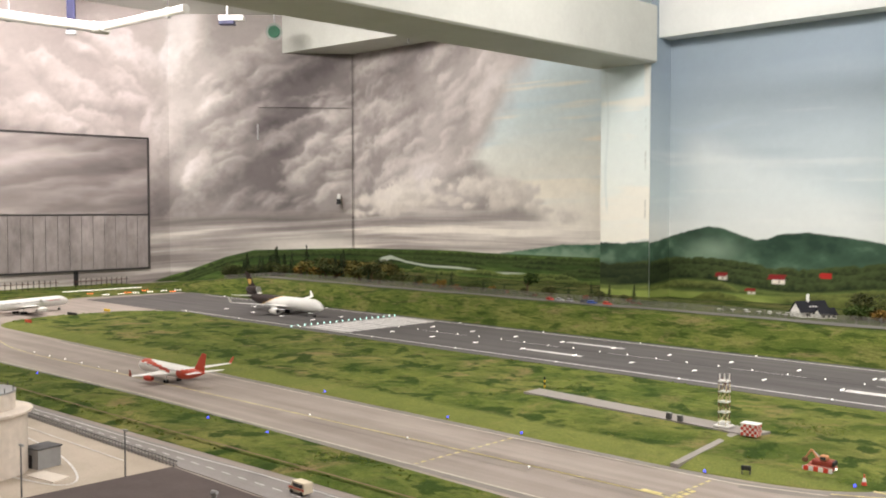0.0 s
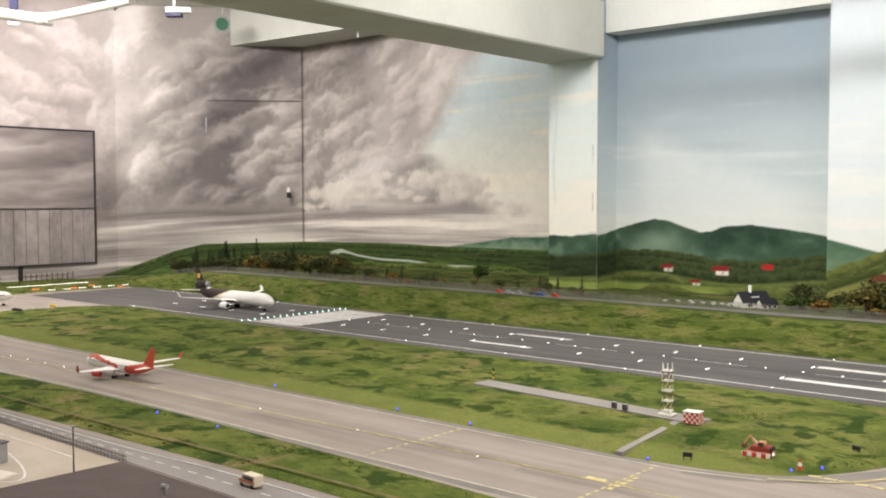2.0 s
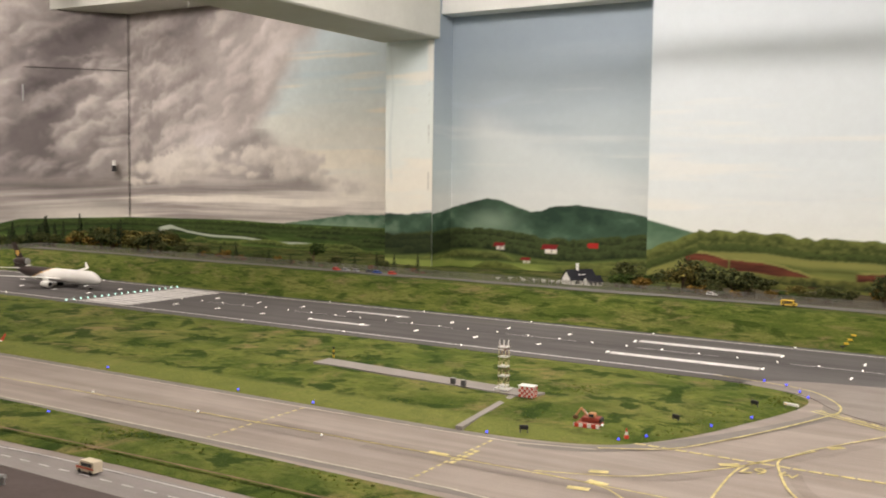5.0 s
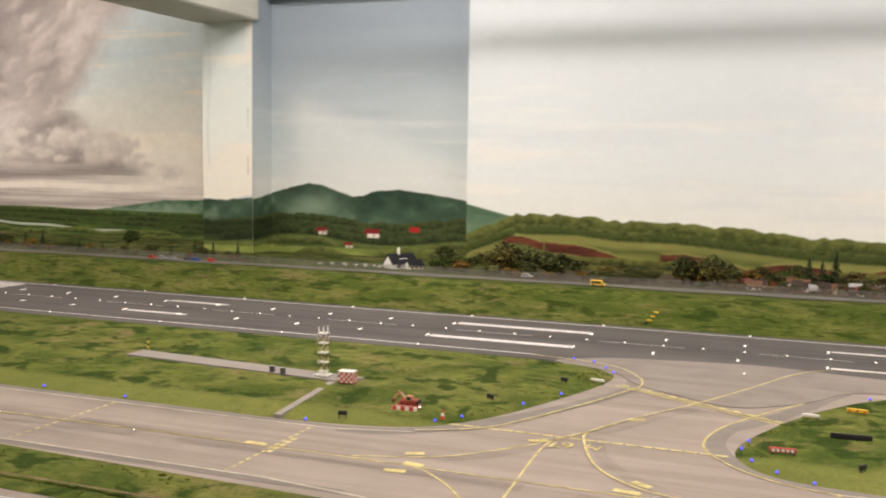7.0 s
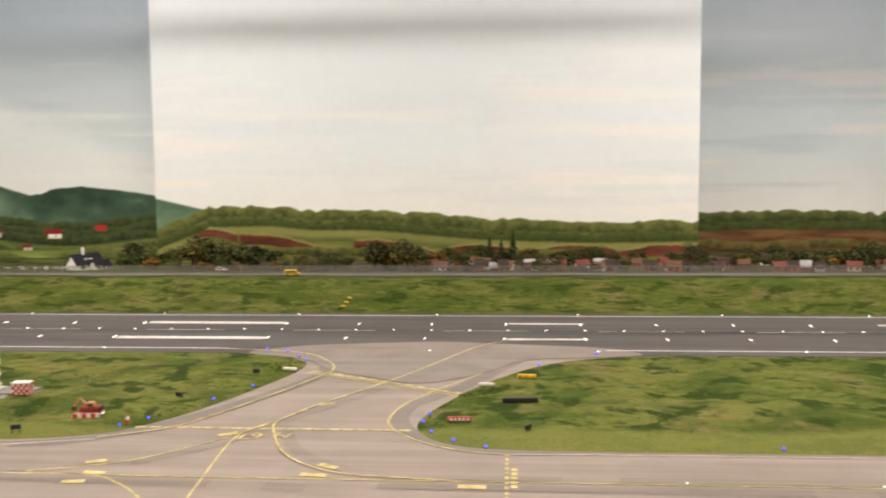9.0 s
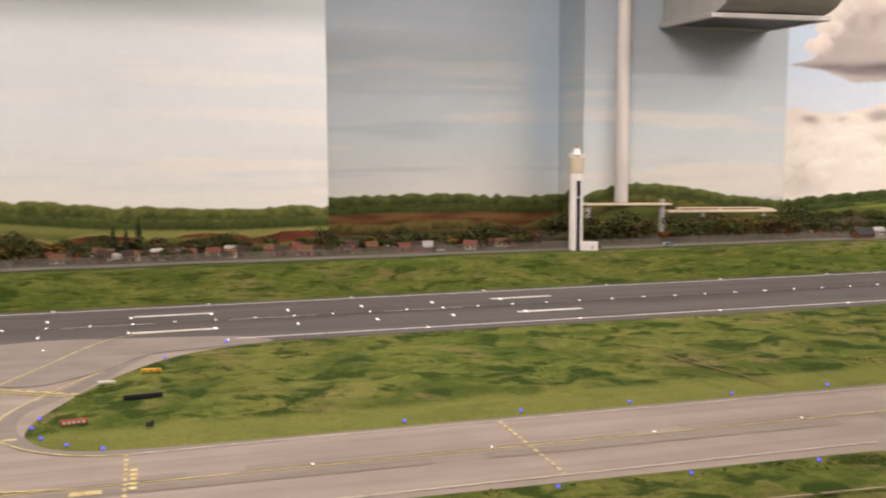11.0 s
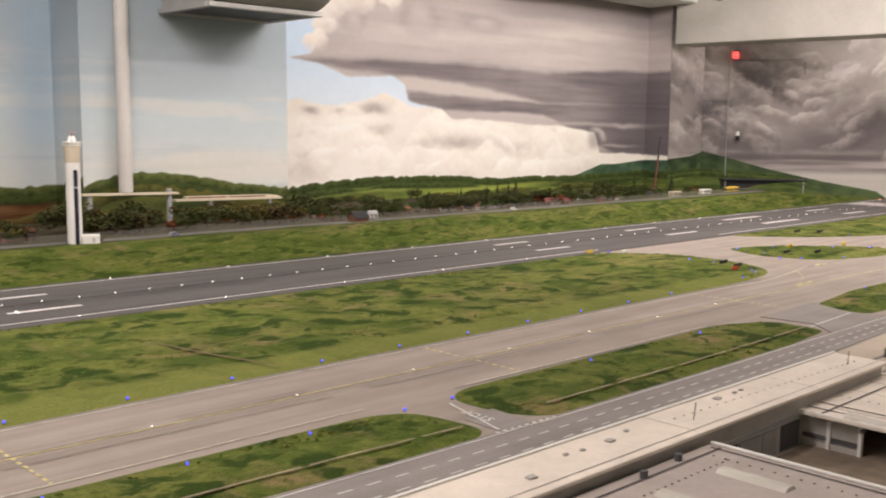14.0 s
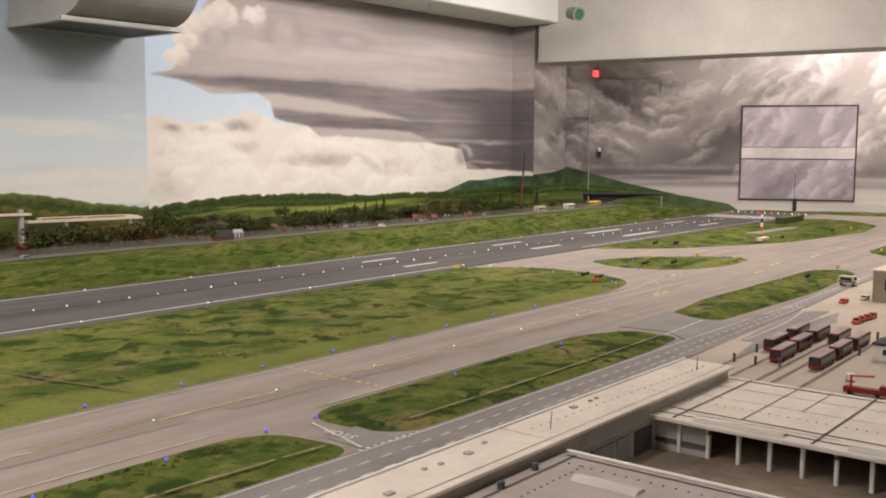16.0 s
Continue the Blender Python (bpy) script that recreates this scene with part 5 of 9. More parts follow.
stripe(bm, curve([(5.7, 3.4), (5.6, 3.1), (6.1, 2.72), (6.5, 2.35), (6.2, 2.0)]), 0.004, TZ)
stripe(bm, curve([(4.62, 2.52), (4.85, 2.5), (5.05, 2.42)]), 0.006, TZ + 0.0003)
marking("taxiway_marking", bm, surface("faded_yellow_line", (0.5, 0.42, 0.24), 0.75, vary=0.35, grain=120, wear=20), "faded yellow lines on the far taxiway")


def lettering(text, x, y, size, turn, material, label, z=TZ + 0.001):
    cu = bpy.data.curves.new("lettering", "FONT")
    cu.body, cu.size, cu.extrude, cu.align_x, cu.align_y = text, size, 0.0002, "CENTER", "CENTER"
    cu.materials.append(material)
    ob = new("lettering", cu)
    ob.matrix_world = pose(x, y, z, 0, 0, turn)
    me = bpy.data.meshes.new_from_object(ob)
    bpy.data.objects.remove(ob)
    out = new("painted_lettering", me)
    out.matrix_world = pose(x, y, z, 0, 0, turn)
    return tagged(out, label, "lettering", kind="structure")


lettering("67", -0.67, 2.32, 0.068, 195, YELLOW_LINE, "yellow painted number on the taxiway")
lettering("M", -0.59, 2.33, 0.056, 170, YELLOW_LINE, "yellow painted letter on the taxiway")
lettering("STOP", 1.765, 1.575, 0.04, 90, WHITE_LINE, "white painted word at the road crossing", z=0.0042)

bm = bmesh.new()
stripe(bm, curve([(-4.6, 1.375), (-2.6, 1.44), (-1.8, 1.478), (0.6, 1.465), (1.7, 1.445), (2.5, 1.44), (3.36, 1.447), (3.94, 1.447), (4.35, 1.437), (5.8, 1.48)]), 0.004, RZ)
stripe(bm, [(-4.6, 1.362), (-2.4, 1.415), (-1.2, 1.43), (0.6, 1.415), (1.7, 1.385), (3.0, 1.4), (4.4, 1.415), (5.8, 1.455)], 0.004, RZ, dash=0.035, gap=0.035)
stripe(bm, [(0.6, 1.345), (1.7, 1.33), (3.0, 1.355), (4.4, 1.39)], 0.004, RZ, dash=0.035, gap=0.035)
stripe(bm, [(3.41, 1.552), (3.78, 1.575)], 0.005, RZ)
stripe(bm, curve([(3.94, 1.447), (4.3, 1.43), (4.34, 1.39), (4.27, 1.35), (3.9, 1.3), (3.5, 1.29)]), 0.004, RZ)
stripe(bm, [(1.725, 1.47), (1.79, 1.7)], 0.006, RZ)
stripe(bm, [(1.7, 1.455), (1.9, 1.45)], 0.008, RZ, dash=0.012, gap=0.012)
stripe(bm, curve([(-3.2, 1.24), (-2.75, 1.22), (-2.45, 1.15), (-2.4, 1.08), (-2.6, 1.02)]), 0.006, 0.0025)
stripe(bm, [(-3.1, 1.29), (-2.5, 1.3)], 0.005, 0.0025)
marking("road_marking", bm, WHITE_LINE, "white lines on the service road and apron")
bm = bmesh.new()
slab(bm, [(1.72, 1.46), (1.83, 1.46), (1.84, 1.6), (1.725, 1.58)], 0.0005, 0.0022)
slab(bm, [(3.45, 1.765), (3.9, 1.785), (3.795, 1.6), (3.83, 1.455), (3.36, 1.445), (3.47, 1.57)], 0.0005, 0.0025)
slab(bm, [(4.22, 1.365), (4.33, 1.26), (3.49, 1.225), (3.49, 1.3), (3.86, 1.335)], 0.0005, 0.0025)
tagged(mesh_ob("road", bm, ROAD), "dark asphalt spur between taxiway and service road", "road", kind="structure")

# pale path to the checkered hut, brown drainage trenches
bm = bmesh.new()
slab(bm, [(-2.33, 2.73), (-1.44, 2.665), (-1.42, 2.75), (-2.33, 2.82)], 0.0, 0.0145)
slab(bm, [(-1.505, 2.69), (-1.48, 2.67), (-1.425, 2.25), (-1.447, 2.25)], 0.0, 0.0115)
slab(bm, [(7.6, 2.85), (8.4, 2.8), (8.4, 2.9), (7.6, 2.95)], 0.0, 0.0165)
PATH = tarmac_material("path_paving", (0.24, 0.22, 0.205), (0.33, 0.305, 0.285), 0.4)
tagged(mesh_ob("path", bm, PATH), "pale grey paved path across the grass", "path", kind="structure")
bm = bmesh.new()
SOIL = surface("brown_soil", (0.2, 0.13, 0.085), 0.95, vary=0.35, grain=120, wear=20)
stripe(bm, curve([(1.55, 2.75), (1.6, 2.5), (1.67, 2.27)]), 0.009, 0.0165)
stripe(bm, curve([(1.58, 2.62), (1.75, 2.63), (1.9, 2.68)]), 0.006, 0.0165)
stripe(bm, curve([(-4.3, 1.5), (-3.0, 1.53), (-1.8, 1.57), (-1.0, 1.57)]), 0.007, 0.0145)
tagged(mesh_ob("trench", bm, SOIL), "narrow brown soil trenches in the grass", "trench", kind="structure")
for line in ([(0.38, 1.55), (1.0, 1.55), (1.66, 1.52)], [(1.95, 1.52), (2.6, 1.52), (3.35, 1.54)]):
    bm = bmesh.new()
    stripe(bm, curve(line), 0.005, 0.0135, dash=0.27, gap=0.02)
    tagged(mesh_ob("gutter", bm, surface("worn_gutter_concrete", (0.4, 0.33, 0.25), 0.9, vary=0.5, grain=60, wear=14)), "narrow worn pale gutter through the grass strip", "gutter", kind="structure")
    bm = bmesh.new()
    stripe(bm, [(x, y - 0.0048) for x, y in curve(line)], 0.003, 0.0133, dash=0.11, gap=0.09)
    tagged(mesh_ob("trench", bm, SOIL), "narrow broken brown soil line beside a gutter", "trench", kind="structure")

# ------------------------------------------------------------ airfield lights and signs
def lamp_head(name, material, label, group, size, height):
    """One small ground lamp: foot, stem and glowing cap."""
    ob = thing(name, label, "ground lamp", group)
    bm = bmesh.new()
    rod(bm, (0, 0, 0), (0, 0, height * 0.3), size * 1.0, size * 0.8, 8)
    part("base", bm, DARKGREY, ob)
    bm = bmesh.new()
    rod(bm, (0, 0, height * 0.3), (0, 0, height * 0.8), size * 0.8, size * 0.7, 8)
    rod(bm, (0, 0, height * 0.8), (0, 0, height), size * 0.7, size * 0.3, 8)
    part("lens", bm, material, ob, "glowing lens")
    return ob


blue = lamp_head("taxiway_lamp", BLUE_LED, "small glowing blue taxiway edge lamp in the grass", "blue taxiway lamps", 0.004, 0.0085)
spots = [(-1.03, 2.38), (-0.98, 2.45), (-0.87, 2.66), (-0.8, 2.82), (-0.72, 3.19), (-0.76, 3.26), (-0.82, 3.345), (-0.9, 3.375), (0.06, 3.15), (0.26, 3.34), (-0.24, 2.53), (-0.25, 2.45), (-0.22, 2.36), (-0.16, 2.29), (-0.08, 2.24), (4.51, 2.39), (4.465, 2.345), (4.61, 2.66), (4.63, 2.82), (4.27, 2.3), (4.55, 3.28)]
spots += [(0.61 + 0.3 * k, 2.255) for k in range(11)] + [(-1.35, 2.25), (-1.945, 2.255), (-2.25, 2.26), (-2.86, 2.26)]
spots += [(0.79, 1.73), (1.08, 1.725), (1.38, 1.72), (1.66, 1.72), (1.82, 1.72), (2.41, 1.74), (3.0, 1.74), (-2.48, 1.74), (-2.78, 1.73), (-3.98, 1.71)]
spots += [(5.26, 2.9), (5.185, 2.69), (5.475, 2.79), (5.06, 2.53), (5.14, 2.45), (5.76, 2.565), (5.36, 2.32), (5.93, 2.42), (6.5, 2.8), (7.3, 2.5), (8.5, 2.36), (9.3, 2.5), (5.7, 1.78), (4.4, 1.79), (5.15, 1.77)]
blue.matrix_world = pose(*spots[0], 0.004)
for x, y in spots[1:]:
    copy_thing(blue, pose(x, y, 0.004))

white = lamp_head("runway_lamp", WHITE_LED, "small glowing white runway lamp", "white runway lamps", 0.004, 0.006)
first = True
spots = [(-0.05 + 0.1497 * k, MID + 0.006) for k in range(-27, 62)]
spots += [(-0.36 + 0.602 * k, RUN1 + 0.022) for k in range(-10, 17)] + [(-1.51 - 0.595 * k, RUN0 - 0.01) for k in range(8)] + [(0.98 + 0.6 * k, RUN0 - 0.012) for k in range(7)] + [(-0.32, 3.38), (0.27, 3.38)]
spots += [(-3.83 - 0.15 * k, 1.97 - 0.003 * k) for k in range(6)] + [(-2.6 + 0.45 * k, 1.99) for k in range(3)] + [(0.35 + 0.4 * k, 2.012) for k in range(9)]
white.matrix_world = pose(*spots[0], 0.002)
for x, y in spots[1:]:
    copy_thing(white, pose(x, y, 0.002) @ Matrix.Scale(0.8 if y < 2.5 else 1.0, 4))

bar = thing("light_bar", "row of three white touchdown zone lamps", "ground lamp", "touchdown zone lamps")
for k in (-1, 0, 1):
    bm = bmesh.new()
    box(bm, k * 0.0125 - 0.0024, k * 0.0125 + 0.0024, -0.003, 0.003, 0, 0.004, 0.0015)
    part("lens", bm, WHITE_LED, bar)
spots = [(-3.96 + 0.3 * k, y) for k in range(19) for y in (MID - 0.165, MID + 0.14)]
spots += [(-5.6 + 0.3 * k, MID + dy) for k in range(4) for dy in (-0.12, 0.1)]
spots = [p for p in spots if not (-1.5 < p[0] < -1.0)]
bar.matrix_world = pose(*spots[0], 0.003, 0, 0, 90)
for x, y in spots[1:]:
    copy_thing(bar, pose(x, y, 0.003, 0, 0, 90))

row = thing("threshold_lights", "row of pale green runway threshold lamps", "ground lamp")
TEAL = glow("pale_green_lamp", (0.55, 0.95, 0.85), 1.3)
for k in range(18):
    bm = bmesh.new()
    rod(bm, (0, k * 0.046, 0), (0, k * 0.046, 0.008), 0.0042, 0.003, 8)
    part("lens", bm, TEAL, row)
row.matrix_world = pose(-4.53, 3.37, 0.002)


def board_sign(name, x, y, z, w, h, turn, face, label, posts=2, bars=None, group=""):
    """A low airfield board on short posts."""
    ob = thing(name, label, "sign", group, pose(x, y, z, 0, 0, turn))
    bm = bmesh.new()
    box(bm, -w / 2, w / 2, -0.004, 0.004, 0.006, 0.006 + h, 0.0015)
    part("board", bm, face, ob)
    for k in range(posts):
        px = (k / max(1, posts - 1) - 0.5) * w * 0.8
        bm = bmesh.new()
        rod(bm, (px, 0, -0.004), (px, 0, 0.007), 0.0018, seg=6)
        part("post", bm, DARKGREY, ob)
    if bars:
        for k in range(bars[0]):
            bm = bmesh.new()
            px = (k / max(1, bars[0] - 1) - 0.5) * w * 0.7
            box(bm, px - w * 0.05, px + w * 0.05, -0.0055, -0.004, 0.006 + h * 0.25, 0.006 + h * 0.75)
            part("lettering_bar", bm, bars[1], ob)
    return ob


board_sign("guidance_sign", 0.0, 2.645, 0.004, 0.1, 0.014, 5, BLACK, "long black taxiway sign board seen from behind", 3)
board_sign("guidance_sign", -0.155, 2.44, 0.006, 0.062, 0.013, 6, surface("faded_red_paint", (0.5, 0.1, 0.07), 0.6, vary=0.3), "red runway hold sign with white lettering bars", 2, (5, WHITE))
board_sign("guidance_sign", 0.02, 2.93, 0.008, 0.055, 0.011, -6, YELLOW, "yellow and red taxiway sign beside the turn-off", 2, (3, RED))
board_sign("guidance_sign", -0.1, 2.835, 0.006, 0.045, 0.008, 0, WHITE, "small pale marker board", 2)
board_sign("guidance_sign", -0.735, 3.02, 0.006, 0.045, 0.008, -12, WHITE, "small pale marker board with yellow lamp", 2, (1, YELLOW))
for x, y, a in ((-1.27, 2.31, 20), (-0.83, 2.97, -20), (-0.97, 2.66, -25), (0.02, 2.37, 60)):
    board_sign("lamp_box", x, y, 0.008, 0.024, 0.012, a, BLACK, "small dark sign box in the grass", 2, None, "dark sign boxes")
for x, y, c in ((4.4, 3.3, YELLOW), (4.55, 3.18, WHITE), (4.6, 2.6, BLACK), (4.55, 2.49, BLACK), (5.27, 2.6, BLACK), (5.41, 2.49, BLACK), (5.54, 2.72, YELLOW), (5.89, 2.56, YELLOW), (6.38, 3.1, BLACK), (6.5, 3.0, BLACK), (7.45, 2.6, BLACK), (8.3, 2.5, BLACK), (8.6, 2.45, YELLOW), (5.3, 1.68, BLACK), (5.85, 1.7, YELLOW), (-5.7, 2.4, RED), (-5.9, 2.75, BLACK), (-5.95, 3.0, YELLOW), (6.9, 1.75, YELLOW), (4.44, 2.44, RED)):
    board_sign("guidance_sign", x, y, 0.006, 0.09 if c is BLACK else 0.06, 0.016, 8, c, "low airfield sign board in the grass", 2)

PALE_YELLOW = surface("pale_yellow_paint", (0.72, 0.62, 0.38), 0.5, vary=0.15)
MAST_BROWN = surface("rust_brown_paint", (0.2, 0.11, 0.07), 0.6, vary=0.2)
mast = thing("lattice_mast", "pale yellow and brown lattice antenna mast on a white slab", "mast", at=pose(-1.546, 2.71, 0.016) @ Matrix.Diagonal((0.68, 0.68, 0.96, 1)))
bm = bmesh.new()
box(bm, -0.035, 0.035, -0.03, 0.03, 0, 0.006, 0.001)
part("base_slab", bm, WHITE, mast)
for sx in (-0.017, 0.017):
    for sy in (-0.017, 0.017):
        for k in range(8):
            bm = bmesh.new()
            rod(bm, (sx, sy, 0.006 + k * 0.018), (sx, sy, 0.006 + (k + 1) * 0.018), 0.0018, seg=6)
            part("leg", bm, (PALE_YELLOW, MAST_BROWN)[k % 2], mast)
for k in range(5):
    bm = bmesh.new()
    z = 0.012 + k * 0.032
    box(bm, -0.02, 0.02, -0.02, 0.02, z, z + 0.004)
    part("platform", bm, WHITE, mast)
    if k < 4:
        bm = bmesh.new()
        for a, b in (((-0.017, -0.017), (0.017, -0.017)), ((0.017, -0.017), (0.017, 0.017)), ((0.017, 0.017), (-0.017, 0.017)), ((-0.017, 0.017), (-0.017, -0.017))):
            rod(bm, (*a, z), (*b, z + 0.032), 0.0012, seg=4)
        part("bracing", bm, MAST_BROWN if k % 2 else PALE_YELLOW, mast)
for sx, sy in ((-0.015, -0.015), (0.015, 0.015), (0, 0.0)):
    bm = bmesh.new()
    rod(bm, (sx, sy, 0.142), (sx, sy, 0.165), 0.003, 0.002, 6)
    part("antenna", bm, WHITE, mast)

hut = thing("checkered_hut", "small red and white checkered equipment hut", "hut", at=pose(-1.435, 2.66, 0.0165, 0, 0, 4) @ Matrix.Diagonal((0.56, 0.56, 0.64, 1)))
bm = bmesh.new()
box(bm, -0.043, 0.043, -0.028, 0.028, 0, 0.05, 0.001)
part("body", bm, WHITE, hut)
bm = bmesh.new()
box(bm, -0.046, 0.046, -0.031, 0.031, 0.05, 0.056, 0.0015)
part("roof", bm, WHITE, hut)
for i in range(6):
    for j in range(4):
        if (i + j) % 2 == 0:
            bm = bmesh.new()
            box(bm, -0.042 + i * 0.014, -0.028 + i * 0.014, -0.0295, -0.0278, j * 0.0125, (j + 1) * 0.0125)
            part("check_panel", bm, RED, hut)
for i in range(4):
    for j in range(4):
        if (i + j) % 2 == 0:
            bm = bmesh.new()
            box(bm, 0.0428, 0.0445, -0.028 + i * 0.014, -0.014 + i * 0.014, j * 0.0125, (j + 1) * 0.0125)
            part("check_panel", bm, RED, hut)

for x, y in ((-1.72, 2.69), (-1.675, 2.68)):
    ob = thing("equipment_box", "small grey equipment cabinet beside the path", "cabinet", "path cabinets", pose(x, y, 0.0165) @ Matrix.Scale(0.68, 4))
    bm = bmesh.new()
    box(bm, -0.011, 0.011, -0.008, 0.008, 0, 0.026, 0.001)
    part("body", bm, DARKGREY, ob)
    bm = bmesh.new()
    box(bm, -0.012, 0.012, -0.009, 0.009, 0.026, 0.029, 0.001)
    part("lid", bm, GREY, ob)
ob = thing("marker_post", "thin yellow and black marker post", "post", at=pose(-2.34, 2.86, 0.01))
for k in range(4):
    bm = bmesh.new()
    rod(bm, (0, 0, k * 0.01), (0, 0, k * 0.01 + 0.01), 0.003, seg=6)
    part("band", bm, (YELLOW, BLACK)[k % 2], ob)
ob = thing("traffic_cone", "small red and white marker cone at the grass edge", "cone", at=pose(-1.02, 2.41, 0.006))
for k, c in enumerate((RED, WHITE, RED)):
    bm = bmesh.new()
    rod(bm, (0, 0, k * 0.009), (0, 0, k * 0.009 + 0.009), 0.007 - k * 0.002, 0.005 - k * 0.002, 8)
    part("band", bm, c, ob)

for k in range(4):
    x, y = -0.79 + 0.011 * k, 4.2 + 0.017 * k
    ob = thing("marker_board", "small yellow marker board on the bank" if k else "small black marker board at the foot of the bank", "marker", "slope markers", pose(x, y, bank_height(x, y), 0, 0, -8))
    bm = bmesh.new()
    box(bm, -0.009, 0.009, -0.002, 0.002, 0.01, 0.018, 0.0008)
    part("board", bm, YELLOW if k else BLACK, ob)
    bm = bmesh.new()
    rod(bm, (0, 0.001, -0.005), (0, 0.001, 0.012), 0.001, seg=6)
    part("post", bm, BLACK, ob)

pole = thing("striped_pole", "red and white striped pole beside a checkered box", "pole", at=pose(7.24, 2.68, 0.012) @ Matrix.Scale(0.72, 4))
for k in range(7):
    bm = bmesh.new()
    rod(bm, (0, 0, k * 0.042), (0, 0, k * 0.042 + 0.042), 0.012, seg=10)
    part("band", bm, (BLACK, YELLOW, RED, WHITE, BLACK, WHITE, RED)[k], pole)
ob = thing("equipment_box", "low red and white striped equipment box", "cabinet", at=pose(7.12, 2.62, 0.012) @ Matrix.Scale(0.7, 4))
bm = bmesh.new()
box(bm, -0.1, 0.1, -0.03, 0.03, 0, 0.035, 0.002)
part("body", bm, WHITE, ob)
for k in range(4):
    bm = bmesh.new()
    box(bm, -0.095 + k * 0.05, -0.07 + k * 0.05, -0.032, -0.0295, 0, 0.034)
    part("stripe_panel", bm, RED, ob)
ob = thing("barrier", "dark green barrier box on the grass", "barrier", at=pose(9.0, 3.1, 0.012, 0, 0, 0))
bm = bmesh.new()
box(bm, -0.25, 0.25, -0.04, 0.04, 0, 0.05, 0.004)
part("body", bm, surface("dark_green_paint", (0.06, 0.09, 0.03), 0.7), ob)
bm = bmesh.new()
box(bm, -0.26, 0.26, -0.045, 0.045, 0.05, 0.056, 0.001)
part("lid", bm, surface("olive_paint", (0.12, 0.15, 0.06), 0.7), ob)

TIMBER_DARK = surface("dark_red_brown_paint", (0.11, 0.045, 0.035), 0.7)
# approach lights at both runway ends
ORANGE_LED, PALE_LED = glow("orange_red_lamp", (1.0, 0.18, 0.05), 1.6), WHITE_LED
for n, (x, y, c) in enumerate([(-7.05, 3.55 + 0.12 * k, PALE_LED) for k in range(6)] + [(-7.2, 3.5, ORANGE_LED), (-7.1, 3.75, ORANGE_LED), (-7.2, 3.95, ORANGE_LED), (-6.95, 4.05, ORANGE_LED)] + [(-7.5, 3.45 + 0.055 * k, PALE_LED) for k in range(12)]):
    ob = thing("approach_lamp", "small glowing approach lamp bar on the grass", "ground lamp", "approach lamps", pose(x, y, 0.012, 0, 0, 75))
    for k in (-1, 0, 1):
        bm = bmesh.new()
        box(bm, k * 0.018 - 0.0045, k * 0.018 + 0.0045, -0.004, 0.004, 0, 0.006, 0.001)
        part("lens", bm, c, ob)
for k in range(22):
    ob = thing("approach_post", "thin red post of an approach light stand", "post", "approach posts", pose(-7.9, 3.1 + 0.045 * k + (0.12 if k > 10 else 0), 0.01))
    bm = bmesh.new()
    rod(bm, (0, 0, -0.01), (0, 0, 0.07), 0.0035, seg=6)
    part("post", bm, BROWN if k % 3 else DARKGREY, ob)
    bm = bmesh.new()
    box(bm, -0.004, 0.004, -0.02, 0.02, 0.045, 0.05)
    part("crossbar", bm, TIMBER_DARK, ob)
for k in range(12):
    ob = thing("approach_lamp", "small orange approach lamp at the runway end", "ground lamp", "far approach lamps", pose(10.15, 3.35 + k * 0.07, 0.006))
    bm = bmesh.new()
    box(bm, -0.006, 0.006, -0.005, 0.005, 0, 0.007, 0.001)
    part("lens", bm, ORANGE_LED if k % 2 else PALE_LED, ob)

# ------------------------------------------------------------ aircraft
def foil(bm, lead0, chord0, lead1, chord1, a, b, thick0, thick1, upright=False, mat=0):
    """A tapered wing between two sections; lead: x of the leading edge, a, b: (y, z) of root and tip."""
    rings = []
    for lead, chord, (y, z), th in ((lead0, chord0, a, thick0), (lead1, chord1, b, thick1)):
        ring = []
        for f, h in ((0, 0), (0.08, 0.6), (0.3, 1), (0.65, 0.7), (1, 0.06), (0.65, -0.5), (0.3, -0.7), (0.08, -0.5)):
            ring.append((lead - f * chord, y + h * th / 2, z) if upright else (lead - f * chord, y, z + h * th / 2))
        rings.append(ring)
    loft(bm, rings, True, mat)


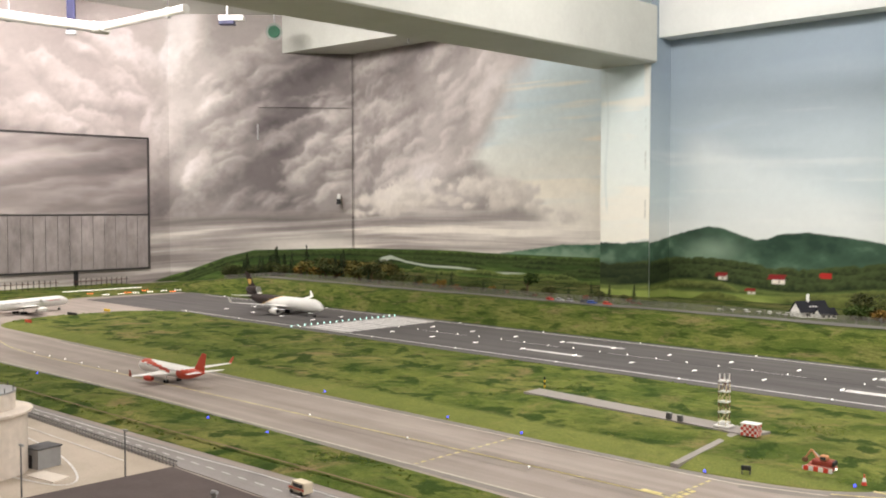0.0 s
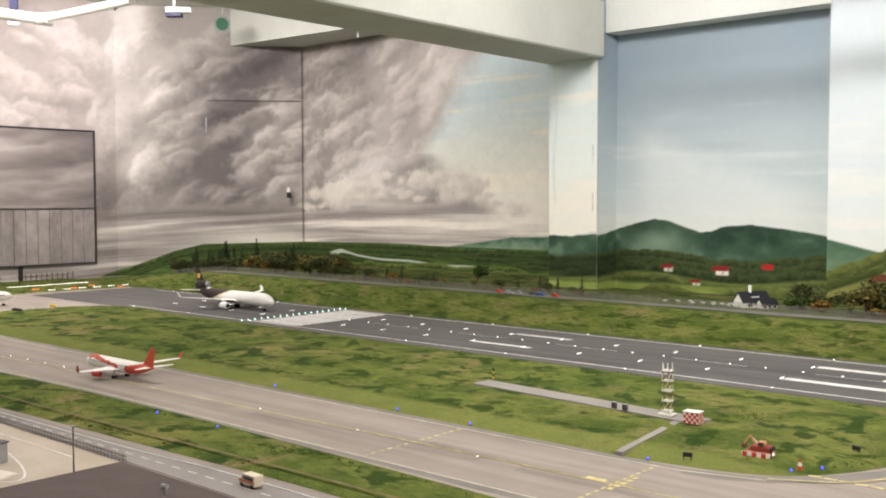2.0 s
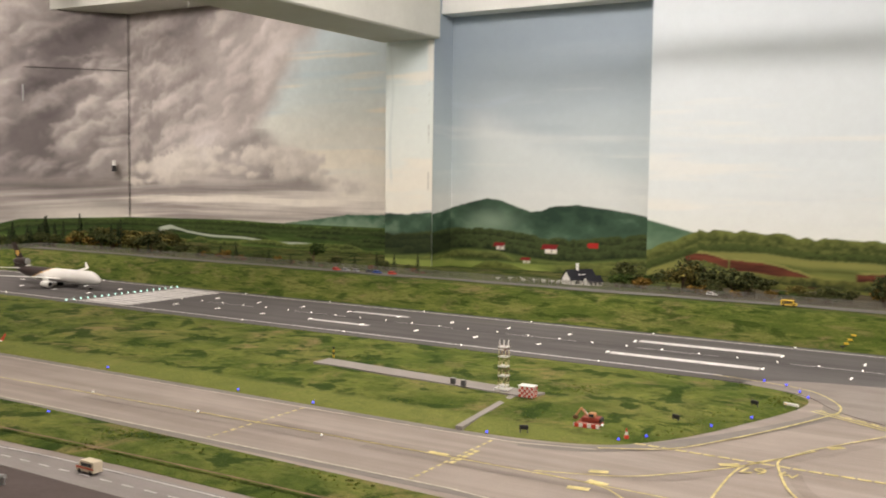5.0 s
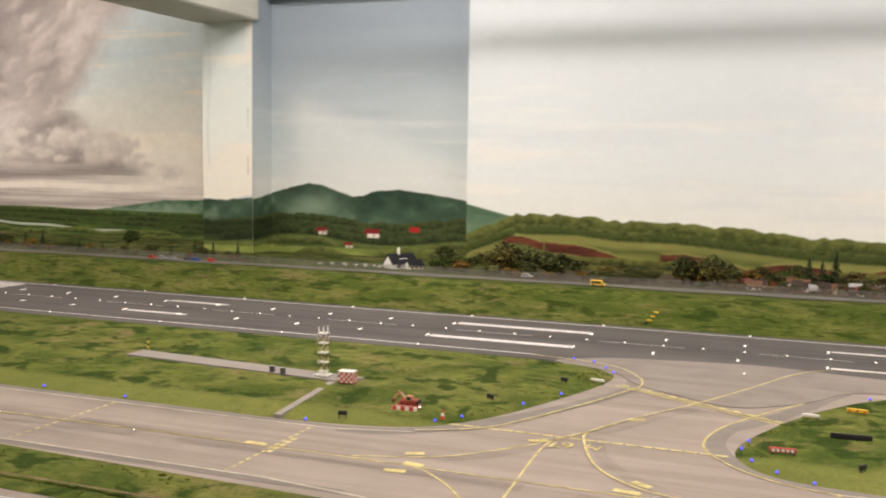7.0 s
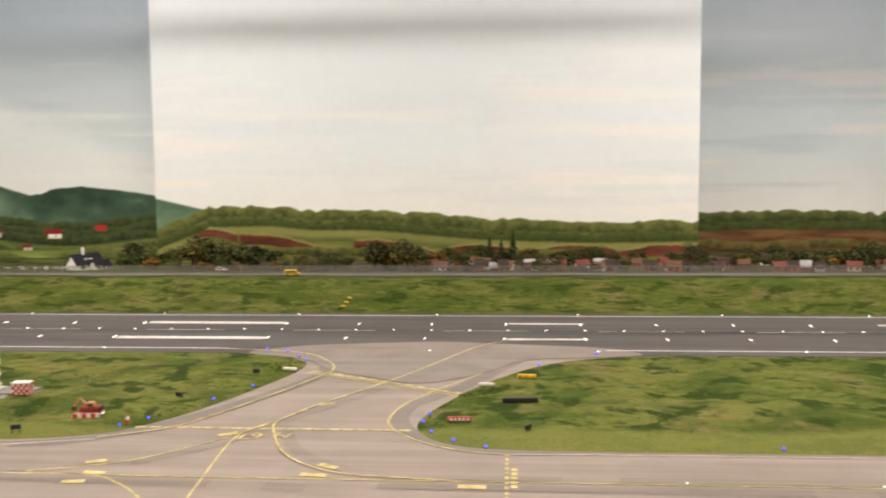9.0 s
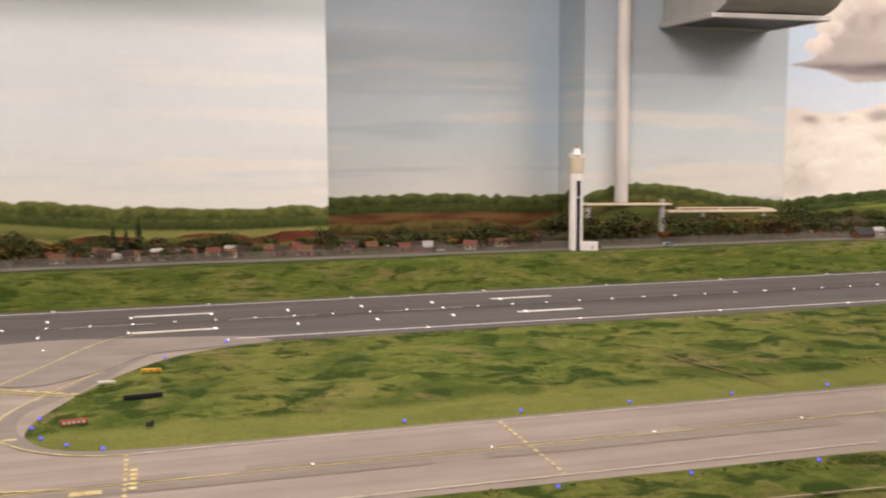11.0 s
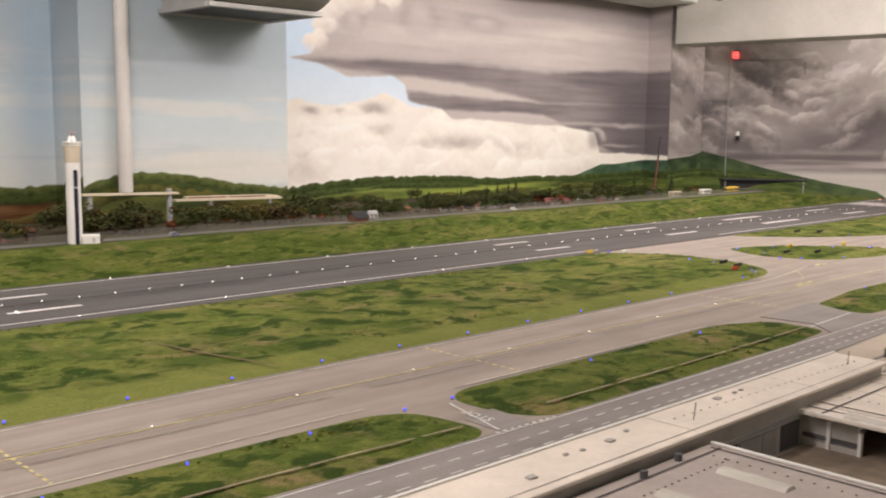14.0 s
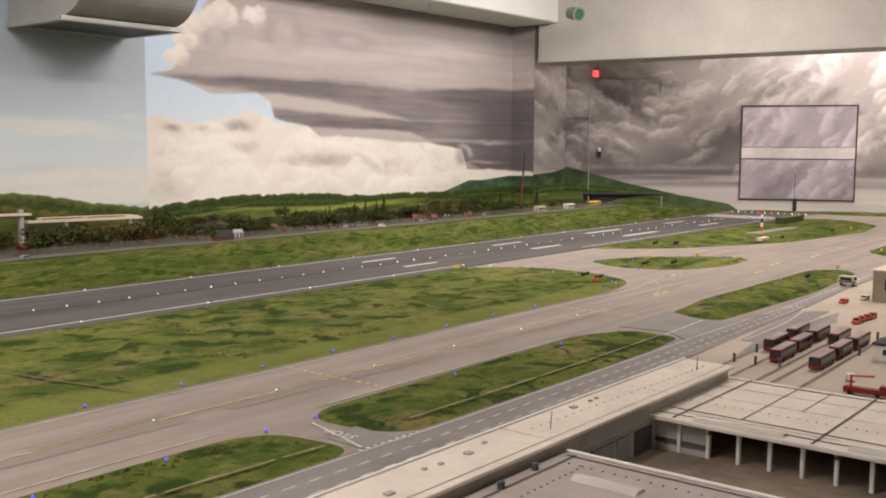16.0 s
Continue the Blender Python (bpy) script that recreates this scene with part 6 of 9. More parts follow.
def airliner(name, label, at, L, R, axis, span, livery, paint, wing_paint, fin_paint, engine_paint, three=False, winglet=None, window_row=True, text=None):
    """An airliner with its nose towards +x; livery(s, z) picks the fuselage paint at s along (0 nose, 1 tail)."""
    ob = thing(name, label, "aeroplane", at=at)
    N, M = 84, 28
    bm = bmesh.new()
    rings = []
    for i in range(N + 1):
        s = i / N
        if s < 0.13:
            k = math.sqrt(max(0.0004, 1 - (1 - s / 0.13) ** 2)) ** 1.15
            dz = -0.32 * R * (1 - s / 0.13) ** 2
        elif s > 0.68:
            t = (s - 0.68) / 0.32
            k = 1 - 0.93 * t ** 1.6
            dz = R * 0.62 * t ** 1.5
        else:
            k, dz = 1.0, 0.0
        rings.append([(L / 2 - s * L, R * k * math.cos(2 * math.pi * j / M), axis + dz + R * k * math.sin(2 * math.pi * j / M)) for j in range(M)])
    loft(bm, rings)
    bm.faces.ensure_lookup_table()
    for f in bm.faces:
        c = f.calc_center_median()
        f.material_index = livery((L / 2 - c.x) / L, (c.z - axis) / R)
    part("fuselage", bm, paint, ob, smooth=True)
    bm = bmesh.new()
    sh = 1.012
    for side in (-1, 1):
        for k in range(3):
            s0 = 0.028 + k * 0.002
            a0, a1 = 90 - side * (4 + 22 * k), 90 - side * (22 + 22 * k)
            q = []
            for s, ang in ((s0, a0), (s0, a1), (s0 + 0.014, a1), (s0 + 0.016, a0)):
                t = math.sqrt(max(0.0004, 1 - (1 - s / 0.13) ** 2)) ** 1.15
                q.append(bm.verts.new((L / 2 - s * L, sh * R * t * math.cos(radians(ang)), axis - 0.32 * R * (1 - s / 0.13) ** 2 + sh * R * t * math.sin(radians(ang)) * 0.9)))
            bm.faces.new(q)
    part("windshield", bm, GLASS_DARK, ob)
    if window_row:
        for side in (-1, 1):
            bm = bmesh.new()
            for k in range(int(0.62 * L / 0.012)):
                x = L / 2 - 0.13 * L - k * 0.012
                box(bm, x - 0.002, x + 0.002, side * R * 0.975 - 0.001, side * R * 0.975 + 0.001, axis + R * 0.2, axis + R * 0.36)
            part("window_band", bm, DARKGREY, ob)
    if text:
        for side in (-1, 1):
            bm = bmesh.new()
            for k in range(text[0]):
                x = L / 2 - text[1] * L - k * R * 0.62
                box(bm, x - R * 0.24, x + R * 0.24, side * R * 0.955 - 0.0008, side * R * 0.955 + 0.0012, axis + R * 0.02, axis + R * 0.36)
            part("lettering_bar", bm, text[2], ob)
    h = span / 2
    z0, z1 = axis - 0.45 * R, axis - 0.45 * R + 0.05 * span
    for side in (-1, 1):
        bm = bmesh.new()
        root, kink = L * 0.14, L * 0.14 - h * 0.24
        foil(bm, root, L * 0.21, kink, L * 0.125, (side * R * 0.6, z0), (side * h * 0.38, z0 + (z1 - z0) * 0.35), R * 0.42, R * 0.2)
        foil(bm, kink, L * 0.125, L * 0.14 - h * 0.63, L * 0.045, (side * h * 0.38, z0 + (z1 - z0) * 0.35), (side * h, z1), R * 0.2, R * 0.08)
        wing = part("wing", bm, wing_paint, ob)
        if winglet:
            bm = bmesh.new()
            foil(bm, L * 0.14 - h * 0.63, L * 0.045, L * 0.14 - h * 0.63 - L * 0.04, L * 0.02, (side * h, z1), (side * (h + 0.008), z1 + L * (0.04 if three else 0.055)), R * 0.06, R * 0.04, True)
            part("winglet", bm, winglet, wing)
        bm = bmesh.new()
        foil(bm, -L * 0.385, L * 0.085, -L * 0.385 - span * 0.11, L * 0.035, (side * R * 0.2, axis + R * 0.55), (side * span * 0.185, axis + R * 0.75), R * 0.2, R * 0.08)
        part("tailplane", bm, wing_paint, ob)
        ex, ey, ez, er, el = L * 0.14 - h * 0.16, side * h * 0.36, axis - R * 1.05, R * 0.5, L * 0.1
        bm = bmesh.new()
        ringset = []
        for t, k in ((0, 0.8), (0.04, 0.98), (0.3, 1.0), (0.7, 0.9), (1.0, 0.62)):
            ringset.append([(ex + el * 0.5 - t * el, ey + er * k * math.cos(2 * math.pi * j / 14), ez + er * k * math.sin(2 * math.pi * j / 14)) for j in range(14)])
        loft(bm, ringset)
        eng = part("engine", bm, engine_paint, ob, smooth=True)
        bm = bmesh.new()
        rod(bm, (ex + el * 0.5 + 0.0004, ey, ez), (ex + el * 0.5 - 0.002, ey, ez), er * 0.72, seg=14)
        part("intake", bm, BLACK, eng)
        bm = bmesh.new()
        box(bm, ex - el * 0.4, ex + el * 0.3, ey - 0.0015, ey + 0.0015, ez + er * 0.6, z0 + (z1 - z0) * 0.35)
        part("pylon", bm, wing_paint, ob)
        bm = bmesh.new()
        gx, gy = -L * 0.015, side * R * 1.1
        rod(bm, (gx, gy, R * 0.25), (gx, gy * 0.9, axis - R * 0.5), 0.0022, seg=6)
        leg = part("gear_leg", bm, METAL, ob)
        for dx in ((-0.012, 0.012) if R > 0.03 else (0,)):
            for dy in (-0.005, 0.005):
                bm = bmesh.new()
                rod(bm, (gx + dx, gy + dy - 0.003, R * 0.25), (gx + dx, gy + dy + 0.003, R * 0.25), R * 0.25, seg=12)
                part("wheel", bm, RUBBER, leg)
    bm = bmesh.new()
    gx = L * 0.4
    rod(bm, (gx, 0, R * 0.18), (gx, 0, axis - R * 0.6), 0.002, seg=6)
    leg = part("gear_leg", bm, METAL, ob)
    for dy in (-0.004, 0.004):
        bm = bmesh.new()
        rod(bm, (gx, dy - 0.0025, R * 0.18), (gx, dy + 0.0025, R * 0.18), R * 0.18, seg=12)
        part("wheel", bm, RUBBER, leg)
    top = axis + (R * 4.4 if three else R * 3.45)
    if three:
        bm = bmesh.new()
        ringset = []
        zc, er, x0, x1 = axis + R * 1.62, R * 0.56, -L * 0.325, -L * 0.475
        for t, k in ((0, 0.85), (0.05, 1.0), (0.4, 1.0), (0.8, 0.85), (1.0, 0.6)):
            ringset.append([(x0 + (x1 - x0) * t, er * k * math.cos(2 * math.pi * j / 14), zc + er * k * math.sin(2 * math.pi * j / 14)) for j in range(14)])
        loft(bm, ringset)
        eng = part("tail_engine", bm, fin_paint, ob, smooth=True)
        for name_, x, col, r in (("intake_ring", x0 + 0.001, METAL, er * 0.9), ("exhaust_cone", x1 - 0.004, METAL, er * 0.5)):
            bm = bmesh.new()
            rod(bm, (x, 0, zc), (x + 0.005, 0, zc), r, r * 0.92, 14)
            part(name_, bm, col, eng)
        bm = bmesh.new()
        foil(bm, -L * 0.33, L * 0.15, -L * 0.38, L * 0.12, (0, axis + R * 0.5), (0, zc), R * 0.25, R * 0.2, True)
        part("engine_fairing", bm, fin_paint, ob)
        f0, c0, zf = -L * 0.36, L * 0.1, zc + er * 0.6
    else:
        f0, c0, zf = -L * 0.335, L * 0.155, axis + R * 0.7
    bm = bmesh.new()
    foil(bm, f0, c0, f0 - (top - zf) * 0.85, c0 * (0.5 if three else 0.38), (0, zf), (0, top), R * 0.2, R * 0.1, True)
    fin = part("fin", bm, fin_paint, ob)
    return ob, fin, (f0, c0, zf, top)


def freight_paint(s, z):
    edge = 0.49 + 0.15 * (1.0 - z)
    return 1 if s > edge + 0.012 else (2 if s > edge - 0.006 else 0)


MD_L, MD_R = 0.8, 0.04
cargo, fin, (f0, c0, zf, top) = airliner("cargo_aeroplane", "white three-engined cargo aeroplane with a dark brown tail on the runway", pose(-4.74 - MD_L / 2, 3.76, 0.002), MD_L, MD_R, 0.069, 0.62, freight_paint, [WHITE, BROWN, GOLD], WHITE, BROWN, WHITE, True, WHITE, False)
for side in (-1, 1):
    bm = bmesh.new()
    cx, cz, w = f0 - 0.062, zf + 0.034, 0.016
    pts = [(cx - w, cz + w), (cx + w * 0.9, cz + w), (cx + w, cz - w * 0.3), (cx, cz - w * 1.2), (cx - w, cz - w * 0.3)]
    loft(bm, [[(x, side * (MD_R * 0.085 + d), z) for x, z in pts] for d in (0, 0.0015)])
    part("emblem", bm, GOLD, fin, "gold shield emblem")


def orange_paint(s, z):
    """White with an orange sash from the nose's top down to the belly, and an orange tail."""
    if s < 0.02:
        return 0
    if s < 0.14 and z > 0.62 - s * 1.2:
        return 1
    if s < 0.56 and abs(z - (1.02 - (s - 0.06) * 2.0)) < 0.24:
        return 1
    if s > 0.66 and z < 0.3 + (s - 0.66) * 3.6:
        return 1
    return 0


airliner("passenger_aeroplane", "small white and orange-red passenger aeroplane on the taxiway", pose(-3.46, 2.0, 0.002, 0, 0, 180), 0.47, 0.0248, 0.046, 0.42, orange_paint, [WHITE, ORANGE], WHITE, ORANGE, RED, False, ORANGE)
airliner("passenger_aeroplane", "long white passenger aeroplane with red lettering bars turning onto the runway", pose(-6.28, 2.6, 0.002, 0, 0, 107), 0.73, 0.0325, 0.06, 0.69, lambda s, z: 0, [WHITE], WHITE, RED, WHITE, False, WHITE, True, (5, 0.14, RED))

# ------------------------------------------------------------ perimeter road, fence and planting on the bank
def land(x, y):
    return bank_height(x, y) * min(1.0, max(0.02, (x + 8.0) / 1.7)) * min(1.0, max(0.02, (10.6 - x) / 2.2))


bm = bmesh.new()
rows = [[bm.verts.new((x, y, land(x, y) + 0.0035)) for y in (CREST + 0.052 + 0.02 * math.sin(7.3 * x) * math.sin(2.9 * x + 1), CREST + 0.09, CREST + 0.12, CREST + 0.155)] for x in np.arange(-7.3, 9.3, 0.06)]
for a, b in zip(rows, rows[1:]):
    for k in range(3):
        bm.faces.new((a[k], b[k], b[k + 1], a[k + 1]))
tagged(mesh_ob("perimeter_road", bm, PERIM), "narrow grey perimeter road along the embankment", "road", kind="structure")

WIRE = surface("galvanised_wire", (0.21, 0.2, 0.18), 0.7, 0.1, vary=0.2)
fence = thing("wire_fence", "fine grey mesh fence behind the perimeter road", "fence")
FY = CREST + 0.19
xs = np.arange(-7.0, 8.6, 0.055)
bm = bmesh.new()
rod(bm, (0, 0, -0.005), (0, 0, 0.034), 0.0013, seg=5)
post = part("post", bm, WIRE, fence)
post.matrix_basis = pose(float(xs[0]), FY, land(xs[0], FY))
for x in xs[1:]:
    share("post", post, fence, pose(float(x), FY, land(x, FY)))
bm = bmesh.new()
for h in np.arange(0.003, 0.034, 0.0044):
    for a, b in zip(xs[::4], xs[4::4]):
        za, zb = land(a, FY) + h, land(b, FY) + h
        q = [bm.verts.new(p) for p in ((a, FY, za), (b, FY, zb), (b, FY, zb + 0.0013), (a, FY, za + 0.0013))]
        bm.faces.new(q)
for x in np.arange(-7.0, 8.6, 0.01):
    z = land(x, FY)
    bm.faces.new([bm.verts.new(p) for p in ((x, FY, z), (x + 0.0014, FY, z), (x + 0.0012, FY, z + 0.033), (x, FY, z + 0.033))])
mesh = part("wire_mesh", bm, WIRE, fence)
mesh["kind"] = "stuff"


def leaf_material(name, dark, light):
    m, nt, b = nodes_of(name)
    g = nt.nodes.new("ShaderNodeNewGeometry")
    oi = nt.nodes.new("ShaderNodeObjectInfo")
    c = ramp(nt, g.outputs["Random Per Island"], ((0.0, dark), (1.0, light)))
    c = mix(nt, 0.5, c, ramp(nt, oi.outputs["Random"], ((0.0, (0.6, 0.65, 0.6)), (1.0, (1.2, 1.1, 1.0)))), "MULTIPLY")
    nt.links.new(c, b.inputs["Base Color"])
    b.inputs["Roughness"].default_value = 0.85
    b.inputs["Specular IOR Level"].default_value = 0.15
    MATS[name] = m
    return m


LEAF = leaf_material("dark_olive_leaves", (0.018, 0.027, 0.009), (0.1, 0.108, 0.036))
LEAF_BROWN = leaf_material("brown_leaves", (0.022, 0.018, 0.008), (0.12, 0.085, 0.035))
LEAF_OLIVE = leaf_material("olive_leaves", (0.04, 0.042, 0.01), (0.2, 0.165, 0.045))
LEAF_OCHRE = leaf_material("ochre_leaves", (0.08, 0.055, 0.012), (0.28, 0.17, 0.04))
LEAF_GREEN = leaf_material("green_leaves", (0.025, 0.05, 0.012), (0.1, 0.14, 0.035))
LEAF_RUST = leaf_material("rust_leaves", (0.09, 0.03, 0.012), (0.26, 0.095, 0.038))
NEEDLE = leaf_material("dark_needles", (0.01, 0.02, 0.008), (0.04, 0.06, 0.02))
BARK = surface("brown_bark", (0.12, 0.08, 0.05), 0.9, vary=0.3)


def leaf_cloud(bm, rng, n, centre, radii, size):
    """n leaf flakes over and inside a lumpy ellipsoid."""
    lumps = [(rng.gauss(0, 0.45), rng.gauss(0, 0.45), rng.uniform(-0.2, 0.6), rng.uniform(0.45, 0.75)) for _ in range(7)]
    for _ in range(n):
        lx, ly, lz, lr = rng.choice(lumps)
        d = Vector((rng.gauss(0, 1), rng.gauss(0, 1), rng.gauss(0, 1))).normalized() * lr * rng.uniform(0.65, 1.0)
        p = Vector((centre[0] + (lx + d.x) * radii[0] * 0.75, centre[1] + (ly + d.y) * radii[1] * 0.75, centre[2] + (lz + d.z) * radii[2] * 0.7))
        if p.z < 0.0:
            continue
        e = Euler((rng.uniform(-1.0, 1.0), rng.uniform(-1.0, 1.0), rng.uniform(0, 6.28))).to_matrix()
        s = size * rng.uniform(0.6, 1.4)
        bm.faces.new([bm.verts.new(p + e @ Vector(q)) for q in ((-s, -s * 0.5, 0), (s * 0.3, -s * 0.8, s * 0.2), (s, s * 0.3, 0), (-s * 0.2, s * 0.8, -s * 0.2))])


def bush_kind(label, material, seed, h, w, n=420, size=0.0062):
    rng = random.Random(seed)
    ob = thing("bush", label, "bush", "bushes behind the fence")
    bm = bmesh.new()
    leaf_cloud(bm, rng, n, (0, 0, h * 0.45), (w / 2, w / 2, h * 0.5), size)
    part("foliage", bm, material, ob)
    bm = bmesh.new()
    for k in range(4):
        rod(bm, (0, 0, -0.01), (rng.uniform(-w, w) * 0.22, rng.uniform(-w, w) * 0.22, h * 0.6), 0.003, 0.001, 5)
    part("stem", bm, BARK, ob)
    return ob


def broad_tree(label, material, seed, h, w, n=600):
    rng = random.Random(seed)
    ob = thing("tree", label, "tree", "model trees")
    bm = bmesh.new()
    rod(bm, (0, 0, -0.01), (0, 0, h * 0.5), 0.006, 0.003, 6)
    for k in range(5):
        a = k * 1.26
        rod(bm, (0, 0, h * (0.25 + 0.05 * k)), (math.cos(a) * w * 0.3, math.sin(a) * w * 0.3, h * (0.5 + 0.05 * k)), 0.0025, 0.001, 5)
    part("trunk", bm, BARK, ob)
    bm = bmesh.new()
    leaf_cloud(bm, rng, n, (0, 0, h * 0.6), (w / 2, w / 2, h * 0.45), 0.0065)
    part("crown", bm, material, ob)
    return ob


def conifer(label, material, seed, h, w):
    rng = random.Random(seed)
    ob = thing("conifer", label, "tree", "model conifers")
    bm = bmesh.new()
    rod(bm, (0, 0, -0.01), (0, 0, h * 0.95), 0.004, 0.001, 6)
    part("trunk", bm, BARK, ob)
    bm = bmesh.new()
    for k in range(420):
        t = rng.random() ** 0.8
        r = w / 2 * (1 - t) * rng.uniform(0.5, 1.0) * (0.75 + 0.25 * math.sin(t * 34))
        a = rng.uniform(0, 6.28)
        p = Vector((math.cos(a) * r, math.sin(a) * r, h * (0.12 + 0.88 * t)))
        s = 0.007 * rng.uniform(0.7, 1.4) * (1.15 - t * 0.6)
        o = Vector((math.cos(a), math.sin(a), -0.5)) * s
        q = Vector((-math.sin(a), math.cos(a), 0)) * s * 0.6
        bm.faces.new([bm.verts.new(p - o), bm.verts.new(p + q), bm.verts.new(p + o), bm.verts.new(p - q)])
    part("needles", bm, material, ob)
    return ob


BUSHES = {"dark": [bush_kind("dark olive bush behind the fence", LEAF, 1 + k, 0.12 + 0.015 * k, 0.17 + 0.02 * k, 620) for k in range(4)],
          "olive": [bush_kind("yellowish olive bush behind the fence", LEAF_OLIVE, 61 + k, 0.12 + 0.02 * k, 0.13 + 0.02 * k, 560) for k in range(2)],
          "brown": [bush_kind("dark brownish autumn bush behind the fence", LEAF_BROWN, 71 + k, 0.13 + 0.02 * k, 0.15 + 0.02 * k, 560) for k in range(2)],
          "ochre": [bush_kind("ochre autumn bush behind the fence", LEAF_OCHRE, 11 + k, 0.09 + 0.02 * k, 0.11 + 0.02 * k) for k in range(2)],
          "green": [bush_kind("low green bush behind the fence", LEAF_GREEN, 21 + k, 0.07 + 0.015 * k, 0.11 + 0.03 * k) for k in range(3)],
          "rust": [bush_kind("rust-red bush among the allotments", LEAF_RUST, 31, 0.06, 0.1)],
          "fir": [conifer("dark green model conifer", NEEDLE, 41 + k, 0.14 + 0.025 * k, 0.1) for k in range(3)],
          "tree": [broad_tree("round dark green model tree", LEAF_GREEN, 51 + k, 0.14 + 0.02 * k, 0.13) for k in range(2)]}
PLACED = []


def plant(kind, x, y, scale=1.0):
    PLACED.append((kind, x, y, scale))


def plant_all(most):
    """The nearest bushes as things of their own; the rest joined into one undergrowth."""
    used, count = set(), 0
    verts, faces, slots, mats = [], [], [], []
    for kind, x, y, scale in sorted(PLACED, key=lambda p: p[2]):
        rng = random.Random(int(x * 971) * 31 + int(y * 1013))
        src = rng.choice(BUSHES[kind])
        m = pose(x, y, land(x, y) - 0.004, 0, 0, rng.uniform(0, 360)) @ Matrix.Diagonal((scale, scale, scale * rng.uniform(0.85, 1.1), 1))
        bush = kind not in ("fir", "tree")
        if src.name not in used:
            used.add(src.name)
            src.matrix_basis = m
        elif not bush or count < most:
            copy_thing(src, Matrix.Identity(4)).matrix_basis = m
        else:
            me = src.children[0].data
            if me.materials[0] not in mats:
                mats.append(me.materials[0])
            start = len(verts)
            verts += [m @ v.co for v in me.vertices]
            faces += [[start + i for i in p.vertices] for p in me.polygons]
            slots += [mats.index(me.materials[0])] * len(me.polygons)
        count += bush
    for src in [b for lst in BUSHES.values() for b in lst if b.name not in used]:
        for ob in (*src.children, src):
            bpy.data.objects.remove(ob)
    me = bpy.data.meshes.new("undergrowth")
    me.from_pydata(verts, [], faces)
    for mat in mats:
        me.materials.append(mat)
    me.polygons.foreach_set("material_index", slots)
    tagged(new("undergrowth", me), "dense mixed dark, ochre and rust undergrowth before the painted wall", "undergrowth", kind="stuff")


rng = random.Random(7)
for n, x0, x1, y0, y1, s0, s1, kinds in (
        (10, -7.3, -6.5, 4.75, 5.1, 1.1, 1.5, ("fir",)), (14, -7.4, -6.5, 4.7, 5.1, 0.8, 1.1, ("dark", "dark", "green")),
        (7, -6.9, -5.9, 4.7, 5.0, 1.0, 1.5, ("fir",)), (26, -6.3, -5.4, 4.7, 5.1, 0.9, 1.35, ("olive", "dark", "olive", "ochre")), (26, -5.5, -4.3, 4.62, 4.85, 0.45, 0.8, ("rust", "ochre", "green", "fir", "dark")),
        (20, -4.45, -3.0, 4.62, 4.78, 0.4, 0.65, ("fir", "green", "dark", "rust")),
        (7, -2.0, -1.88, 4.74, 5.0, 0.8, 1.05, ("dark", "green")), (3, -1.87, -1.8, 4.72, 4.8, 0.7, 0.95, ("ochre",)), (10, -1.76, -1.58, 4.74, 5.0, 0.95, 1.3, ("dark", "dark", "olive")), (8, -1.46, -1.27, 4.74, 4.95, 0.95, 1.25, ("dark", "dark")), (2, -1.22, -1.19, 4.7, 4.75, 0.5, 0.7, ("ochre",)), (8, -1.17, -0.95, 4.74, 4.9, 0.5, 0.75, ("green", "dark", "olive")), (2, -0.88, -0.82, 4.75, 4.85, 0.5, 0.6, ("dark",)),
        (12, -0.78, -0.52, 4.74, 5.0, 0.85, 1.2, ("dark", "olive", "olive", "ochre")), (14, -1.6, -0.3, 4.62, 4.7, 0.35, 0.6, ("dark", "green", "ochre")),
        (18, -0.45, 1.95, 4.62, 4.7, 0.3, 0.5, ("dark", "green", "ochre", "rust")), (40, -0.4, 1.98, 4.82, 5.3, 0.45, 0.75, ("green", "dark", "dark", "rust")), (14, 1.3, 2.0, 4.7, 5.1, 0.6, 0.9, ("dark", "dark", "ochre")),
        (60, 2.2, 3.75, 4.66, 5.2, 0.7, 1.25, ("dark", "dark", "brown", "brown", "olive", "dark", "rust", "brown")), (14, 3.6, 4.4, 4.62, 4.9, 0.5, 0.75, ("dark", "green")), (26, 3.9, 6.0, 5.1, 5.9, 0.6, 0.9, ("green", "dark", "green", "fir")),
        (34, 4.2, 6.4, 4.6, 5.1, 0.4, 0.7, ("green", "dark", "rust", "fir")), (30, 6.2, 8.6, 4.62, 5.6, 0.5, 0.8, ("green", "green", "rust", "dark")), (44, 3.8, 7.4, 4.62, 5.0, 0.45, 0.8, ("dark", "dark", "rust", "fir", "green")), (64, 3.9, 7.2, 4.68, 5.2, 0.6, 1.0, ("dark", "green", "rust", "dark", "fir")), (22, -0.4, 1.95, 4.78, 5.2, 0.45, 0.7, ("dark", "rust", "ochre", "green")),
        (18, -1.1, 2.0, 4.62, 4.7, 0.3, 0.5, ("dark", "olive", "brown", "dark", "green")), (44, -0.5, 2.0, 4.95, 5.33, 0.5, 0.8, ("brown", "dark", "olive", "green")), (12, 0.9, 1.95, 4.7, 4.9, 0.6, 0.9, ("brown", "olive", "dark"))):
    for k in range(n):
        plant(rng.choice(kinds), rng.uniform(x0, x1), rng.uniform(y0, y1), rng.uniform(s0, s1))
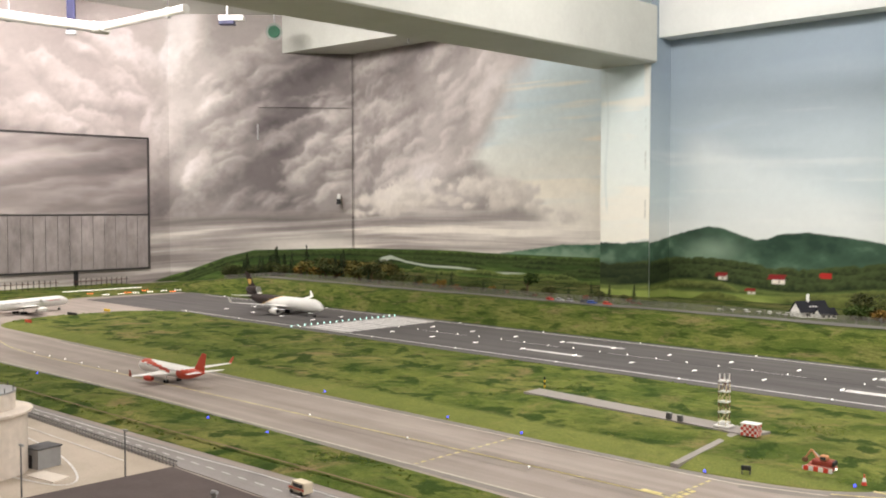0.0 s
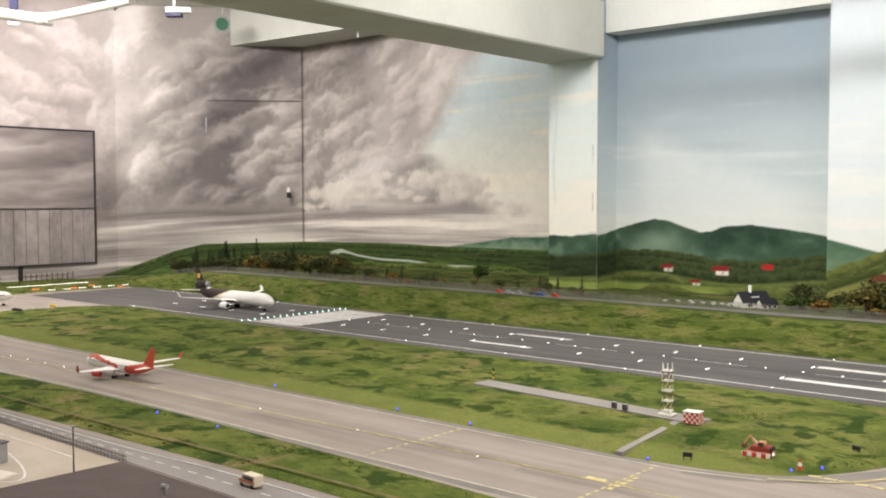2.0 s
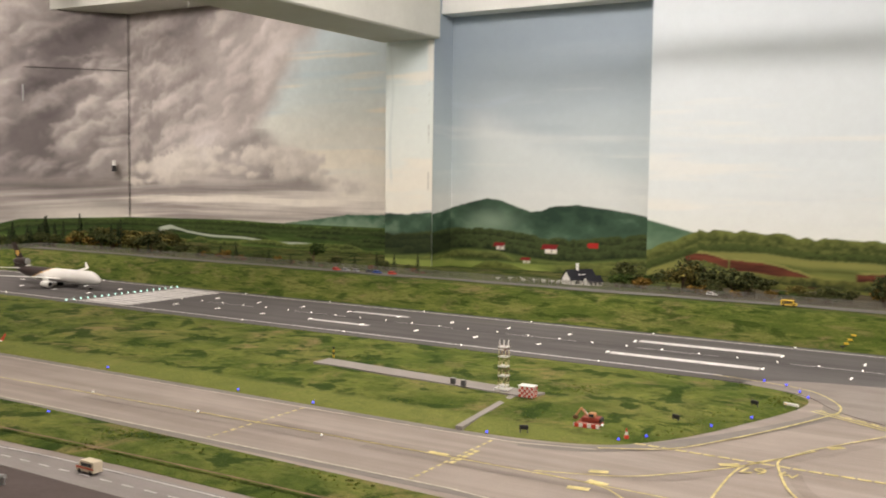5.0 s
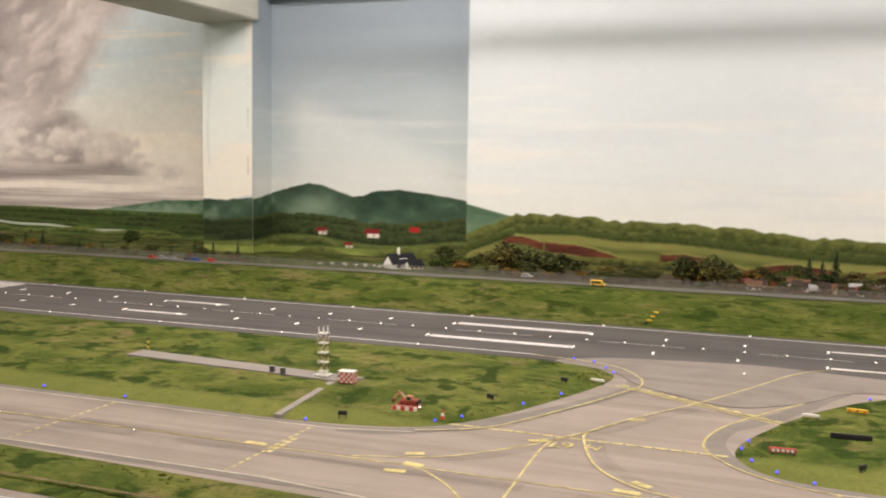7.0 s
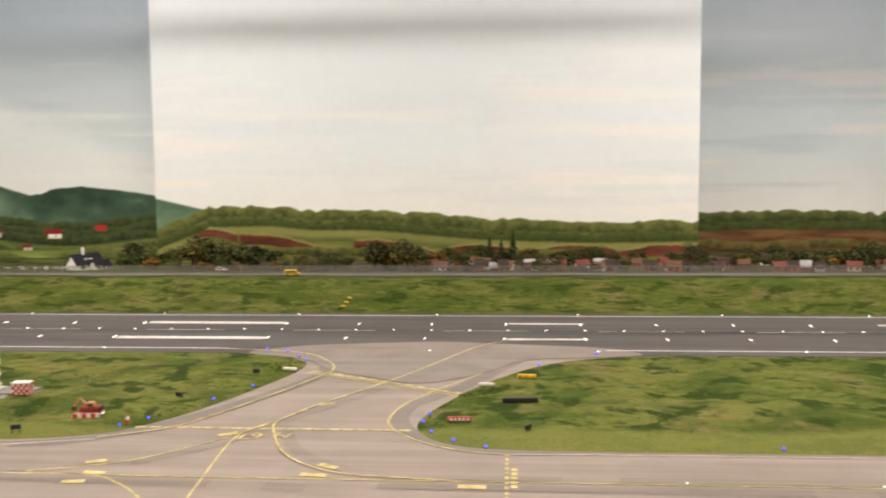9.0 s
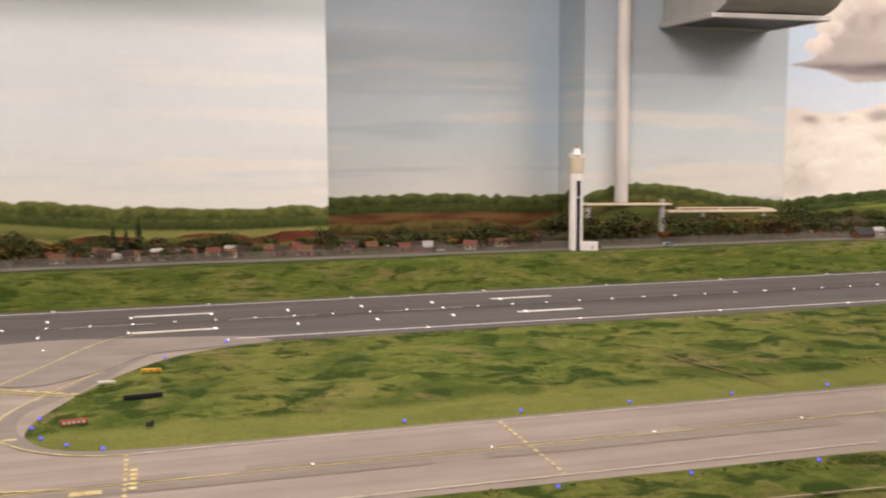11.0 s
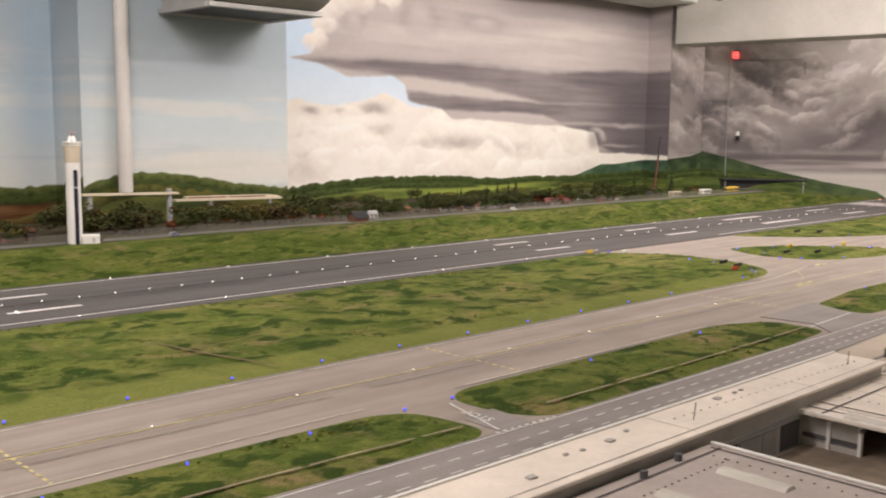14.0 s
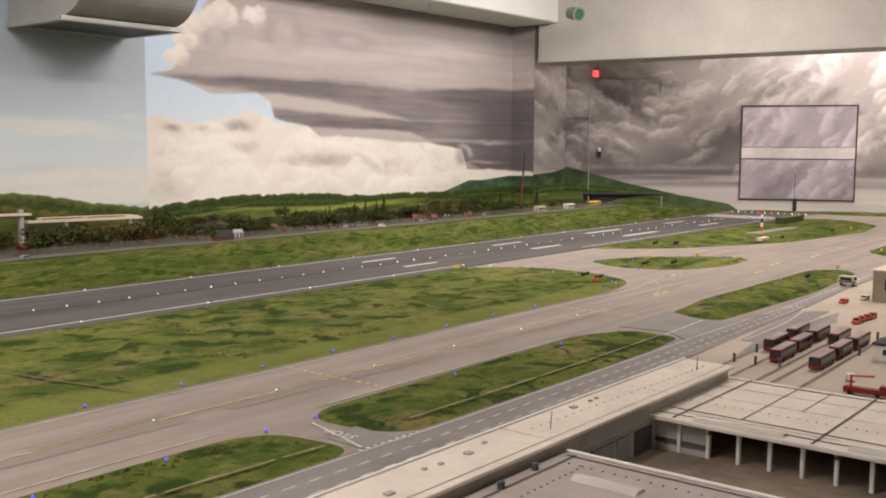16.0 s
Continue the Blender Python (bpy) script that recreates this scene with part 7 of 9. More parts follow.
for kind, x, y, s in (("tree", -3.95, 4.72, 1.0), ("rust", 5.75, 4.72, 1.2), ("rust", 5.9, 4.76, 1.4), ("rust", 6.0, 4.72, 1.1), ("rust", 5.85, 4.68, 1.0), ("fir", 5.1, 4.76, 1.0), ("fir", 5.3, 4.74, 0.9), ("dark", 5.2, 4.7, 0.8), ("dark", 5.35, 4.7, 0.9), ("fir", 6.5, 4.9, 1.0), ("fir", 6.9, 4.8, 1.1), ("fir", 7.6, 4.9, 1.2), ("fir", -3.62, 4.7, 0.5), ("fir", -3.46, 4.7, 0.55), ("dark", -3.4, 4.7, 0.5), ("fir", -0.16, 5.0, 1.1), ("fir", -0.1, 5.02, 1.0), ("fir", -0.04, 5.0, 1.15), ("ochre", -0.43, 4.9, 1.3), ("fir", 5.25, 4.8, 1.0), ("fir", 5.5, 4.85, 1.2), ("rust", 5.7, 4.8, 1.4), ("ochre", -1.53, 4.68, 0.8)):
    plant(kind, x, y, s)
plant_all(320)


# ------------------------------------------------------------ small houses, huts and vehicles on the bank
def gable_house(name, label, x, y, turn, w, d, h, wall, roof, chimney=False, windows=2, z=None, group=""):
    ob = thing(name, label, "house", group, pose(x, y, land(x, y) - 0.003 if z is None else z, 0, 0, turn))
    bm = bmesh.new()
    box(bm, -w / 2, w / 2, -d / 2, d / 2, 0, h, 0.0)
    for f, s in ((-w / 2, 1), (w / 2, -1)):
        v = [bm.verts.new(p) for p in ((f, -d / 2, h), (f, d / 2, h), (f, 0, h + d * 0.5))]
        bm.faces.new(v)
    part("wall", bm, wall, ob)
    bm = bmesh.new()
    t, o = 0.003, 0.006
    loft(bm, [[(s * (w / 2 + o), -d / 2 - o, h - o), (s * (w / 2 + o), 0, h + d * 0.5), (s * (w / 2 + o), d / 2 + o, h - o), (s * (w / 2 + o), d / 2 + o, h - o + t), (s * (w / 2 + o), 0, h + d * 0.5 + t * 1.4), (s * (w / 2 + o), -d / 2 - o, h - o + t)] for s in (-1, 1)])
    r = part("roof", bm, roof, ob)
    if chimney:
        bm = bmesh.new()
        box(bm, -w * 0.12, -w * 0.12 + 0.012, -0.006, 0.006, h + d * 0.4, h + d * 0.5 + 0.036, 0.001)
        part("chimney", bm, wall, r)
        for k in range(3):
            bm = bmesh.new()
            box(bm, -0.02 + k * 0.016, -0.01 + k * 0.016, -d * 0.28 - 0.004, -d * 0.28 + 0.004, h + d * 0.2, h + d * 0.28, 0.001)
            part("dormer", bm, WHITE, r)
    for k in range(windows):
        bm = bmesh.new()
        px = (k + 0.5) / windows * w - w / 2
        box(bm, px - w * 0.09, px + w * 0.09, -d / 2 - 0.0015, -d / 2 + 0.001, h * 0.3, h * 0.75)
        part("window", bm, GLASS_DARK, ob)
    return ob


SLATE = surface("dark_slate", (0.022, 0.021, 0.026), 0.7, vary=0.25, grain=150)
HOUSE_SLATE = surface("blue_black_slate", (0.013, 0.013, 0.018), 0.85, vary=0.3, grain=150)
RED_TILE = surface("red_tile", (0.17, 0.05, 0.038), 0.75, vary=0.25, grain=150)
CREAM = surface("cream_render", (0.62, 0.55, 0.42), 0.8, vary=0.12)
TIMBER = surface("brown_timber", (0.16, 0.08, 0.045), 0.8, vary=0.3, stretch=(1, 1, 6))
gable_house("farmhouse", "white farmhouse with a steep dark slate roof behind the fence", -2.2, 4.77, 58, 0.155, 0.088, 0.034, WHITE, HOUSE_SLATE, True)
gable_house("farmhouse_wing", "low white porch wing beside the farmhouse", -2.12, 4.765, 62, 0.09, 0.05, 0.024, WHITE, HOUSE_SLATE, False, 3)
for k in range(11):
    ob = thing("garden_table", "small pale garden table by the farmhouse", "table", "garden tables", pose(-2.62 + 0.058 * k - 0.0021 * k * k, 4.65 + 0.035 * (k % 3), land(-2.5, 4.66)) @ Matrix.Diagonal((1.15, 1.15, 1.15, 1)))
    bm = bmesh.new()
    rod(bm, (0, 0, 0.011), (0, 0, 0.013), 0.011, seg=10)
    part("tabletop", bm, WHITE, ob)
    bm = bmesh.new()
    rod(bm, (0, 0, -0.003), (0, 0, 0.012), 0.002, seg=6)
    part("leg", bm, GREY, ob)
HUT_ROOF = surface("dark_tarred_roof", (0.045, 0.03, 0.024), 0.8, vary=0.3)
roofs = (RED_TILE, HUT_ROOF, TIMBER, HUT_ROOF, GREY, HUT_ROOF, TIMBER, HUT_ROOF, HUT_ROOF)
PINK = surface("faded_red_boards", (0.42, 0.13, 0.1), 0.8, vary=0.25, grain=150)
for k in range(120):
    x = rng.uniform(-0.45, 2.0) if k % 3 else rng.uniform(3.75, 6.6)
    row = k % 4
    y = (4.66, 4.76, 4.88, 5.03)[row] + rng.uniform(-0.03, 0.05)
    if 1.98 < x < 2.25:
        continue
    wall = rng.choice((TIMBER, CREAM, PINK, WHITE, TIMBER, PINK, WHITE))
    gable_house("garden_hut", "tiny allotment garden hut among bushes", x, y, rng.uniform(-25, 25), rng.uniform(0.035, 0.065), rng.uniform(0.03, 0.042), rng.uniform(0.022, 0.032), wall, rng.choice(roofs), False, 2, None, "allotment huts")
gable_house("storage_shed", "dark brown shed beside the perimeter road", 3.72, 4.47, 5, 0.11, 0.06, 0.03, TIMBER, SLATE, False, 0)


def vehicle(name, label, x, y, turn, L, W, H, paint, stripe_paint=None, hood=0.0, z=None, group="", glass=True):
    """A model road vehicle with its front towards +x."""
    ob = thing(name, label, "vehicle", group, pose(x, y, land(x, y) + 0.004 if z is None else z, 0, 0, turn))
    c = H * 0.18
    bm = bmesh.new()
    prof = [(-L / 2, c), (L / 2, c), (L / 2, c + H * 0.28)]
    prof += [(L / 2 - hood * L, c + H * 0.38), (L / 2 - hood * L - H * 0.22, H)] if hood else [(L / 2 - H * 0.12, H)]
    prof += [(-L / 2 + (H * 0.25 if hood > 0.2 else H * 0.04), H), (-L / 2, c + H * (0.4 if hood > 0.2 else 0.7))]
    loft(bm, [[(px, s * W / 2, pz) for px, pz in prof] for s in (-1, -0.86, 0.86, 1)])
    part("body", bm, paint, ob)
    if glass:
        for s in (-1, 1):
            bm = bmesh.new()
            box(bm, -L * 0.4, L * 0.5 - max(hood * L, 0) - H * 0.3, s * W / 2 - 0.0008, s * W / 2 + 0.0006, H * 0.58, H * 0.86)
            part("side_window", bm, GLASS_DARK, ob)
        bm = bmesh.new()
        fx = L / 2 - hood * L
        q = [bm.verts.new(p) for p in ((fx + 0.0006, -W * 0.42, c + H * 0.42), (fx + 0.0006, W * 0.42, c + H * 0.42), (fx - H * 0.16 + 0.0006, W * 0.4, H * 0.92), (fx - H * 0.16 + 0.0006, -W * 0.4, H * 0.92))]
        bm.faces.new(q)
        part("windscreen", bm, GLASS_DARK, ob)
    if stripe_paint:
        for s in (-1, 1):
            bm = bmesh.new()
            box(bm, -L * 0.48, L * 0.48, s * W / 2 - 0.0006, s * W / 2 + 0.0008, H * 0.4, H * 0.52)
            part("stripe", bm, stripe_paint, ob)
    for sx in (-0.32, 0.32):
        for s in (-1, 1):
            bm = bmesh.new()
            rod(bm, (sx * L, s * W * 0.42 - 0.0015, H * 0.16), (sx * L, s * W * 0.5 + 0.0005 * s, H * 0.16), H * 0.17, seg=10)
            part("wheel", bm, RUBBER, ob)
    return ob


BLUE = surface("blue_paint", (0.05, 0.1, 0.35), 0.4)
SILVER = surface("silver_paint", (0.45, 0.46, 0.48), 0.35, 0.5)
RY = CREST + 0.07
vehicle("minibus", "small yellow and black minibus on the perimeter road", -1.05, RY - 0.02, -2, 0.066, 0.024, 0.027, YELLOW, BLACK, 0.12)
for x, c, l in ((-3.57, RED, "red"), (-3.5, SILVER, "silver"), (-3.43, GREY, "grey"), (-3.33, DARKGREY, "dark"), (-3.28, BLUE, "dark blue"), (-3.18, RED, "red")):
    vehicle("car", f"small {l} car parked by the perimeter road", x, RY + 0.03, rng.uniform(-30, 10), 0.05, 0.021, 0.017, c, None, 0.26, None, "parked cars")
vehicle("police_car", "blue and white police car on the perimeter road", 2.52, RY, 4, 0.052, 0.021, 0.018, SILVER, BLUE, 0.26)
vehicle("car", "small white car on the perimeter road", 5.02, RY, 4, 0.05, 0.021, 0.018, WHITE, None, 0.26)
vehicle("car", "small white car on the perimeter road", -1.45, CREST + 0.26, 4, 0.05, 0.021, 0.018, WHITE, None, 0.26)
vehicle("ambulance", "cream ambulance van with an orange stripe on the service road", -1.93, 1.44, 178, 0.062, 0.025, 0.03, CREAM, ORANGE, 0.14, 0.0035)

# control tower on the bank
tower = thing("control_tower", "tall white control tower with a dark blue stripe", "tower", at=pose(2.02, 4.44, land(2.02, 4.44) - 0.003, 0, 0, -24))
bm = bmesh.new()
rod(bm, (0, 0, 0), (0, 0, 0.378), 0.0335, 0.0325, 28)
part("shaft", bm, WHITE, tower)
bm = bmesh.new()
rod(bm, (0, 0, 0.378), (0, 0, 0.455), 0.0325, 0.038, 28)
part("upper_shaft", bm, CREAM, tower)
bm = bmesh.new()
box(bm, 0.002, 0.0205, -0.0352, -0.026, 0.0, 0.345, 0.001)
part("stripe_panel", bm, surface("navy_paint", (0.018, 0.018, 0.035), 0.4), tower)
bm = bmesh.new()
box(bm, 0.0, 0.021, -0.0358, -0.03, 0.262, 0.267, 0.001)
part("stripe_joint", bm, WHITE, tower)
bm = bmesh.new()
rod(bm, (0, 0, 0.455), (0, 0, 0.461), 0.0405, seg=28)
rod(bm, (0, 0, 0.466), (0, 0, 0.474), 0.0425, seg=28)
part("gallery", bm, WHITE, tower)
bm = bmesh.new()
rod(bm, (0, 0, 0.461), (0, 0, 0.466), 0.036, seg=28)
part("glazing", bm, CREAM, tower)
bm = bmesh.new()
rod(bm, (0, 0, 0.474), (0, 0, 0.5), 0.019, 0.015, 16)
part("cap", bm, WHITE, tower)
for a in range(4):
    bm = bmesh.new()
    c, s = math.cos(a * 1.57) * 0.03, math.sin(a * 1.57) * 0.03
    rod(bm, (c, s, 0.474), (c, s, 0.484), 0.002, seg=6)
    part("railing_post", bm, GREY, tower)
bm = bmesh.new()
rod(bm, (0, 0, 0.5), (0, 0, 0.514), 0.004, seg=8)
rod(bm, (0, 0, 0.514), (0, 0, 0.518), 0.016, 0.014, 14)
part("radar", bm, surface("pinkish_radar_paint", (0.5, 0.3, 0.32), 0.6, vary=0.2), tower, "small pinkish radar dish")
bm = bmesh.new()
box(bm, 0.03, 0.108, -0.022, 0.022, 0.0, 0.044, 0.002)
annexe = part("annexe", bm, WHITE, tower, "low white flat-roofed annexe")
bm = bmesh.new()
box(bm, 0.078, 0.084, -0.0232, -0.02, 0.008, 0.03)
part("window", bm, GREY, annexe)
bm = bmesh.new()
box(bm, 0.108, 0.124, -0.008, 0.008, 0.014, 0.03, 0.002)
part("plant_box", bm, DARKGREY, annexe)

# elevated railway behind the trees
rail = thing("elevated_track", "cream elevated rail track behind the trees", "track", at=pose(0, 0, 0))
for x0, x1, z0, z1 in ((2.4, 2.98, 0.297, 0.286), (2.96, 3.7, 0.243, 0.23)):
    bm = bmesh.new()
    loft(bm, [[(x, 5.22, z), (x, 5.27, z), (x, 5.27, z + 0.012), (x, 5.22, z + 0.012)] for x, z in ((x0, z0), (x1, z1))])
    part("beam", bm, CREAM, rail)
for x, z in ((2.45, 0.3), (2.93, 0.32), (3.2, 0.24), (3.62, 0.235)):
    bm = bmesh.new()
    box(bm, x - 0.012, x + 0.012, 5.235, 5.258, land(x, 5.25) - 0.01, z)
    part("pillar", bm, GREY, rail)
train = thing("monorail_train", "cream streamlined model train on the elevated track", "train", at=pose(3.36, 5.245, 0.246, 0, 0.9, 0))
bm = bmesh.new()
loft(bm, [[(x, -0.018 * k, 0), (x, 0.018 * k, 0), (x, 0.018 * k, 0.006 + 0.012 * k), (x, -0.018 * k, 0.006 + 0.012 * k)] for x, k in ((-0.33, 1), (0.2, 1), (0.28, 0.8), (0.33, 0.3))])
part("body", bm, CREAM, train)
for k in range(2):
    bm = bmesh.new()
    box(bm, -0.32 + 0.28 * k, -0.06 + 0.28 * k, -0.0195, -0.0175, 0.007, 0.013)
    part("window_band", bm, surface("maroon_paint", (0.2, 0.05, 0.04), 0.5), train)

crane = thing("mobile_crane", "dark red telescopic crane with a raised boom", "crane", at=pose(7.07, 4.72, land(7.07, 4.72)))
bm = bmesh.new()
box(bm, -0.09, 0.09, -0.03, 0.03, 0.012, 0.045, 0.004)
part("carrier", bm, DARKGREY, crane)
bm = bmesh.new()
rod(bm, (0.0, 0, 0.04), (0.09, 0.03, 0.33), 0.009, 0.008, 8)
part("boom", bm, surface("dark_red_brown_boom", (0.09, 0.02, 0.016), 0.5), crane)
bm = bmesh.new()
rod(bm, (0.09, 0.03, 0.33), (0.14, 0.05, 0.5), 0.009, 0.006, 8)
part("boom_tip", bm, BLACK, crane)
for sx in (-0.06, 0.0, 0.06):
    for s in (-1, 1):
        bm = bmesh.new()
        rod(bm, (sx, s * 0.022, 0.012), (sx, s * 0.032, 0.012), 0.014, seg=10)
        part("wheel", bm, RUBBER, crane)
for x, y, c, l in ((7.7, 4.62, WHITE, "white"), (7.2, 4.6, CREAM, "cream"), (8.15, 4.66, YELLOW, "yellow"), (8.3, 4.7, YELLOW, "yellow")):
    ob = thing("site_container", f"{l} site container beside the road", "container", "site containers", pose(x, y, land(x, y) - 0.003))
    bm = bmesh.new()
    box(bm, -0.06, 0.06, -0.025, 0.025, 0, 0.045, 0.002)
    part("body", bm, c, ob)
    for k in range(3):
        bm = bmesh.new()
        box(bm, -0.045 + k * 0.035, -0.025 + k * 0.035, -0.0265, -0.0245, 0.012, 0.034)
        part("window", bm, GLASS_DARK, ob)
bridge = thing("canopy_roof", "flat dark canopy roof over a black opening at the road end", "canopy", at=pose(9.3, 4.95, 0.0, 0, 0, -50))
bm = bmesh.new()
box(bm, -0.42, 0.42, -0.1, 0.1, 0.185, 0.2, 0.003)
part("roof", bm, BLACK, bridge)
bm = bmesh.new()
loft(bm, [[(x, y, z) for x, z in ((-0.41, 0.184), (0.34, 0.184), (0.12, 0.168), (-0.08, 0.14), (-0.2, 0.1), (-0.4, 0.1))] for y in (-0.06, 0.08)])
part("opening", bm, BLACK, bridge, "dark mouth under the canopy")
for sx in (-0.38, 0.38):
    bm = bmesh.new()
    rod(bm, (sx, -0.08, 0.0), (sx, -0.08, 0.19), 0.006, seg=8)
    part("post", bm, GREY, bridge)

# excavator on the grass
DEEP_RED = surface("worn_red_paint", (0.22, 0.038, 0.024), 0.55, vary=0.3, grain=120)
dig = thing("excavator", "dark red and tan track excavator with folded arm on grass", "excavator", at=pose(-1.145, 2.455, 0.011, 0, 0, 6) @ Matrix.Scale(0.8, 4))
for s in (-1, 1):
    bm = bmesh.new()
    prof = [(-0.045, 0.008), (-0.038, 0), (0.038, 0), (0.045, 0.008), (0.038, 0.016), (-0.038, 0.016)]
    loft(bm, [[(x, s * 0.022 + d, z) for x, z in prof] for d in (-0.007, 0.007)])
    part("track", bm, surface("pale_red_paint", (0.5, 0.17, 0.13), 0.6, vary=0.3), dig)
bm = bmesh.new()
box(bm, -0.022, 0.042, -0.022, 0.022, 0.017, 0.034, 0.003)
part("upper_body", bm, DEEP_RED, dig)
bm = bmesh.new()
box(bm, -0.045, 0.045, -0.0325, -0.0305, 0.001, 0.015)
part("warning_board", bm, WHITE, dig, "red and white striped board")
for k in range(3):
    bm = bmesh.new()
    box(bm, -0.042 + k * 0.03, -0.027 + k * 0.03, -0.0338, -0.0322, 0.001, 0.015)
    part("warning_stripe", bm, RED, dig)
bm = bmesh.new()
box(bm, 0.002, 0.026, -0.022, 0.002, 0.034, 0.05, 0.003)
TAN = surface("worn_tan_paint", (0.5, 0.24, 0.12), 0.6, vary=0.3, grain=120)
cab = part("cab", bm, TAN, dig, "worn tan cab")
bm = bmesh.new()
box(bm, 0.005, 0.022, -0.0235, -0.021, 0.037, 0.046)
part("window", bm, GLASS_DARK, cab)
bm = bmesh.new()
rod(bm, (-0.008, 0.008, 0.03), (-0.03, 0.008, 0.058), 0.004, 0.0032, 6)
part("boom", bm, TAN, dig)
bm = bmesh.new()
rod(bm, (-0.03, 0.008, 0.058), (-0.05, 0.008, 0.03), 0.0034, 0.0026, 6)
part("dipper", bm, TAN, dig)
bm = bmesh.new()
rod(bm, (-0.004, 0.012, 0.034), (-0.026, 0.012, 0.054), 0.0022, 0.0018, 6)
part("ram", bm, METAL, dig)
bm = bmesh.new()
box(bm, 0.032, 0.047, -0.02, 0.02, 0.018, 0.033, 0.003)
part("counterweight", bm, BLACK, dig)
bm = bmesh.new()
box(bm, -0.058, -0.042, 0.0, 0.016, 0.017, 0.031, 0.003)
part("bucket", bm, TIMBER, dig)
bm = bmesh.new()
rod(bm, (0.048, -0.012, 0.012), (0.052, -0.012, 0.012), 0.004, seg=8)
part("headlight", bm, WHITE_LED, dig)

# ------------------------------------------------------------ airport buildings near the viewer
ROOF_PALE = surface("pale_roof_felt", (0.76, 0.69, 0.61), 0.8, vary=0.12, grain=90, wear=8)
ROOF_GREY = surface("warm_grey_roof_felt", (0.43, 0.38, 0.355), 0.75, vary=0.14, grain=90, wear=8)
ROOF_DARK = surface("dark_brown_roof_felt", (0.095, 0.074, 0.069), 0.85, vary=0.2, grain=120, wear=10)
CONCRETE = surface("grey_concrete", (0.45, 0.43, 0.4), 0.8, vary=0.15, grain=80, wear=9)
JOINT = surface("dark_roof_joint", (0.12, 0.11, 0.105), 0.85, vary=0.2)

dark = thing("terminal_hall", "large hall with a flat dark brown roof", "building", at=pose(0, 0, 0))
bm = bmesh.new()
box(bm, -1.84, -0.62, -0.5, 1.05, 0.0, 0.142)
part("wall", bm, CONCRETE, dark)
bm = bmesh.new()
box(bm, -1.86, -0.6, -0.52, 1.07, 0.142, 0.15, 0.002)
part("roof", bm, ROOF_DARK, dark)
bm = bmesh.new()
rod(bm, (-1.60, 1.0, 0.15), (-1.60, 1.0, 0.162), 0.004, seg=8)
rod(bm, (-1.605, 1.0, 0.163), (-1.592, 1.0, 0.166), 0.006, 0.004, 8)
part("roof_vent", bm, GREY, dark)

# round white tower building at the apron
TOWER_PAINT = surface("cream_tower_paint", (0.74, 0.66, 0.58), 0.6, vary=0.16, grain=60, wear=14)
silo = thing("round_tower", "cream-white round tower building with a stepped top", "building", at=pose(-2.665, 0.985, 0.001) @ Matrix.Diagonal((1, 1, 0.76, 1)))
bm = bmesh.new()
rod(bm, (0, 0, 0), (0, 0, 0.19), 0.125, 0.125, 40)
part("lower_drum", bm, TOWER_PAINT, silo)
bm = bmesh.new()
rod(bm, (0, 0, 0.19), (0, 0, 0.2), 0.125, 0.138, 40)
rod(bm, (0, 0, 0.2), (0, 0, 0.207), 0.138, 0.138, 40)
part("rim", bm, TOWER_PAINT, silo)
bm = bmesh.new()
rod(bm, (-0.01, 0.01, 0.207), (-0.01, 0.01, 0.262), 0.092, 0.092, 32)
part("upper_drum", bm, TOWER_PAINT, silo)
bm = bmesh.new()
rod(bm, (-0.01, 0.01, 0.262), (-0.01, 0.01, 0.268), 0.094, 0.094, 32)
part("roof", bm, GREY, silo)
for k in range(14):
    bm = bmesh.new()
    a = k * 0.45
    rod(bm, (-0.01 + 0.09 * math.cos(a), 0.01 + 0.09 * math.sin(a), 0.268), (-0.01 + 0.09 * math.cos(a), 0.01 + 0.09 * math.sin(a), 0.282), 0.001, seg=5)
    part("railing_post", bm, DARKGREY, silo)
for k in range(5):
    bm = bmesh.new()
    a = -1.25 + k * 0.14
    x, y = 0.126 * math.cos(a), 0.126 * math.sin(a)
    box(bm, -0.004, 0.004, -0.001, 0.001, 0.012, 0.045, m=pose(x, y, 0, 0, 0, math.degrees(a) + 90))
    part("window", bm, surface("dark_red_paint", (0.18, 0.03, 0.03), 0.5), silo)
bm = bmesh.new()
a = -0.55
rod(bm, (0.126 * math.cos(a), 0.126 * math.sin(a), 0.05), (0.126 * math.cos(a), 0.126 * math.sin(a), 0.14), 0.003, seg=8)
box(bm, -0.008, 0.008, -0.006, 0.002, 0.138, 0.146, m=pose(0.128 * math.cos(a), 0.128 * math.sin(a), 0, 0, 0, 60))
part("downpipe", bm, CREAM, silo)
annex = thing("annex_building", "low dark grey flat-roofed annex beside the round tower", "building", at=pose(-2.575, 1.15, 0.001, 0, 0, 10))
bm = bmesh.new()
box(bm, -0.06, -0.004, -0.045, 0.02, 0, 0.05)
part("wall", bm, GREY, annex)
bm = bmesh.new()
box(bm, -0.064, 0.0, -0.049, 0.024, 0.05, 0.054, 0.001)
part("roof", bm, DARKGREY, annex)
bm = bmesh.new()
box(bm, -0.045, -0.03, -0.0465, -0.0445, 0, 0.034)
part("door", bm, BLACK, annex)
bm = bmesh.new()
slab(bm, [(-2.54, 1.06), (-2.43, 1.08), (-2.45, 1.13), (-2.55, 1.11)], 0.0, 0.004)
tagged(mesh_ob("pad", bm, ROOF_PALE), "pale concrete pad before the annex", "pad", kind="structure")
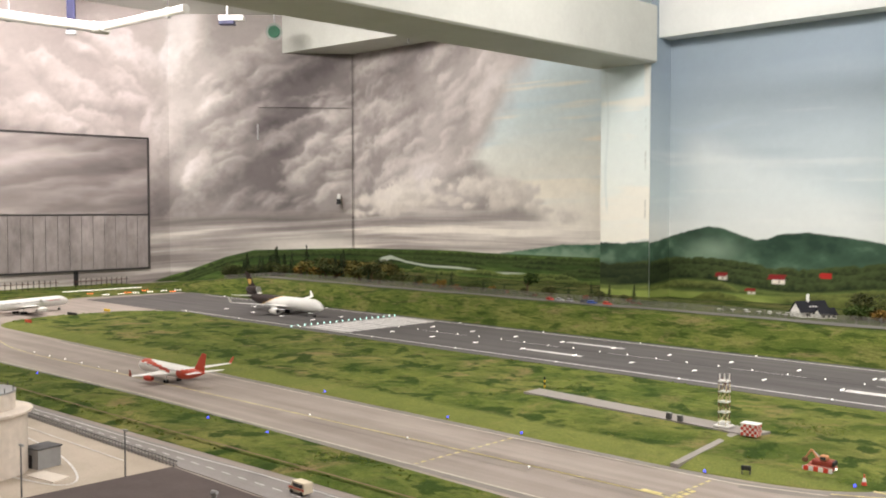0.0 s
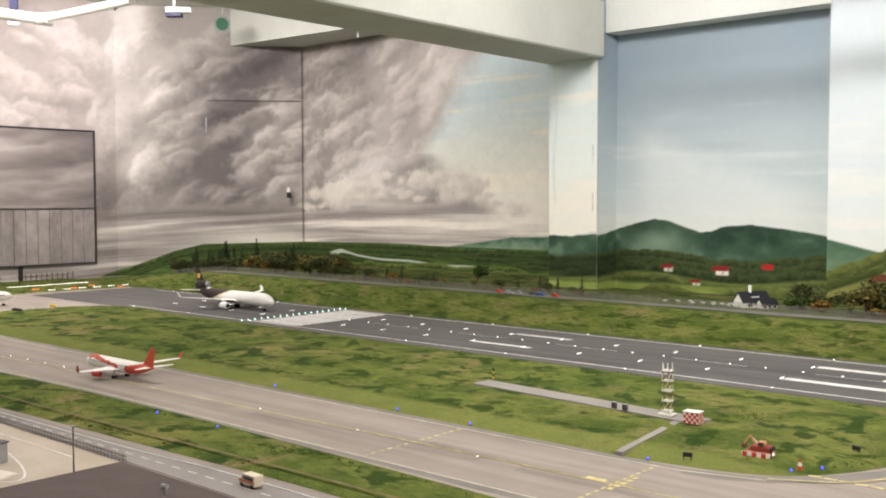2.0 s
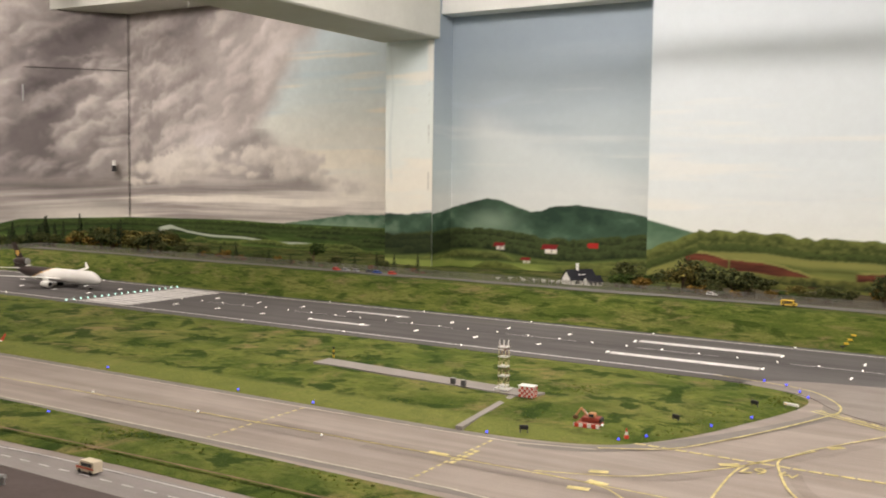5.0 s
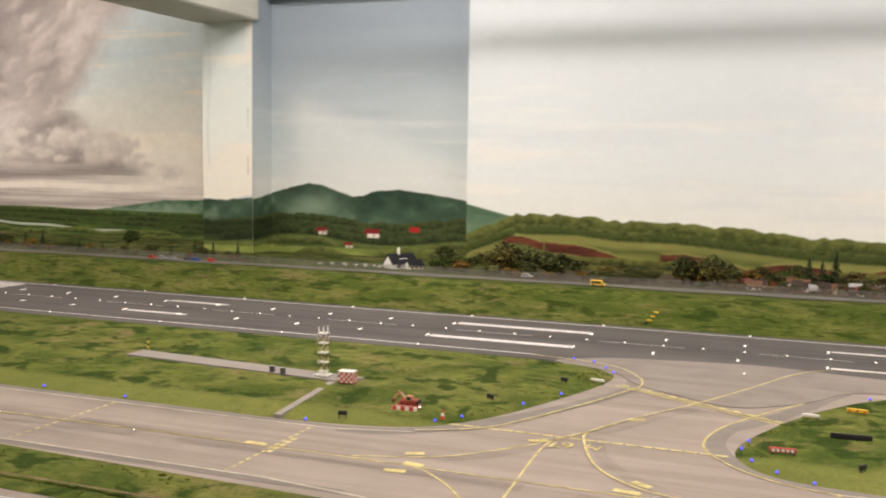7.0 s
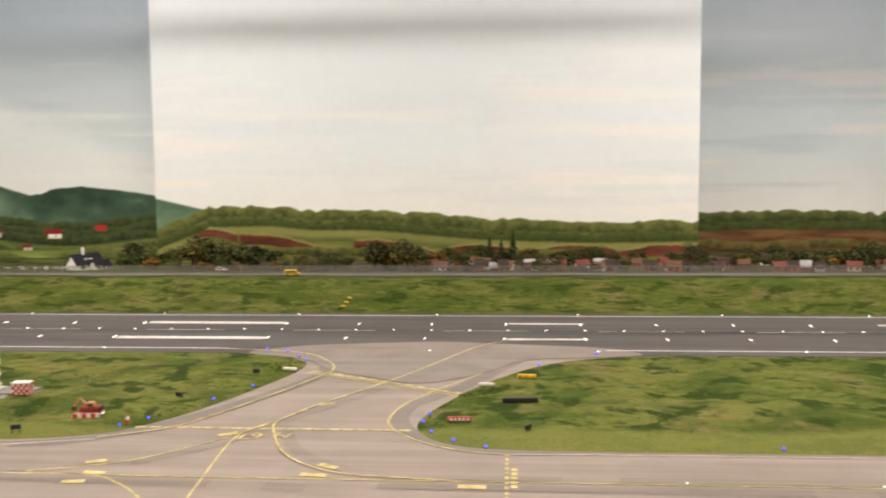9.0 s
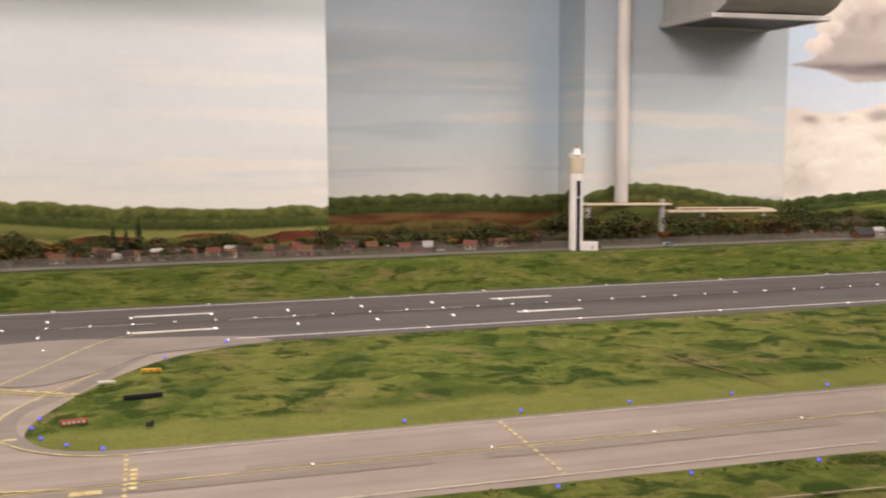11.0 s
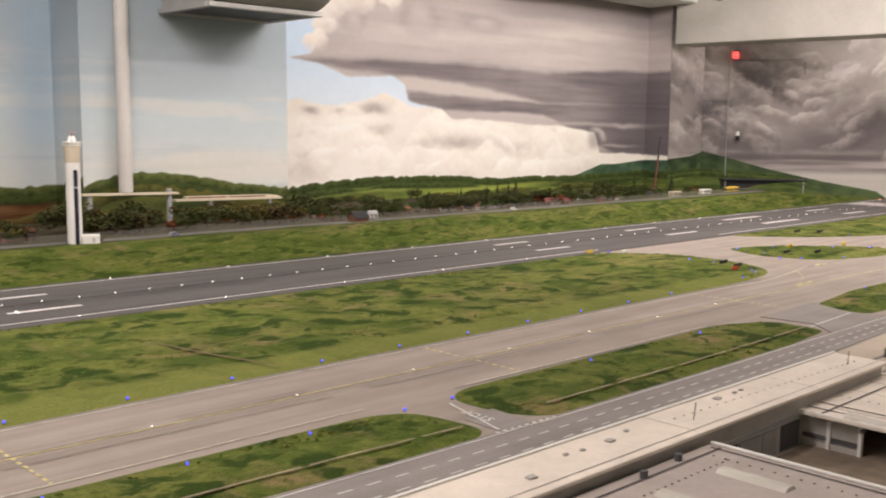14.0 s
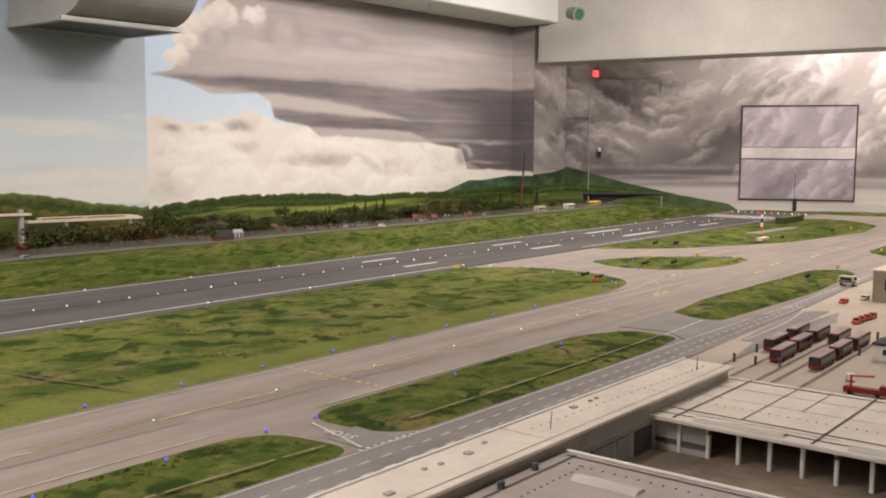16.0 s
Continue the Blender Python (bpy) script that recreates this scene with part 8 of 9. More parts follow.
for x, y, h in ((-2.37, 0.98, 0.12), (-2.34, 1.22, 0.12), (-3.3, 1.2, 0.12)):
    ob = thing("street_lamp", "slim grey apron street lamp", "lamp", "apron lamps", pose(x, y, 0.0))
    bm = bmesh.new()
    rod(bm, (0, 0, 0), (0, 0, h), 0.0022, 0.0016, 8)
    part("pole", bm, DARKGREY, ob)
    bm = bmesh.new()
    box(bm, -0.004, 0.012, -0.003, 0.003, h - 0.001, h + 0.004, 0.001)
    part("lamp_head", bm, GREY, ob)
rail = thing("crash_barrier", "low grey barrier between road and apron", "barrier")
for k in range(117):
    bm_x = -4.4 + k * 0.0176
    if k == 0:
        bm = bmesh.new()
        rod(bm, (0, 0, 0), (0, 0, 0.022), 0.0014, seg=5)
        post = part("post", bm, DARKGREY, rail)
        post.matrix_basis = pose(bm_x, 1.335, 0)
    else:
        share("post", post, rail, pose(bm_x, 1.335 + 0.03 * min(1, (bm_x + 4.4) / 2.2), 0))
for z in (0.009, 0.018):
    bm = bmesh.new()
    loft(bm, [[(x, y, z - 0.0025), (x, y + 0.001, z - 0.0025), (x, y + 0.001, z + 0.0025), (x, y, z + 0.0025)] for x, y in ((-4.4, 1.334), (-2.35, 1.362), (-2.34, 1.362))])
    part("rail", bm, GREY, rail)

# long pale-roofed wing beside the road
wing = thing("terminal_wing", "long terminal wing with a pale flat roof", "building", at=pose(0, 0, 0))
bm = bmesh.new()
box(bm, 0.5, 2.555, 0.955, 1.075, 0, 0.112)
part("wall", bm, CONCRETE, wing)
bm = bmesh.new()
box(bm, 0.5, 2.57, 0.945, 1.085, 0.112, 0.12, 0.0015)
part("roof", bm, ROOF_PALE, wing)
bm = bmesh.new()
box(bm, 0.5, 2.57, 1.079, 1.086, 0.12, 0.124, 0.001)
for k in range(90):
    rod(bm, (0.52 + k * 0.0228, 1.0825, 0.124), (0.52 + k * 0.0228, 1.0825, 0.1265), 0.0009, seg=5)
part("parapet", bm, WHITE, wing)
for x0, x1, c in ((1.80, 1.87, BLACK), (1.88, 1.96, GREY), (1.97, 2.03, GREY), (2.05, 2.13, DARKGREY)):
    bm = bmesh.new()
    box(bm, x0, x1, 0.953, 0.957, 0.006, 0.062)
    part("door", bm, c, wing)
bm = bmesh.new()
box(bm, 1.76, 2.16, 0.95, 0.957, 0.068, 0.076)
part("canopy_edge", bm, GREY, wing)
for x, y in ((1.55, 1.03), (1.95, 1.05), (1.3, 1.0)):
    bm = bmesh.new()
    box(bm, x - 0.009, x + 0.009, y - 0.007, y + 0.007, 0.12, 0.124, 0.001)
    part("roof_hatch", bm, CONCRETE, wing)
for x in (1.78, 2.46):
    bm = bmesh.new()
    rod(bm, (x, 1.0, 0.12), (x + 0.006, 1.0, 0.155), 0.001, seg=5)
    part("antenna", bm, DARKGREY, wing)
bm = bmesh.new()
for k in range(26):
    rod(bm, (1.76 + k * 0.03, 1.03 - 0.001 * k, 0.12), (1.76 + k * 0.03, 1.03 - 0.001 * k, 0.1212), 0.0018, seg=6)
part("rivet_row", bm, JOINT, wing)


def roof_lines(parent, z, lines, width):
    for (x0, y0), (x1, y1) in lines:
        bm = bmesh.new()
        stripe(bm, [(x0, y0), (x1, y1)], width, z)
        part("roof_joint", bm, JOINT, parent)


# open-fronted vehicle hall across the court
hall = thing("vehicle_hall", "open-fronted vehicle hall with a pale flat roof", "building", at=pose(0, 0, 0))
bm = bmesh.new()
box(bm, 2.545, 2.575, -0.5, 0.96, 0, 0.074)
box(bm, 2.16, 2.545, 0.935, 0.96, 0, 0.074)
part("wall", bm, CONCRETE, hall)
bm = bmesh.new()
box(bm, 2.12, 2.60, -0.5, 0.985, 0.077, 0.084, 0.001)
part("roof", bm, ROOF_PALE, hall)
bm = bmesh.new()
box(bm, 2.121, 2.127, -0.5, 0.985, 0.0755, 0.0865, 0.001)
part("fascia", bm, WHITE, hall)
for k in range(20):
    y = 0.965 - k * 0.0685
    bm = bmesh.new()
    box(bm, 2.147, 2.158, y - 0.004, y + 0.004, 0, 0.078, 0.001)
    part("column", bm, WHITE, hall)
for k in range(2):
    y = 0.965 - k * 0.0685
    bm = bmesh.new()
    box(bm, 2.153, 2.157, y - 0.064, y - 0.005, 0.018, 0.07)
    part("door_panel", bm, CONCRETE, hall)
    bm = bmesh.new()
    box(bm, 2.1515, 2.1545, y - 0.064, y - 0.005, 0.02, 0.03)
    part("kick_band", bm, DARKGREY, hall)
    bm = bmesh.new()
    box(bm, 2.15, 2.156, y - 0.064, y - 0.005, 0.0, 0.016)
    part("door_sill", bm, CONCRETE, hall)
roof_lines(hall, 0.0852, [((2.165, -0.5), (2.165, 0.97)), ((2.215, -0.5), (2.215, 0.98)), ((2.57, -0.5), (2.57, 0.985)), ((2.13, 0.905), (2.59, 0.905)), ((2.13, 0.60), (2.59, 0.60)), ((2.13, 0.28), (2.59, 0.28))], 0.006)
roof_lines(hall, 0.0851, [((2.37, -0.5), (2.37, 0.97)), ((2.215, 0.78), (2.37, 0.78)), ((2.37, 0.7), (2.59, 0.7)), ((2.37, 0.45), (2.59, 0.45))], 0.002)
for y0, y1 in ((0.66, 0.86), (0.33, 0.53), (0.0, 0.2)):
    bm = bmesh.new()
    loft(bm, [[(2.135, y, 0.085), (2.145, y, 0.091), (2.158, y, 0.091), (2.168, y, 0.085)] for y in (y0, y1)])
    part("skylight", bm, surface("frosted_glazing", (0.62, 0.6, 0.55), 0.12, vary=0.1, spec=0.6), hall)
for y in (0.82, 0.55, 0.4):
    bm = bmesh.new()
    box(bm, 2.135, 2.15, y - 0.004, y + 0.004, 0.06, 0.066, 0.001)
    part("lamp", bm, DARKGREY, hall)

near = thing("service_building", "service building with a grey felt roof and skylights", "building", at=pose(0, 0, 0))
bm = bmesh.new()
box(bm, 0.72, 1.74, -0.5, 0.94, 0, 0.085)
part("wall", bm, CONCRETE, near)
bm = bmesh.new()
box(bm, 0.7, 1.755, -0.5, 0.944, 0.085, 0.093, 0.001)
part("roof", bm, ROOF_GREY, near)
bm = bmesh.new()
box(bm, 1.748, 1.757, -0.5, 0.944, 0.093, 0.0975, 0.001)
part("parapet", bm, WHITE, near)
roof_lines(near, 0.0942, [((1.73, -0.5), (1.73, 0.93)), ((0.75, 0.915), (1.74, 0.915)), ((0.75, 0.55), (1.74, 0.55)), ((1.2, -0.5), (1.2, 0.93))], 0.006)
bm = bmesh.new()
for k in range(46):
    rod(bm, (1.69, 0.9 - k * 0.024, 0.093), (1.69, 0.9 - k * 0.024, 0.0945), 0.002, seg=6)
    rod(bm, (1.69 - k * 0.02, 0.87, 0.093), (1.69 - k * 0.02, 0.87, 0.0945), 0.002, seg=6)
part("rivet_row", bm, JOINT, near)
for x, y0, y1 in ((1.63, 0.72, 0.85), (1.46, 0.62, 0.86), (1.63, 0.36, 0.5)):
    bm = bmesh.new()
    loft(bm, [[(x - 0.018, y, 0.093), (x - 0.008, y, 0.1), (x + 0.008, y, 0.1), (x + 0.018, y, 0.093)] for y in (y0, y1)])
    part("skylight", bm, MATS["frosted_glazing"], near)
for x, y in ((1.5, 0.92), (1.3, 0.9), (1.62, 0.93)):
    bm = bmesh.new()
    rod(bm, (x, y, 0.093), (x, y, 0.106), 0.007, seg=12)
    part("roof_vent", bm, DARKGREY, near)

# apron buses in rows
MAROON = surface("maroon_bus_paint", (0.085, 0.014, 0.016), 0.4, vary=0.2)
BUS_ROOF = surface("pale_bus_roof", (0.4, 0.3, 0.3), 0.6, vary=0.25)


def apron_bus(x, y, turn):
    ob = thing("apron_bus", "dark red apron bus with a pale roof", "bus", "apron buses", pose(x, y, 0.0025, 0, 0, turn))
    L, W, H = 0.165, 0.036, 0.04
    bm = bmesh.new()
    box(bm, -L / 2, L / 2, -W / 2, W / 2, 0.004, H, 0.003)
    part("body", bm, MAROON, ob)
    bm = bmesh.new()
    box(bm, -L / 2 + 0.003, L / 2 - 0.003, -W / 2 + 0.002, W / 2 - 0.002, H, H + 0.003, 0.001)
    part("roof", bm, BUS_ROOF, ob)
    for s in (-1, 1):
        bm = bmesh.new()
        box(bm, -L * 0.46, L * 0.46, s * W / 2 - 0.0006, s * W / 2 + 0.0008, H * 0.45, H * 0.85)
        part("window_band", bm, GLASS_DARK, ob)
        for sx in (-0.3, 0.3):
            bm = bmesh.new()
            rod(bm, (sx * L, s * W * 0.44, 0.006), (sx * L, s * (W * 0.5 + 0.0008), 0.006), 0.0065, seg=10)
            part("wheel", bm, RUBBER, ob)
    bm = bmesh.new()
    box(bm, -L / 2 - 0.0008, -L / 2 + 0.001, -W * 0.42, W * 0.42, H * 0.42, H * 0.9)
    part("windscreen", bm, GLASS_DARK, ob)
    bm = bmesh.new()
    box(bm, -L / 2 - 0.001, -L / 2 + 0.001, -W * 0.45, W * 0.45, 0.006, H * 0.38)
    part("bumper", bm, surface("deep_red_paint", (0.26, 0.025, 0.022), 0.45), ob)
    return ob


for x, y in ((3.285, 1.075), (3.48, 1.085), (3.69, 1.095), (3.25, 0.94), (3.45, 0.945), (3.65, 0.945), (3.44, 1.155), (3.68, 1.165), (3.68, 1.02)):
    apron_bus(x, y, 2)
bm = bmesh.new()
for y in (0.9, 0.985, 1.03, 1.11, 1.19):
    stripe(bm, [(2.85, y - 0.006), (3.9, y + 0.02)], 0.012, 0.0026)
tagged(mesh_ob("parking_marking", bm, surface("worn_dark_line", (0.2, 0.18, 0.16), 0.8, vary=0.3)), "dark worn lines between the bus bays", "marking", kind="structure")
bm = bmesh.new()
slab(bm, [(3.2, 1.205), (4.1, 1.16), (4.32, 1.22), (3.6, 1.27)], 0.0, 0.0022)
tagged(mesh_ob("road", bm, ROAD), "grey asphalt bus lane beside the apron", "road", kind="structure")
for x, y in ((3.14, 1.18), (3.33, 1.18), (3.14, 1.11), (3.16, 1.04), (3.82, 0.93), (3.5, 0.9)):
    ob = thing("bollard", "short dark bollard on the apron", "bollard", "apron bollards", pose(x, y, 0.001))
    bm = bmesh.new()
    rod(bm, (0, 0, 0), (0, 0, 0.024), 0.0045, seg=8)
    part("post", bm, DARKGREY, ob)
    bm = bmesh.new()
    rod(bm, (0, 0, 0.024), (0, 0, 0.028), 0.006, 0.004, 8)
    part("cap", bm, TIMBER, ob)
vehicle("pickup", "small white pickup on the apron", 3.12, 0.815, 20, 0.05, 0.021, 0.019, WHITE, None, 0.26, 0.0025)
vehicle("truck", "cream and dark supply truck on the service road", 5.15, 1.43, -95, 0.09, 0.036, 0.05, CREAM, BLACK, 0.12, 0.004)
vehicle("car", "red car by the grass verge", 4.58, 1.28, 175, 0.055, 0.024, 0.02, RED, None, 0.26, 0.003)
vehicle("car", "pale estate car by the grass verge", 4.75, 1.24, 175, 0.055, 0.024, 0.02, CREAM, None, 0.22, 0.003)
for k in range(4):
    vehicle("tug", "small orange-red baggage tug in a row", 4.1 + 0.055 * k, 1.085 - 0.004 * k, 178, 0.05, 0.024, 0.022, ORANGE if k else RED, None, 0.3, 0.003, "baggage tugs")
fire = thing("fire_engine", "red fire engine with a raised ladder arm", "fire engine", at=pose(2.955, 0.725, 0.002, 0, 0, -86) @ Matrix.Scale(0.72, 4))
bm = bmesh.new()
box(bm, -0.08, 0.08, -0.018, 0.018, 0.008, 0.03, 0.002)
part("chassis", bm, MATS["deep_red_paint"], fire)
bm = bmesh.new()
box(bm, 0.05, 0.082, -0.018, 0.018, 0.03, 0.046, 0.003)
part("cab", bm, MATS["deep_red_paint"], fire)
bm = bmesh.new()
rod(bm, (-0.055, 0, 0.03), (-0.055, 0, 0.075), 0.005, seg=8)
part("arm", bm, RED, fire)
bm = bmesh.new()
rod(bm, (-0.055, 0, 0.07), (0.03, 0, 0.078), 0.004, seg=8)
part("ladder", bm, RED, fire)
for sx in (-0.055, 0.045):
    for s in (-1, 1):
        bm = bmesh.new()
        rod(bm, (sx, s * 0.014, 0.009), (sx, s * 0.02, 0.009), 0.009, seg=10)
        part("wheel", bm, RUBBER, fire)
for x, y, w, d, h, wall, roof, l in ((3.5, 0.79, 0.1, 0.1, 0.052, WHITE, SLATE, "small white guard house with a dark flat roof"), (4.9, 1.1, 0.36, 0.2, 0.138, surface("beige_render", (0.42, 0.36, 0.27), 0.8), CREAM, "beige flat-roofed airport building")):
    ob = thing("airport_building", l, "building", at=pose(x, y, 0.001))
    bm = bmesh.new()
    box(bm, -w / 2, w / 2, -d / 2, d / 2, 0, h)
    part("wall", bm, wall, ob)
    bm = bmesh.new()
    box(bm, -w / 2 - 0.008, w / 2 + 0.008, -d / 2 - 0.008, d / 2 + 0.008, h, h + 0.007, 0.001)
    part("roof", bm, roof, ob)
    for k in range(2):
        bm = bmesh.new()
        box(bm, -w / 2 - 0.001, -w / 2 + 0.001, -d * 0.3 + k * d * 0.35, -d * 0.1 + k * d * 0.35, h * 0.4, h * 0.75)
        part("window", bm, GLASS_DARK, ob)
for x, y in ((3.72, 0.86), (3.0, 0.6)):
    ob = thing("street_lamp", "tall apron mast lamp with a flat head", "lamp", "mast lamps", pose(x, y, 0.0))
    bm = bmesh.new()
    rod(bm, (0, 0, 0), (0, 0, 0.16), 0.003, 0.002, 8)
    part("pole", bm, GREY, ob)
    bm = bmesh.new()
    box(bm, -0.02, 0.02, -0.012, 0.012, 0.16, 0.164, 0.001)
    part("lamp_head", bm, DARKGREY, ob)

# stained concrete of the court before the vehicle hall
bm = bmesh.new()
slab(bm, [(1.757, -0.5), (2.544, -0.5), (2.544, 0.934), (1.757, 0.953)], -0.005, 0.0035)
tagged(mesh_ob("court", bm, surface("stained_court_concrete", (0.31, 0.25, 0.19), 0.85, vary=0.4, grain=26, wear=5, relief=0.2)), "oil-stained brown concrete court before the vehicle hall", "court", kind="structure")
roof_lines(hall, 0.0853, [((2.19, 0.56), (2.19, 0.9)), ((2.59, 0.78), (2.22, 0.78)), ((2.48, -0.5), (2.48, 0.97))], 0.0025)
bm = bmesh.new()
for k in range(70):
    rod(bm, (2.3, 0.96 - k * 0.021, 0.084), (2.3, 0.96 - k * 0.021, 0.0855), 0.0014, seg=6)
part("rivet_row", bm, JOINT, hall)
for x, y in ((1.43, 1.035), (1.47, 1.03), (1.62, 1.045), (2.02, 1.05), (2.05, 1.052)):
    bm = bmesh.new()
    box(bm, x - 0.005, x + 0.005, y - 0.004, y + 0.004, 0.12, 0.124, 0.001)
    part("roof_unit", bm, CONCRETE, wing)
roof_lines(wing, 0.1208, [((0.6, 0.965), (2.56, 0.965)), ((1.05, 0.95), (1.05, 1.08)), ((1.72, 0.95), (1.72, 1.08)), ((2.2, 0.95), (2.2, 1.08))], 0.0016)
for x, y in ((1.88, 1.11), (2.0, 1.108), (2.15, 1.11)):
    ob = thing("roof_tank", "small pale metal unit at the roadside by the terminal wing", "tank", "roadside units", pose(x, y, 0.001))
    bm = bmesh.new()
    box(bm, -0.02, 0.02, -0.01, 0.01, 0, 0.016, 0.002)
    part("body", bm, ROOF_PALE, ob)

# ------------------------------------------------------------ room fixtures
def on_wall(a, b, d, z, out=0.0):
    """The pose on a wall: x along it, y into it."""
    a, b = Vector(a), Vector(b)
    u = (b - a).normalized()
    p = a + u * d + Vector((u.y, -u.x)) * out
    return pose(p.x, p.y, z, 0, 0, math.degrees(math.atan2(u.y, u.x)))


WEST, NW, EAST = ((-8.1, -2.4), (-8.1, 4.7)), ((-8.1, 4.7), (-7.0, 5.95)), ((9.35, 6.68), (12.9, -1.5))
DARK_LINE = surface("dark_joint_paint", (0.06, 0.055, 0.055), 0.7, vary=0.2)


def line_on(parent, x0, z0, x1, z1, w=0.008, material=None, name="frame_bar"):
    bm = bmesh.new()
    box(bm, min(x0, x1) - w / 2, max(x0, x1) + w / 2, -0.012, 0.0, min(z0, z1) - w / 2, max(z0, z1) + w / 2)
    return part(name, bm, material or DARK_LINE, parent)


# hangar-like shutter in the west wall
BOARD = surface("weathered_board", (0.34, 0.3, 0.295), 0.8, vary=0.35, grain=30, wear=5, stretch=(1, 1, 0.5))
PANEL = surface("painted_cloud_panel", (0.42, 0.385, 0.395), 0.7, vary=0.4, grain=14, wear=2.4, stretch=(1, 1, 1.6))
PANEL_BAND = surface("painted_pale_band", (0.6, 0.56, 0.54), 0.7, vary=0.25, grain=14, wear=3)
PANEL_DARK = surface("painted_dark_cloud_panel", (0.42, 0.385, 0.4), 0.7, vary=0.5, grain=14, wear=2.4, stretch=(1, 1, 1.6))
door = thing("door_1", "large closed shutter painted with clouds over grey boards", "door", at=on_wall(*WEST, 0, 0, 0.006), kind="structure")
bm = bmesh.new()
box(bm, 4.6, 6.87, -0.006, 0.0, 0.605, 1.265)
part("upper_panel", bm, PANEL, door)
for k in range(22):
    x = 4.62 + k * 0.1025
    bm = bmesh.new()
    box(bm, x + 0.002, x + 0.1, -0.009, 0.0, 0.14, 0.598, 0.001)
    part("plank", bm, BOARD, door)
for x0, z0, x1, z1, w in ((4.6, 1.275, 6.88, 1.275, 0.016), (6.885, 0.13, 6.885, 1.275, 0.014), (4.6, 0.602, 6.88, 0.602, 0.01), (4.6, 0.13, 6.88, 0.13, 0.014)):
    line_on(door, x0, z0, x1, z1, w)
bm = bmesh.new()
box(bm, 6.19, 6.225, -0.014, 0.0, 0.0, 0.13)
part("gap_post", bm, BLACK, door)

hid = thing("door_2", "flush hidden door outline in the painted storm wall", "door", at=on_wall(*NW, 0, 0, 0.004), kind="structure")
line_on(hid, 0.8, 1.57, 1.64, 1.57, 0.003)
line_on(hid, 1.645, 0.3, 1.645, 2.05, 0.004)
bm = bmesh.new()
box(bm, 0.785, 0.8, -0.02, 0.0, 1.28, 1.42, 0.003)
part("door_handle", bm, GREY, hid)


def wall_lamp(where_, label, head):
    ob = thing("wall_lamp", label, "lamp", at=where_)
    bm = bmesh.new()
    rod(bm, (0, 0, 0), (0, -0.05, 0.01), 0.012, 0.01, 8)
    part("bracket", bm, DARKGREY, ob)
    bm = bmesh.new()
    rod(bm, (0, -0.05, -0.05), (0, -0.05, 0.0), 0.022, 0.018, 12)
    part("shade", bm, BLACK, ob)
    bm = bmesh.new()
    rod(bm, (0, -0.05, 0.0), (0, -0.05, 0.045), 0.018, 0.014, 12)
    part("bulb", bm, head, ob)
    return ob


wall_lamp(on_wall(*NW, 1.52, 0.745, 0.003), "small dark wall spotlight with a white head", WHITE)
wall_lamp(on_wall(*EAST, 1.23, 0.63, 0.003), "small dark wall spotlight with a white head", WHITE)
exit_lamp = thing("warning_lamp", "glowing red warning lamp on the end wall", "lamp", at=on_wall(*EAST, 1.17, 1.49, 0.003))
bm = bmesh.new()
box(bm, -0.03, 0.03, -0.06, 0.0, 0.03, 0.045, 0.003)
part("housing", bm, DARKGREY, exit_lamp)
bm = bmesh.new()
box(bm, -0.026, 0.026, -0.05, -0.002, -0.035, 0.03, 0.006)
part("lens", bm, glow("red_lamp", (1.0, 0.07, 0.06), 3.0), exit_lamp)
cond = thing("conduit", "thin dark conduit running down the end wall", "pipe", at=on_wall(*EAST, 1.11, 0, 0.012), kind="structure")
line_on(cond, 0, 0.2, 0, 1.56, 0.007, GREY, "pipe")
hid = thing("door_3", "flush hidden door outline in the painted end wall", "door", at=on_wall(*EAST, 0, 0, 0.004), kind="structure")
line_on(hid, 0.72, 1.0, 1.1, 1.0, 0.004)
line_on(hid, 0.71, 0.2, 0.71, 1.55, 0.005)
line_on(hid, 1.12, 1.43, 1.86, 1.43, 0.002)
bm = bmesh.new()
box(bm, 1.87, 1.885, -0.02, 0.0, 1.27, 1.4, 0.003)
part("door_handle", bm, GREY, hid)
door = thing("door_4", "large closed shutter painted with dark clouds and a pale band", "door", at=on_wall(*EAST, 0, 0, 0.006), kind="structure")
for z0, z1, m_, n_ in ((0.685, 1.11, PANEL_DARK, "upper_panel"), (0.565, 0.68, PANEL_BAND, "pale_band"), (0.135, 0.555, PANEL_DARK, "lower_panel")):
    bm = bmesh.new()
    box(bm, 2.745, 3.88, -0.007, 0.0, z0, z1)
    part(n_, bm, m_, door)
for x0, z0, x1, z1, w in ((2.735, 1.12, 3.89, 1.12, 0.014), (2.735, 0.12, 2.735, 1.12, 0.012), (3.89, 0.12, 3.89, 1.12, 0.012), (2.735, 0.125, 3.89, 0.125, 0.012), (2.735, 0.56, 3.89, 0.56, 0.007), (3.3, 0.13, 3.3, 0.4, 0.006)):
    line_on(door, x0, z0, x1, z1, w)
bm = bmesh.new()
box(bm, 3.285, 3.325, -0.014, 0.0, 0.0, 0.13)
part("gap_post", bm, BLACK, door)

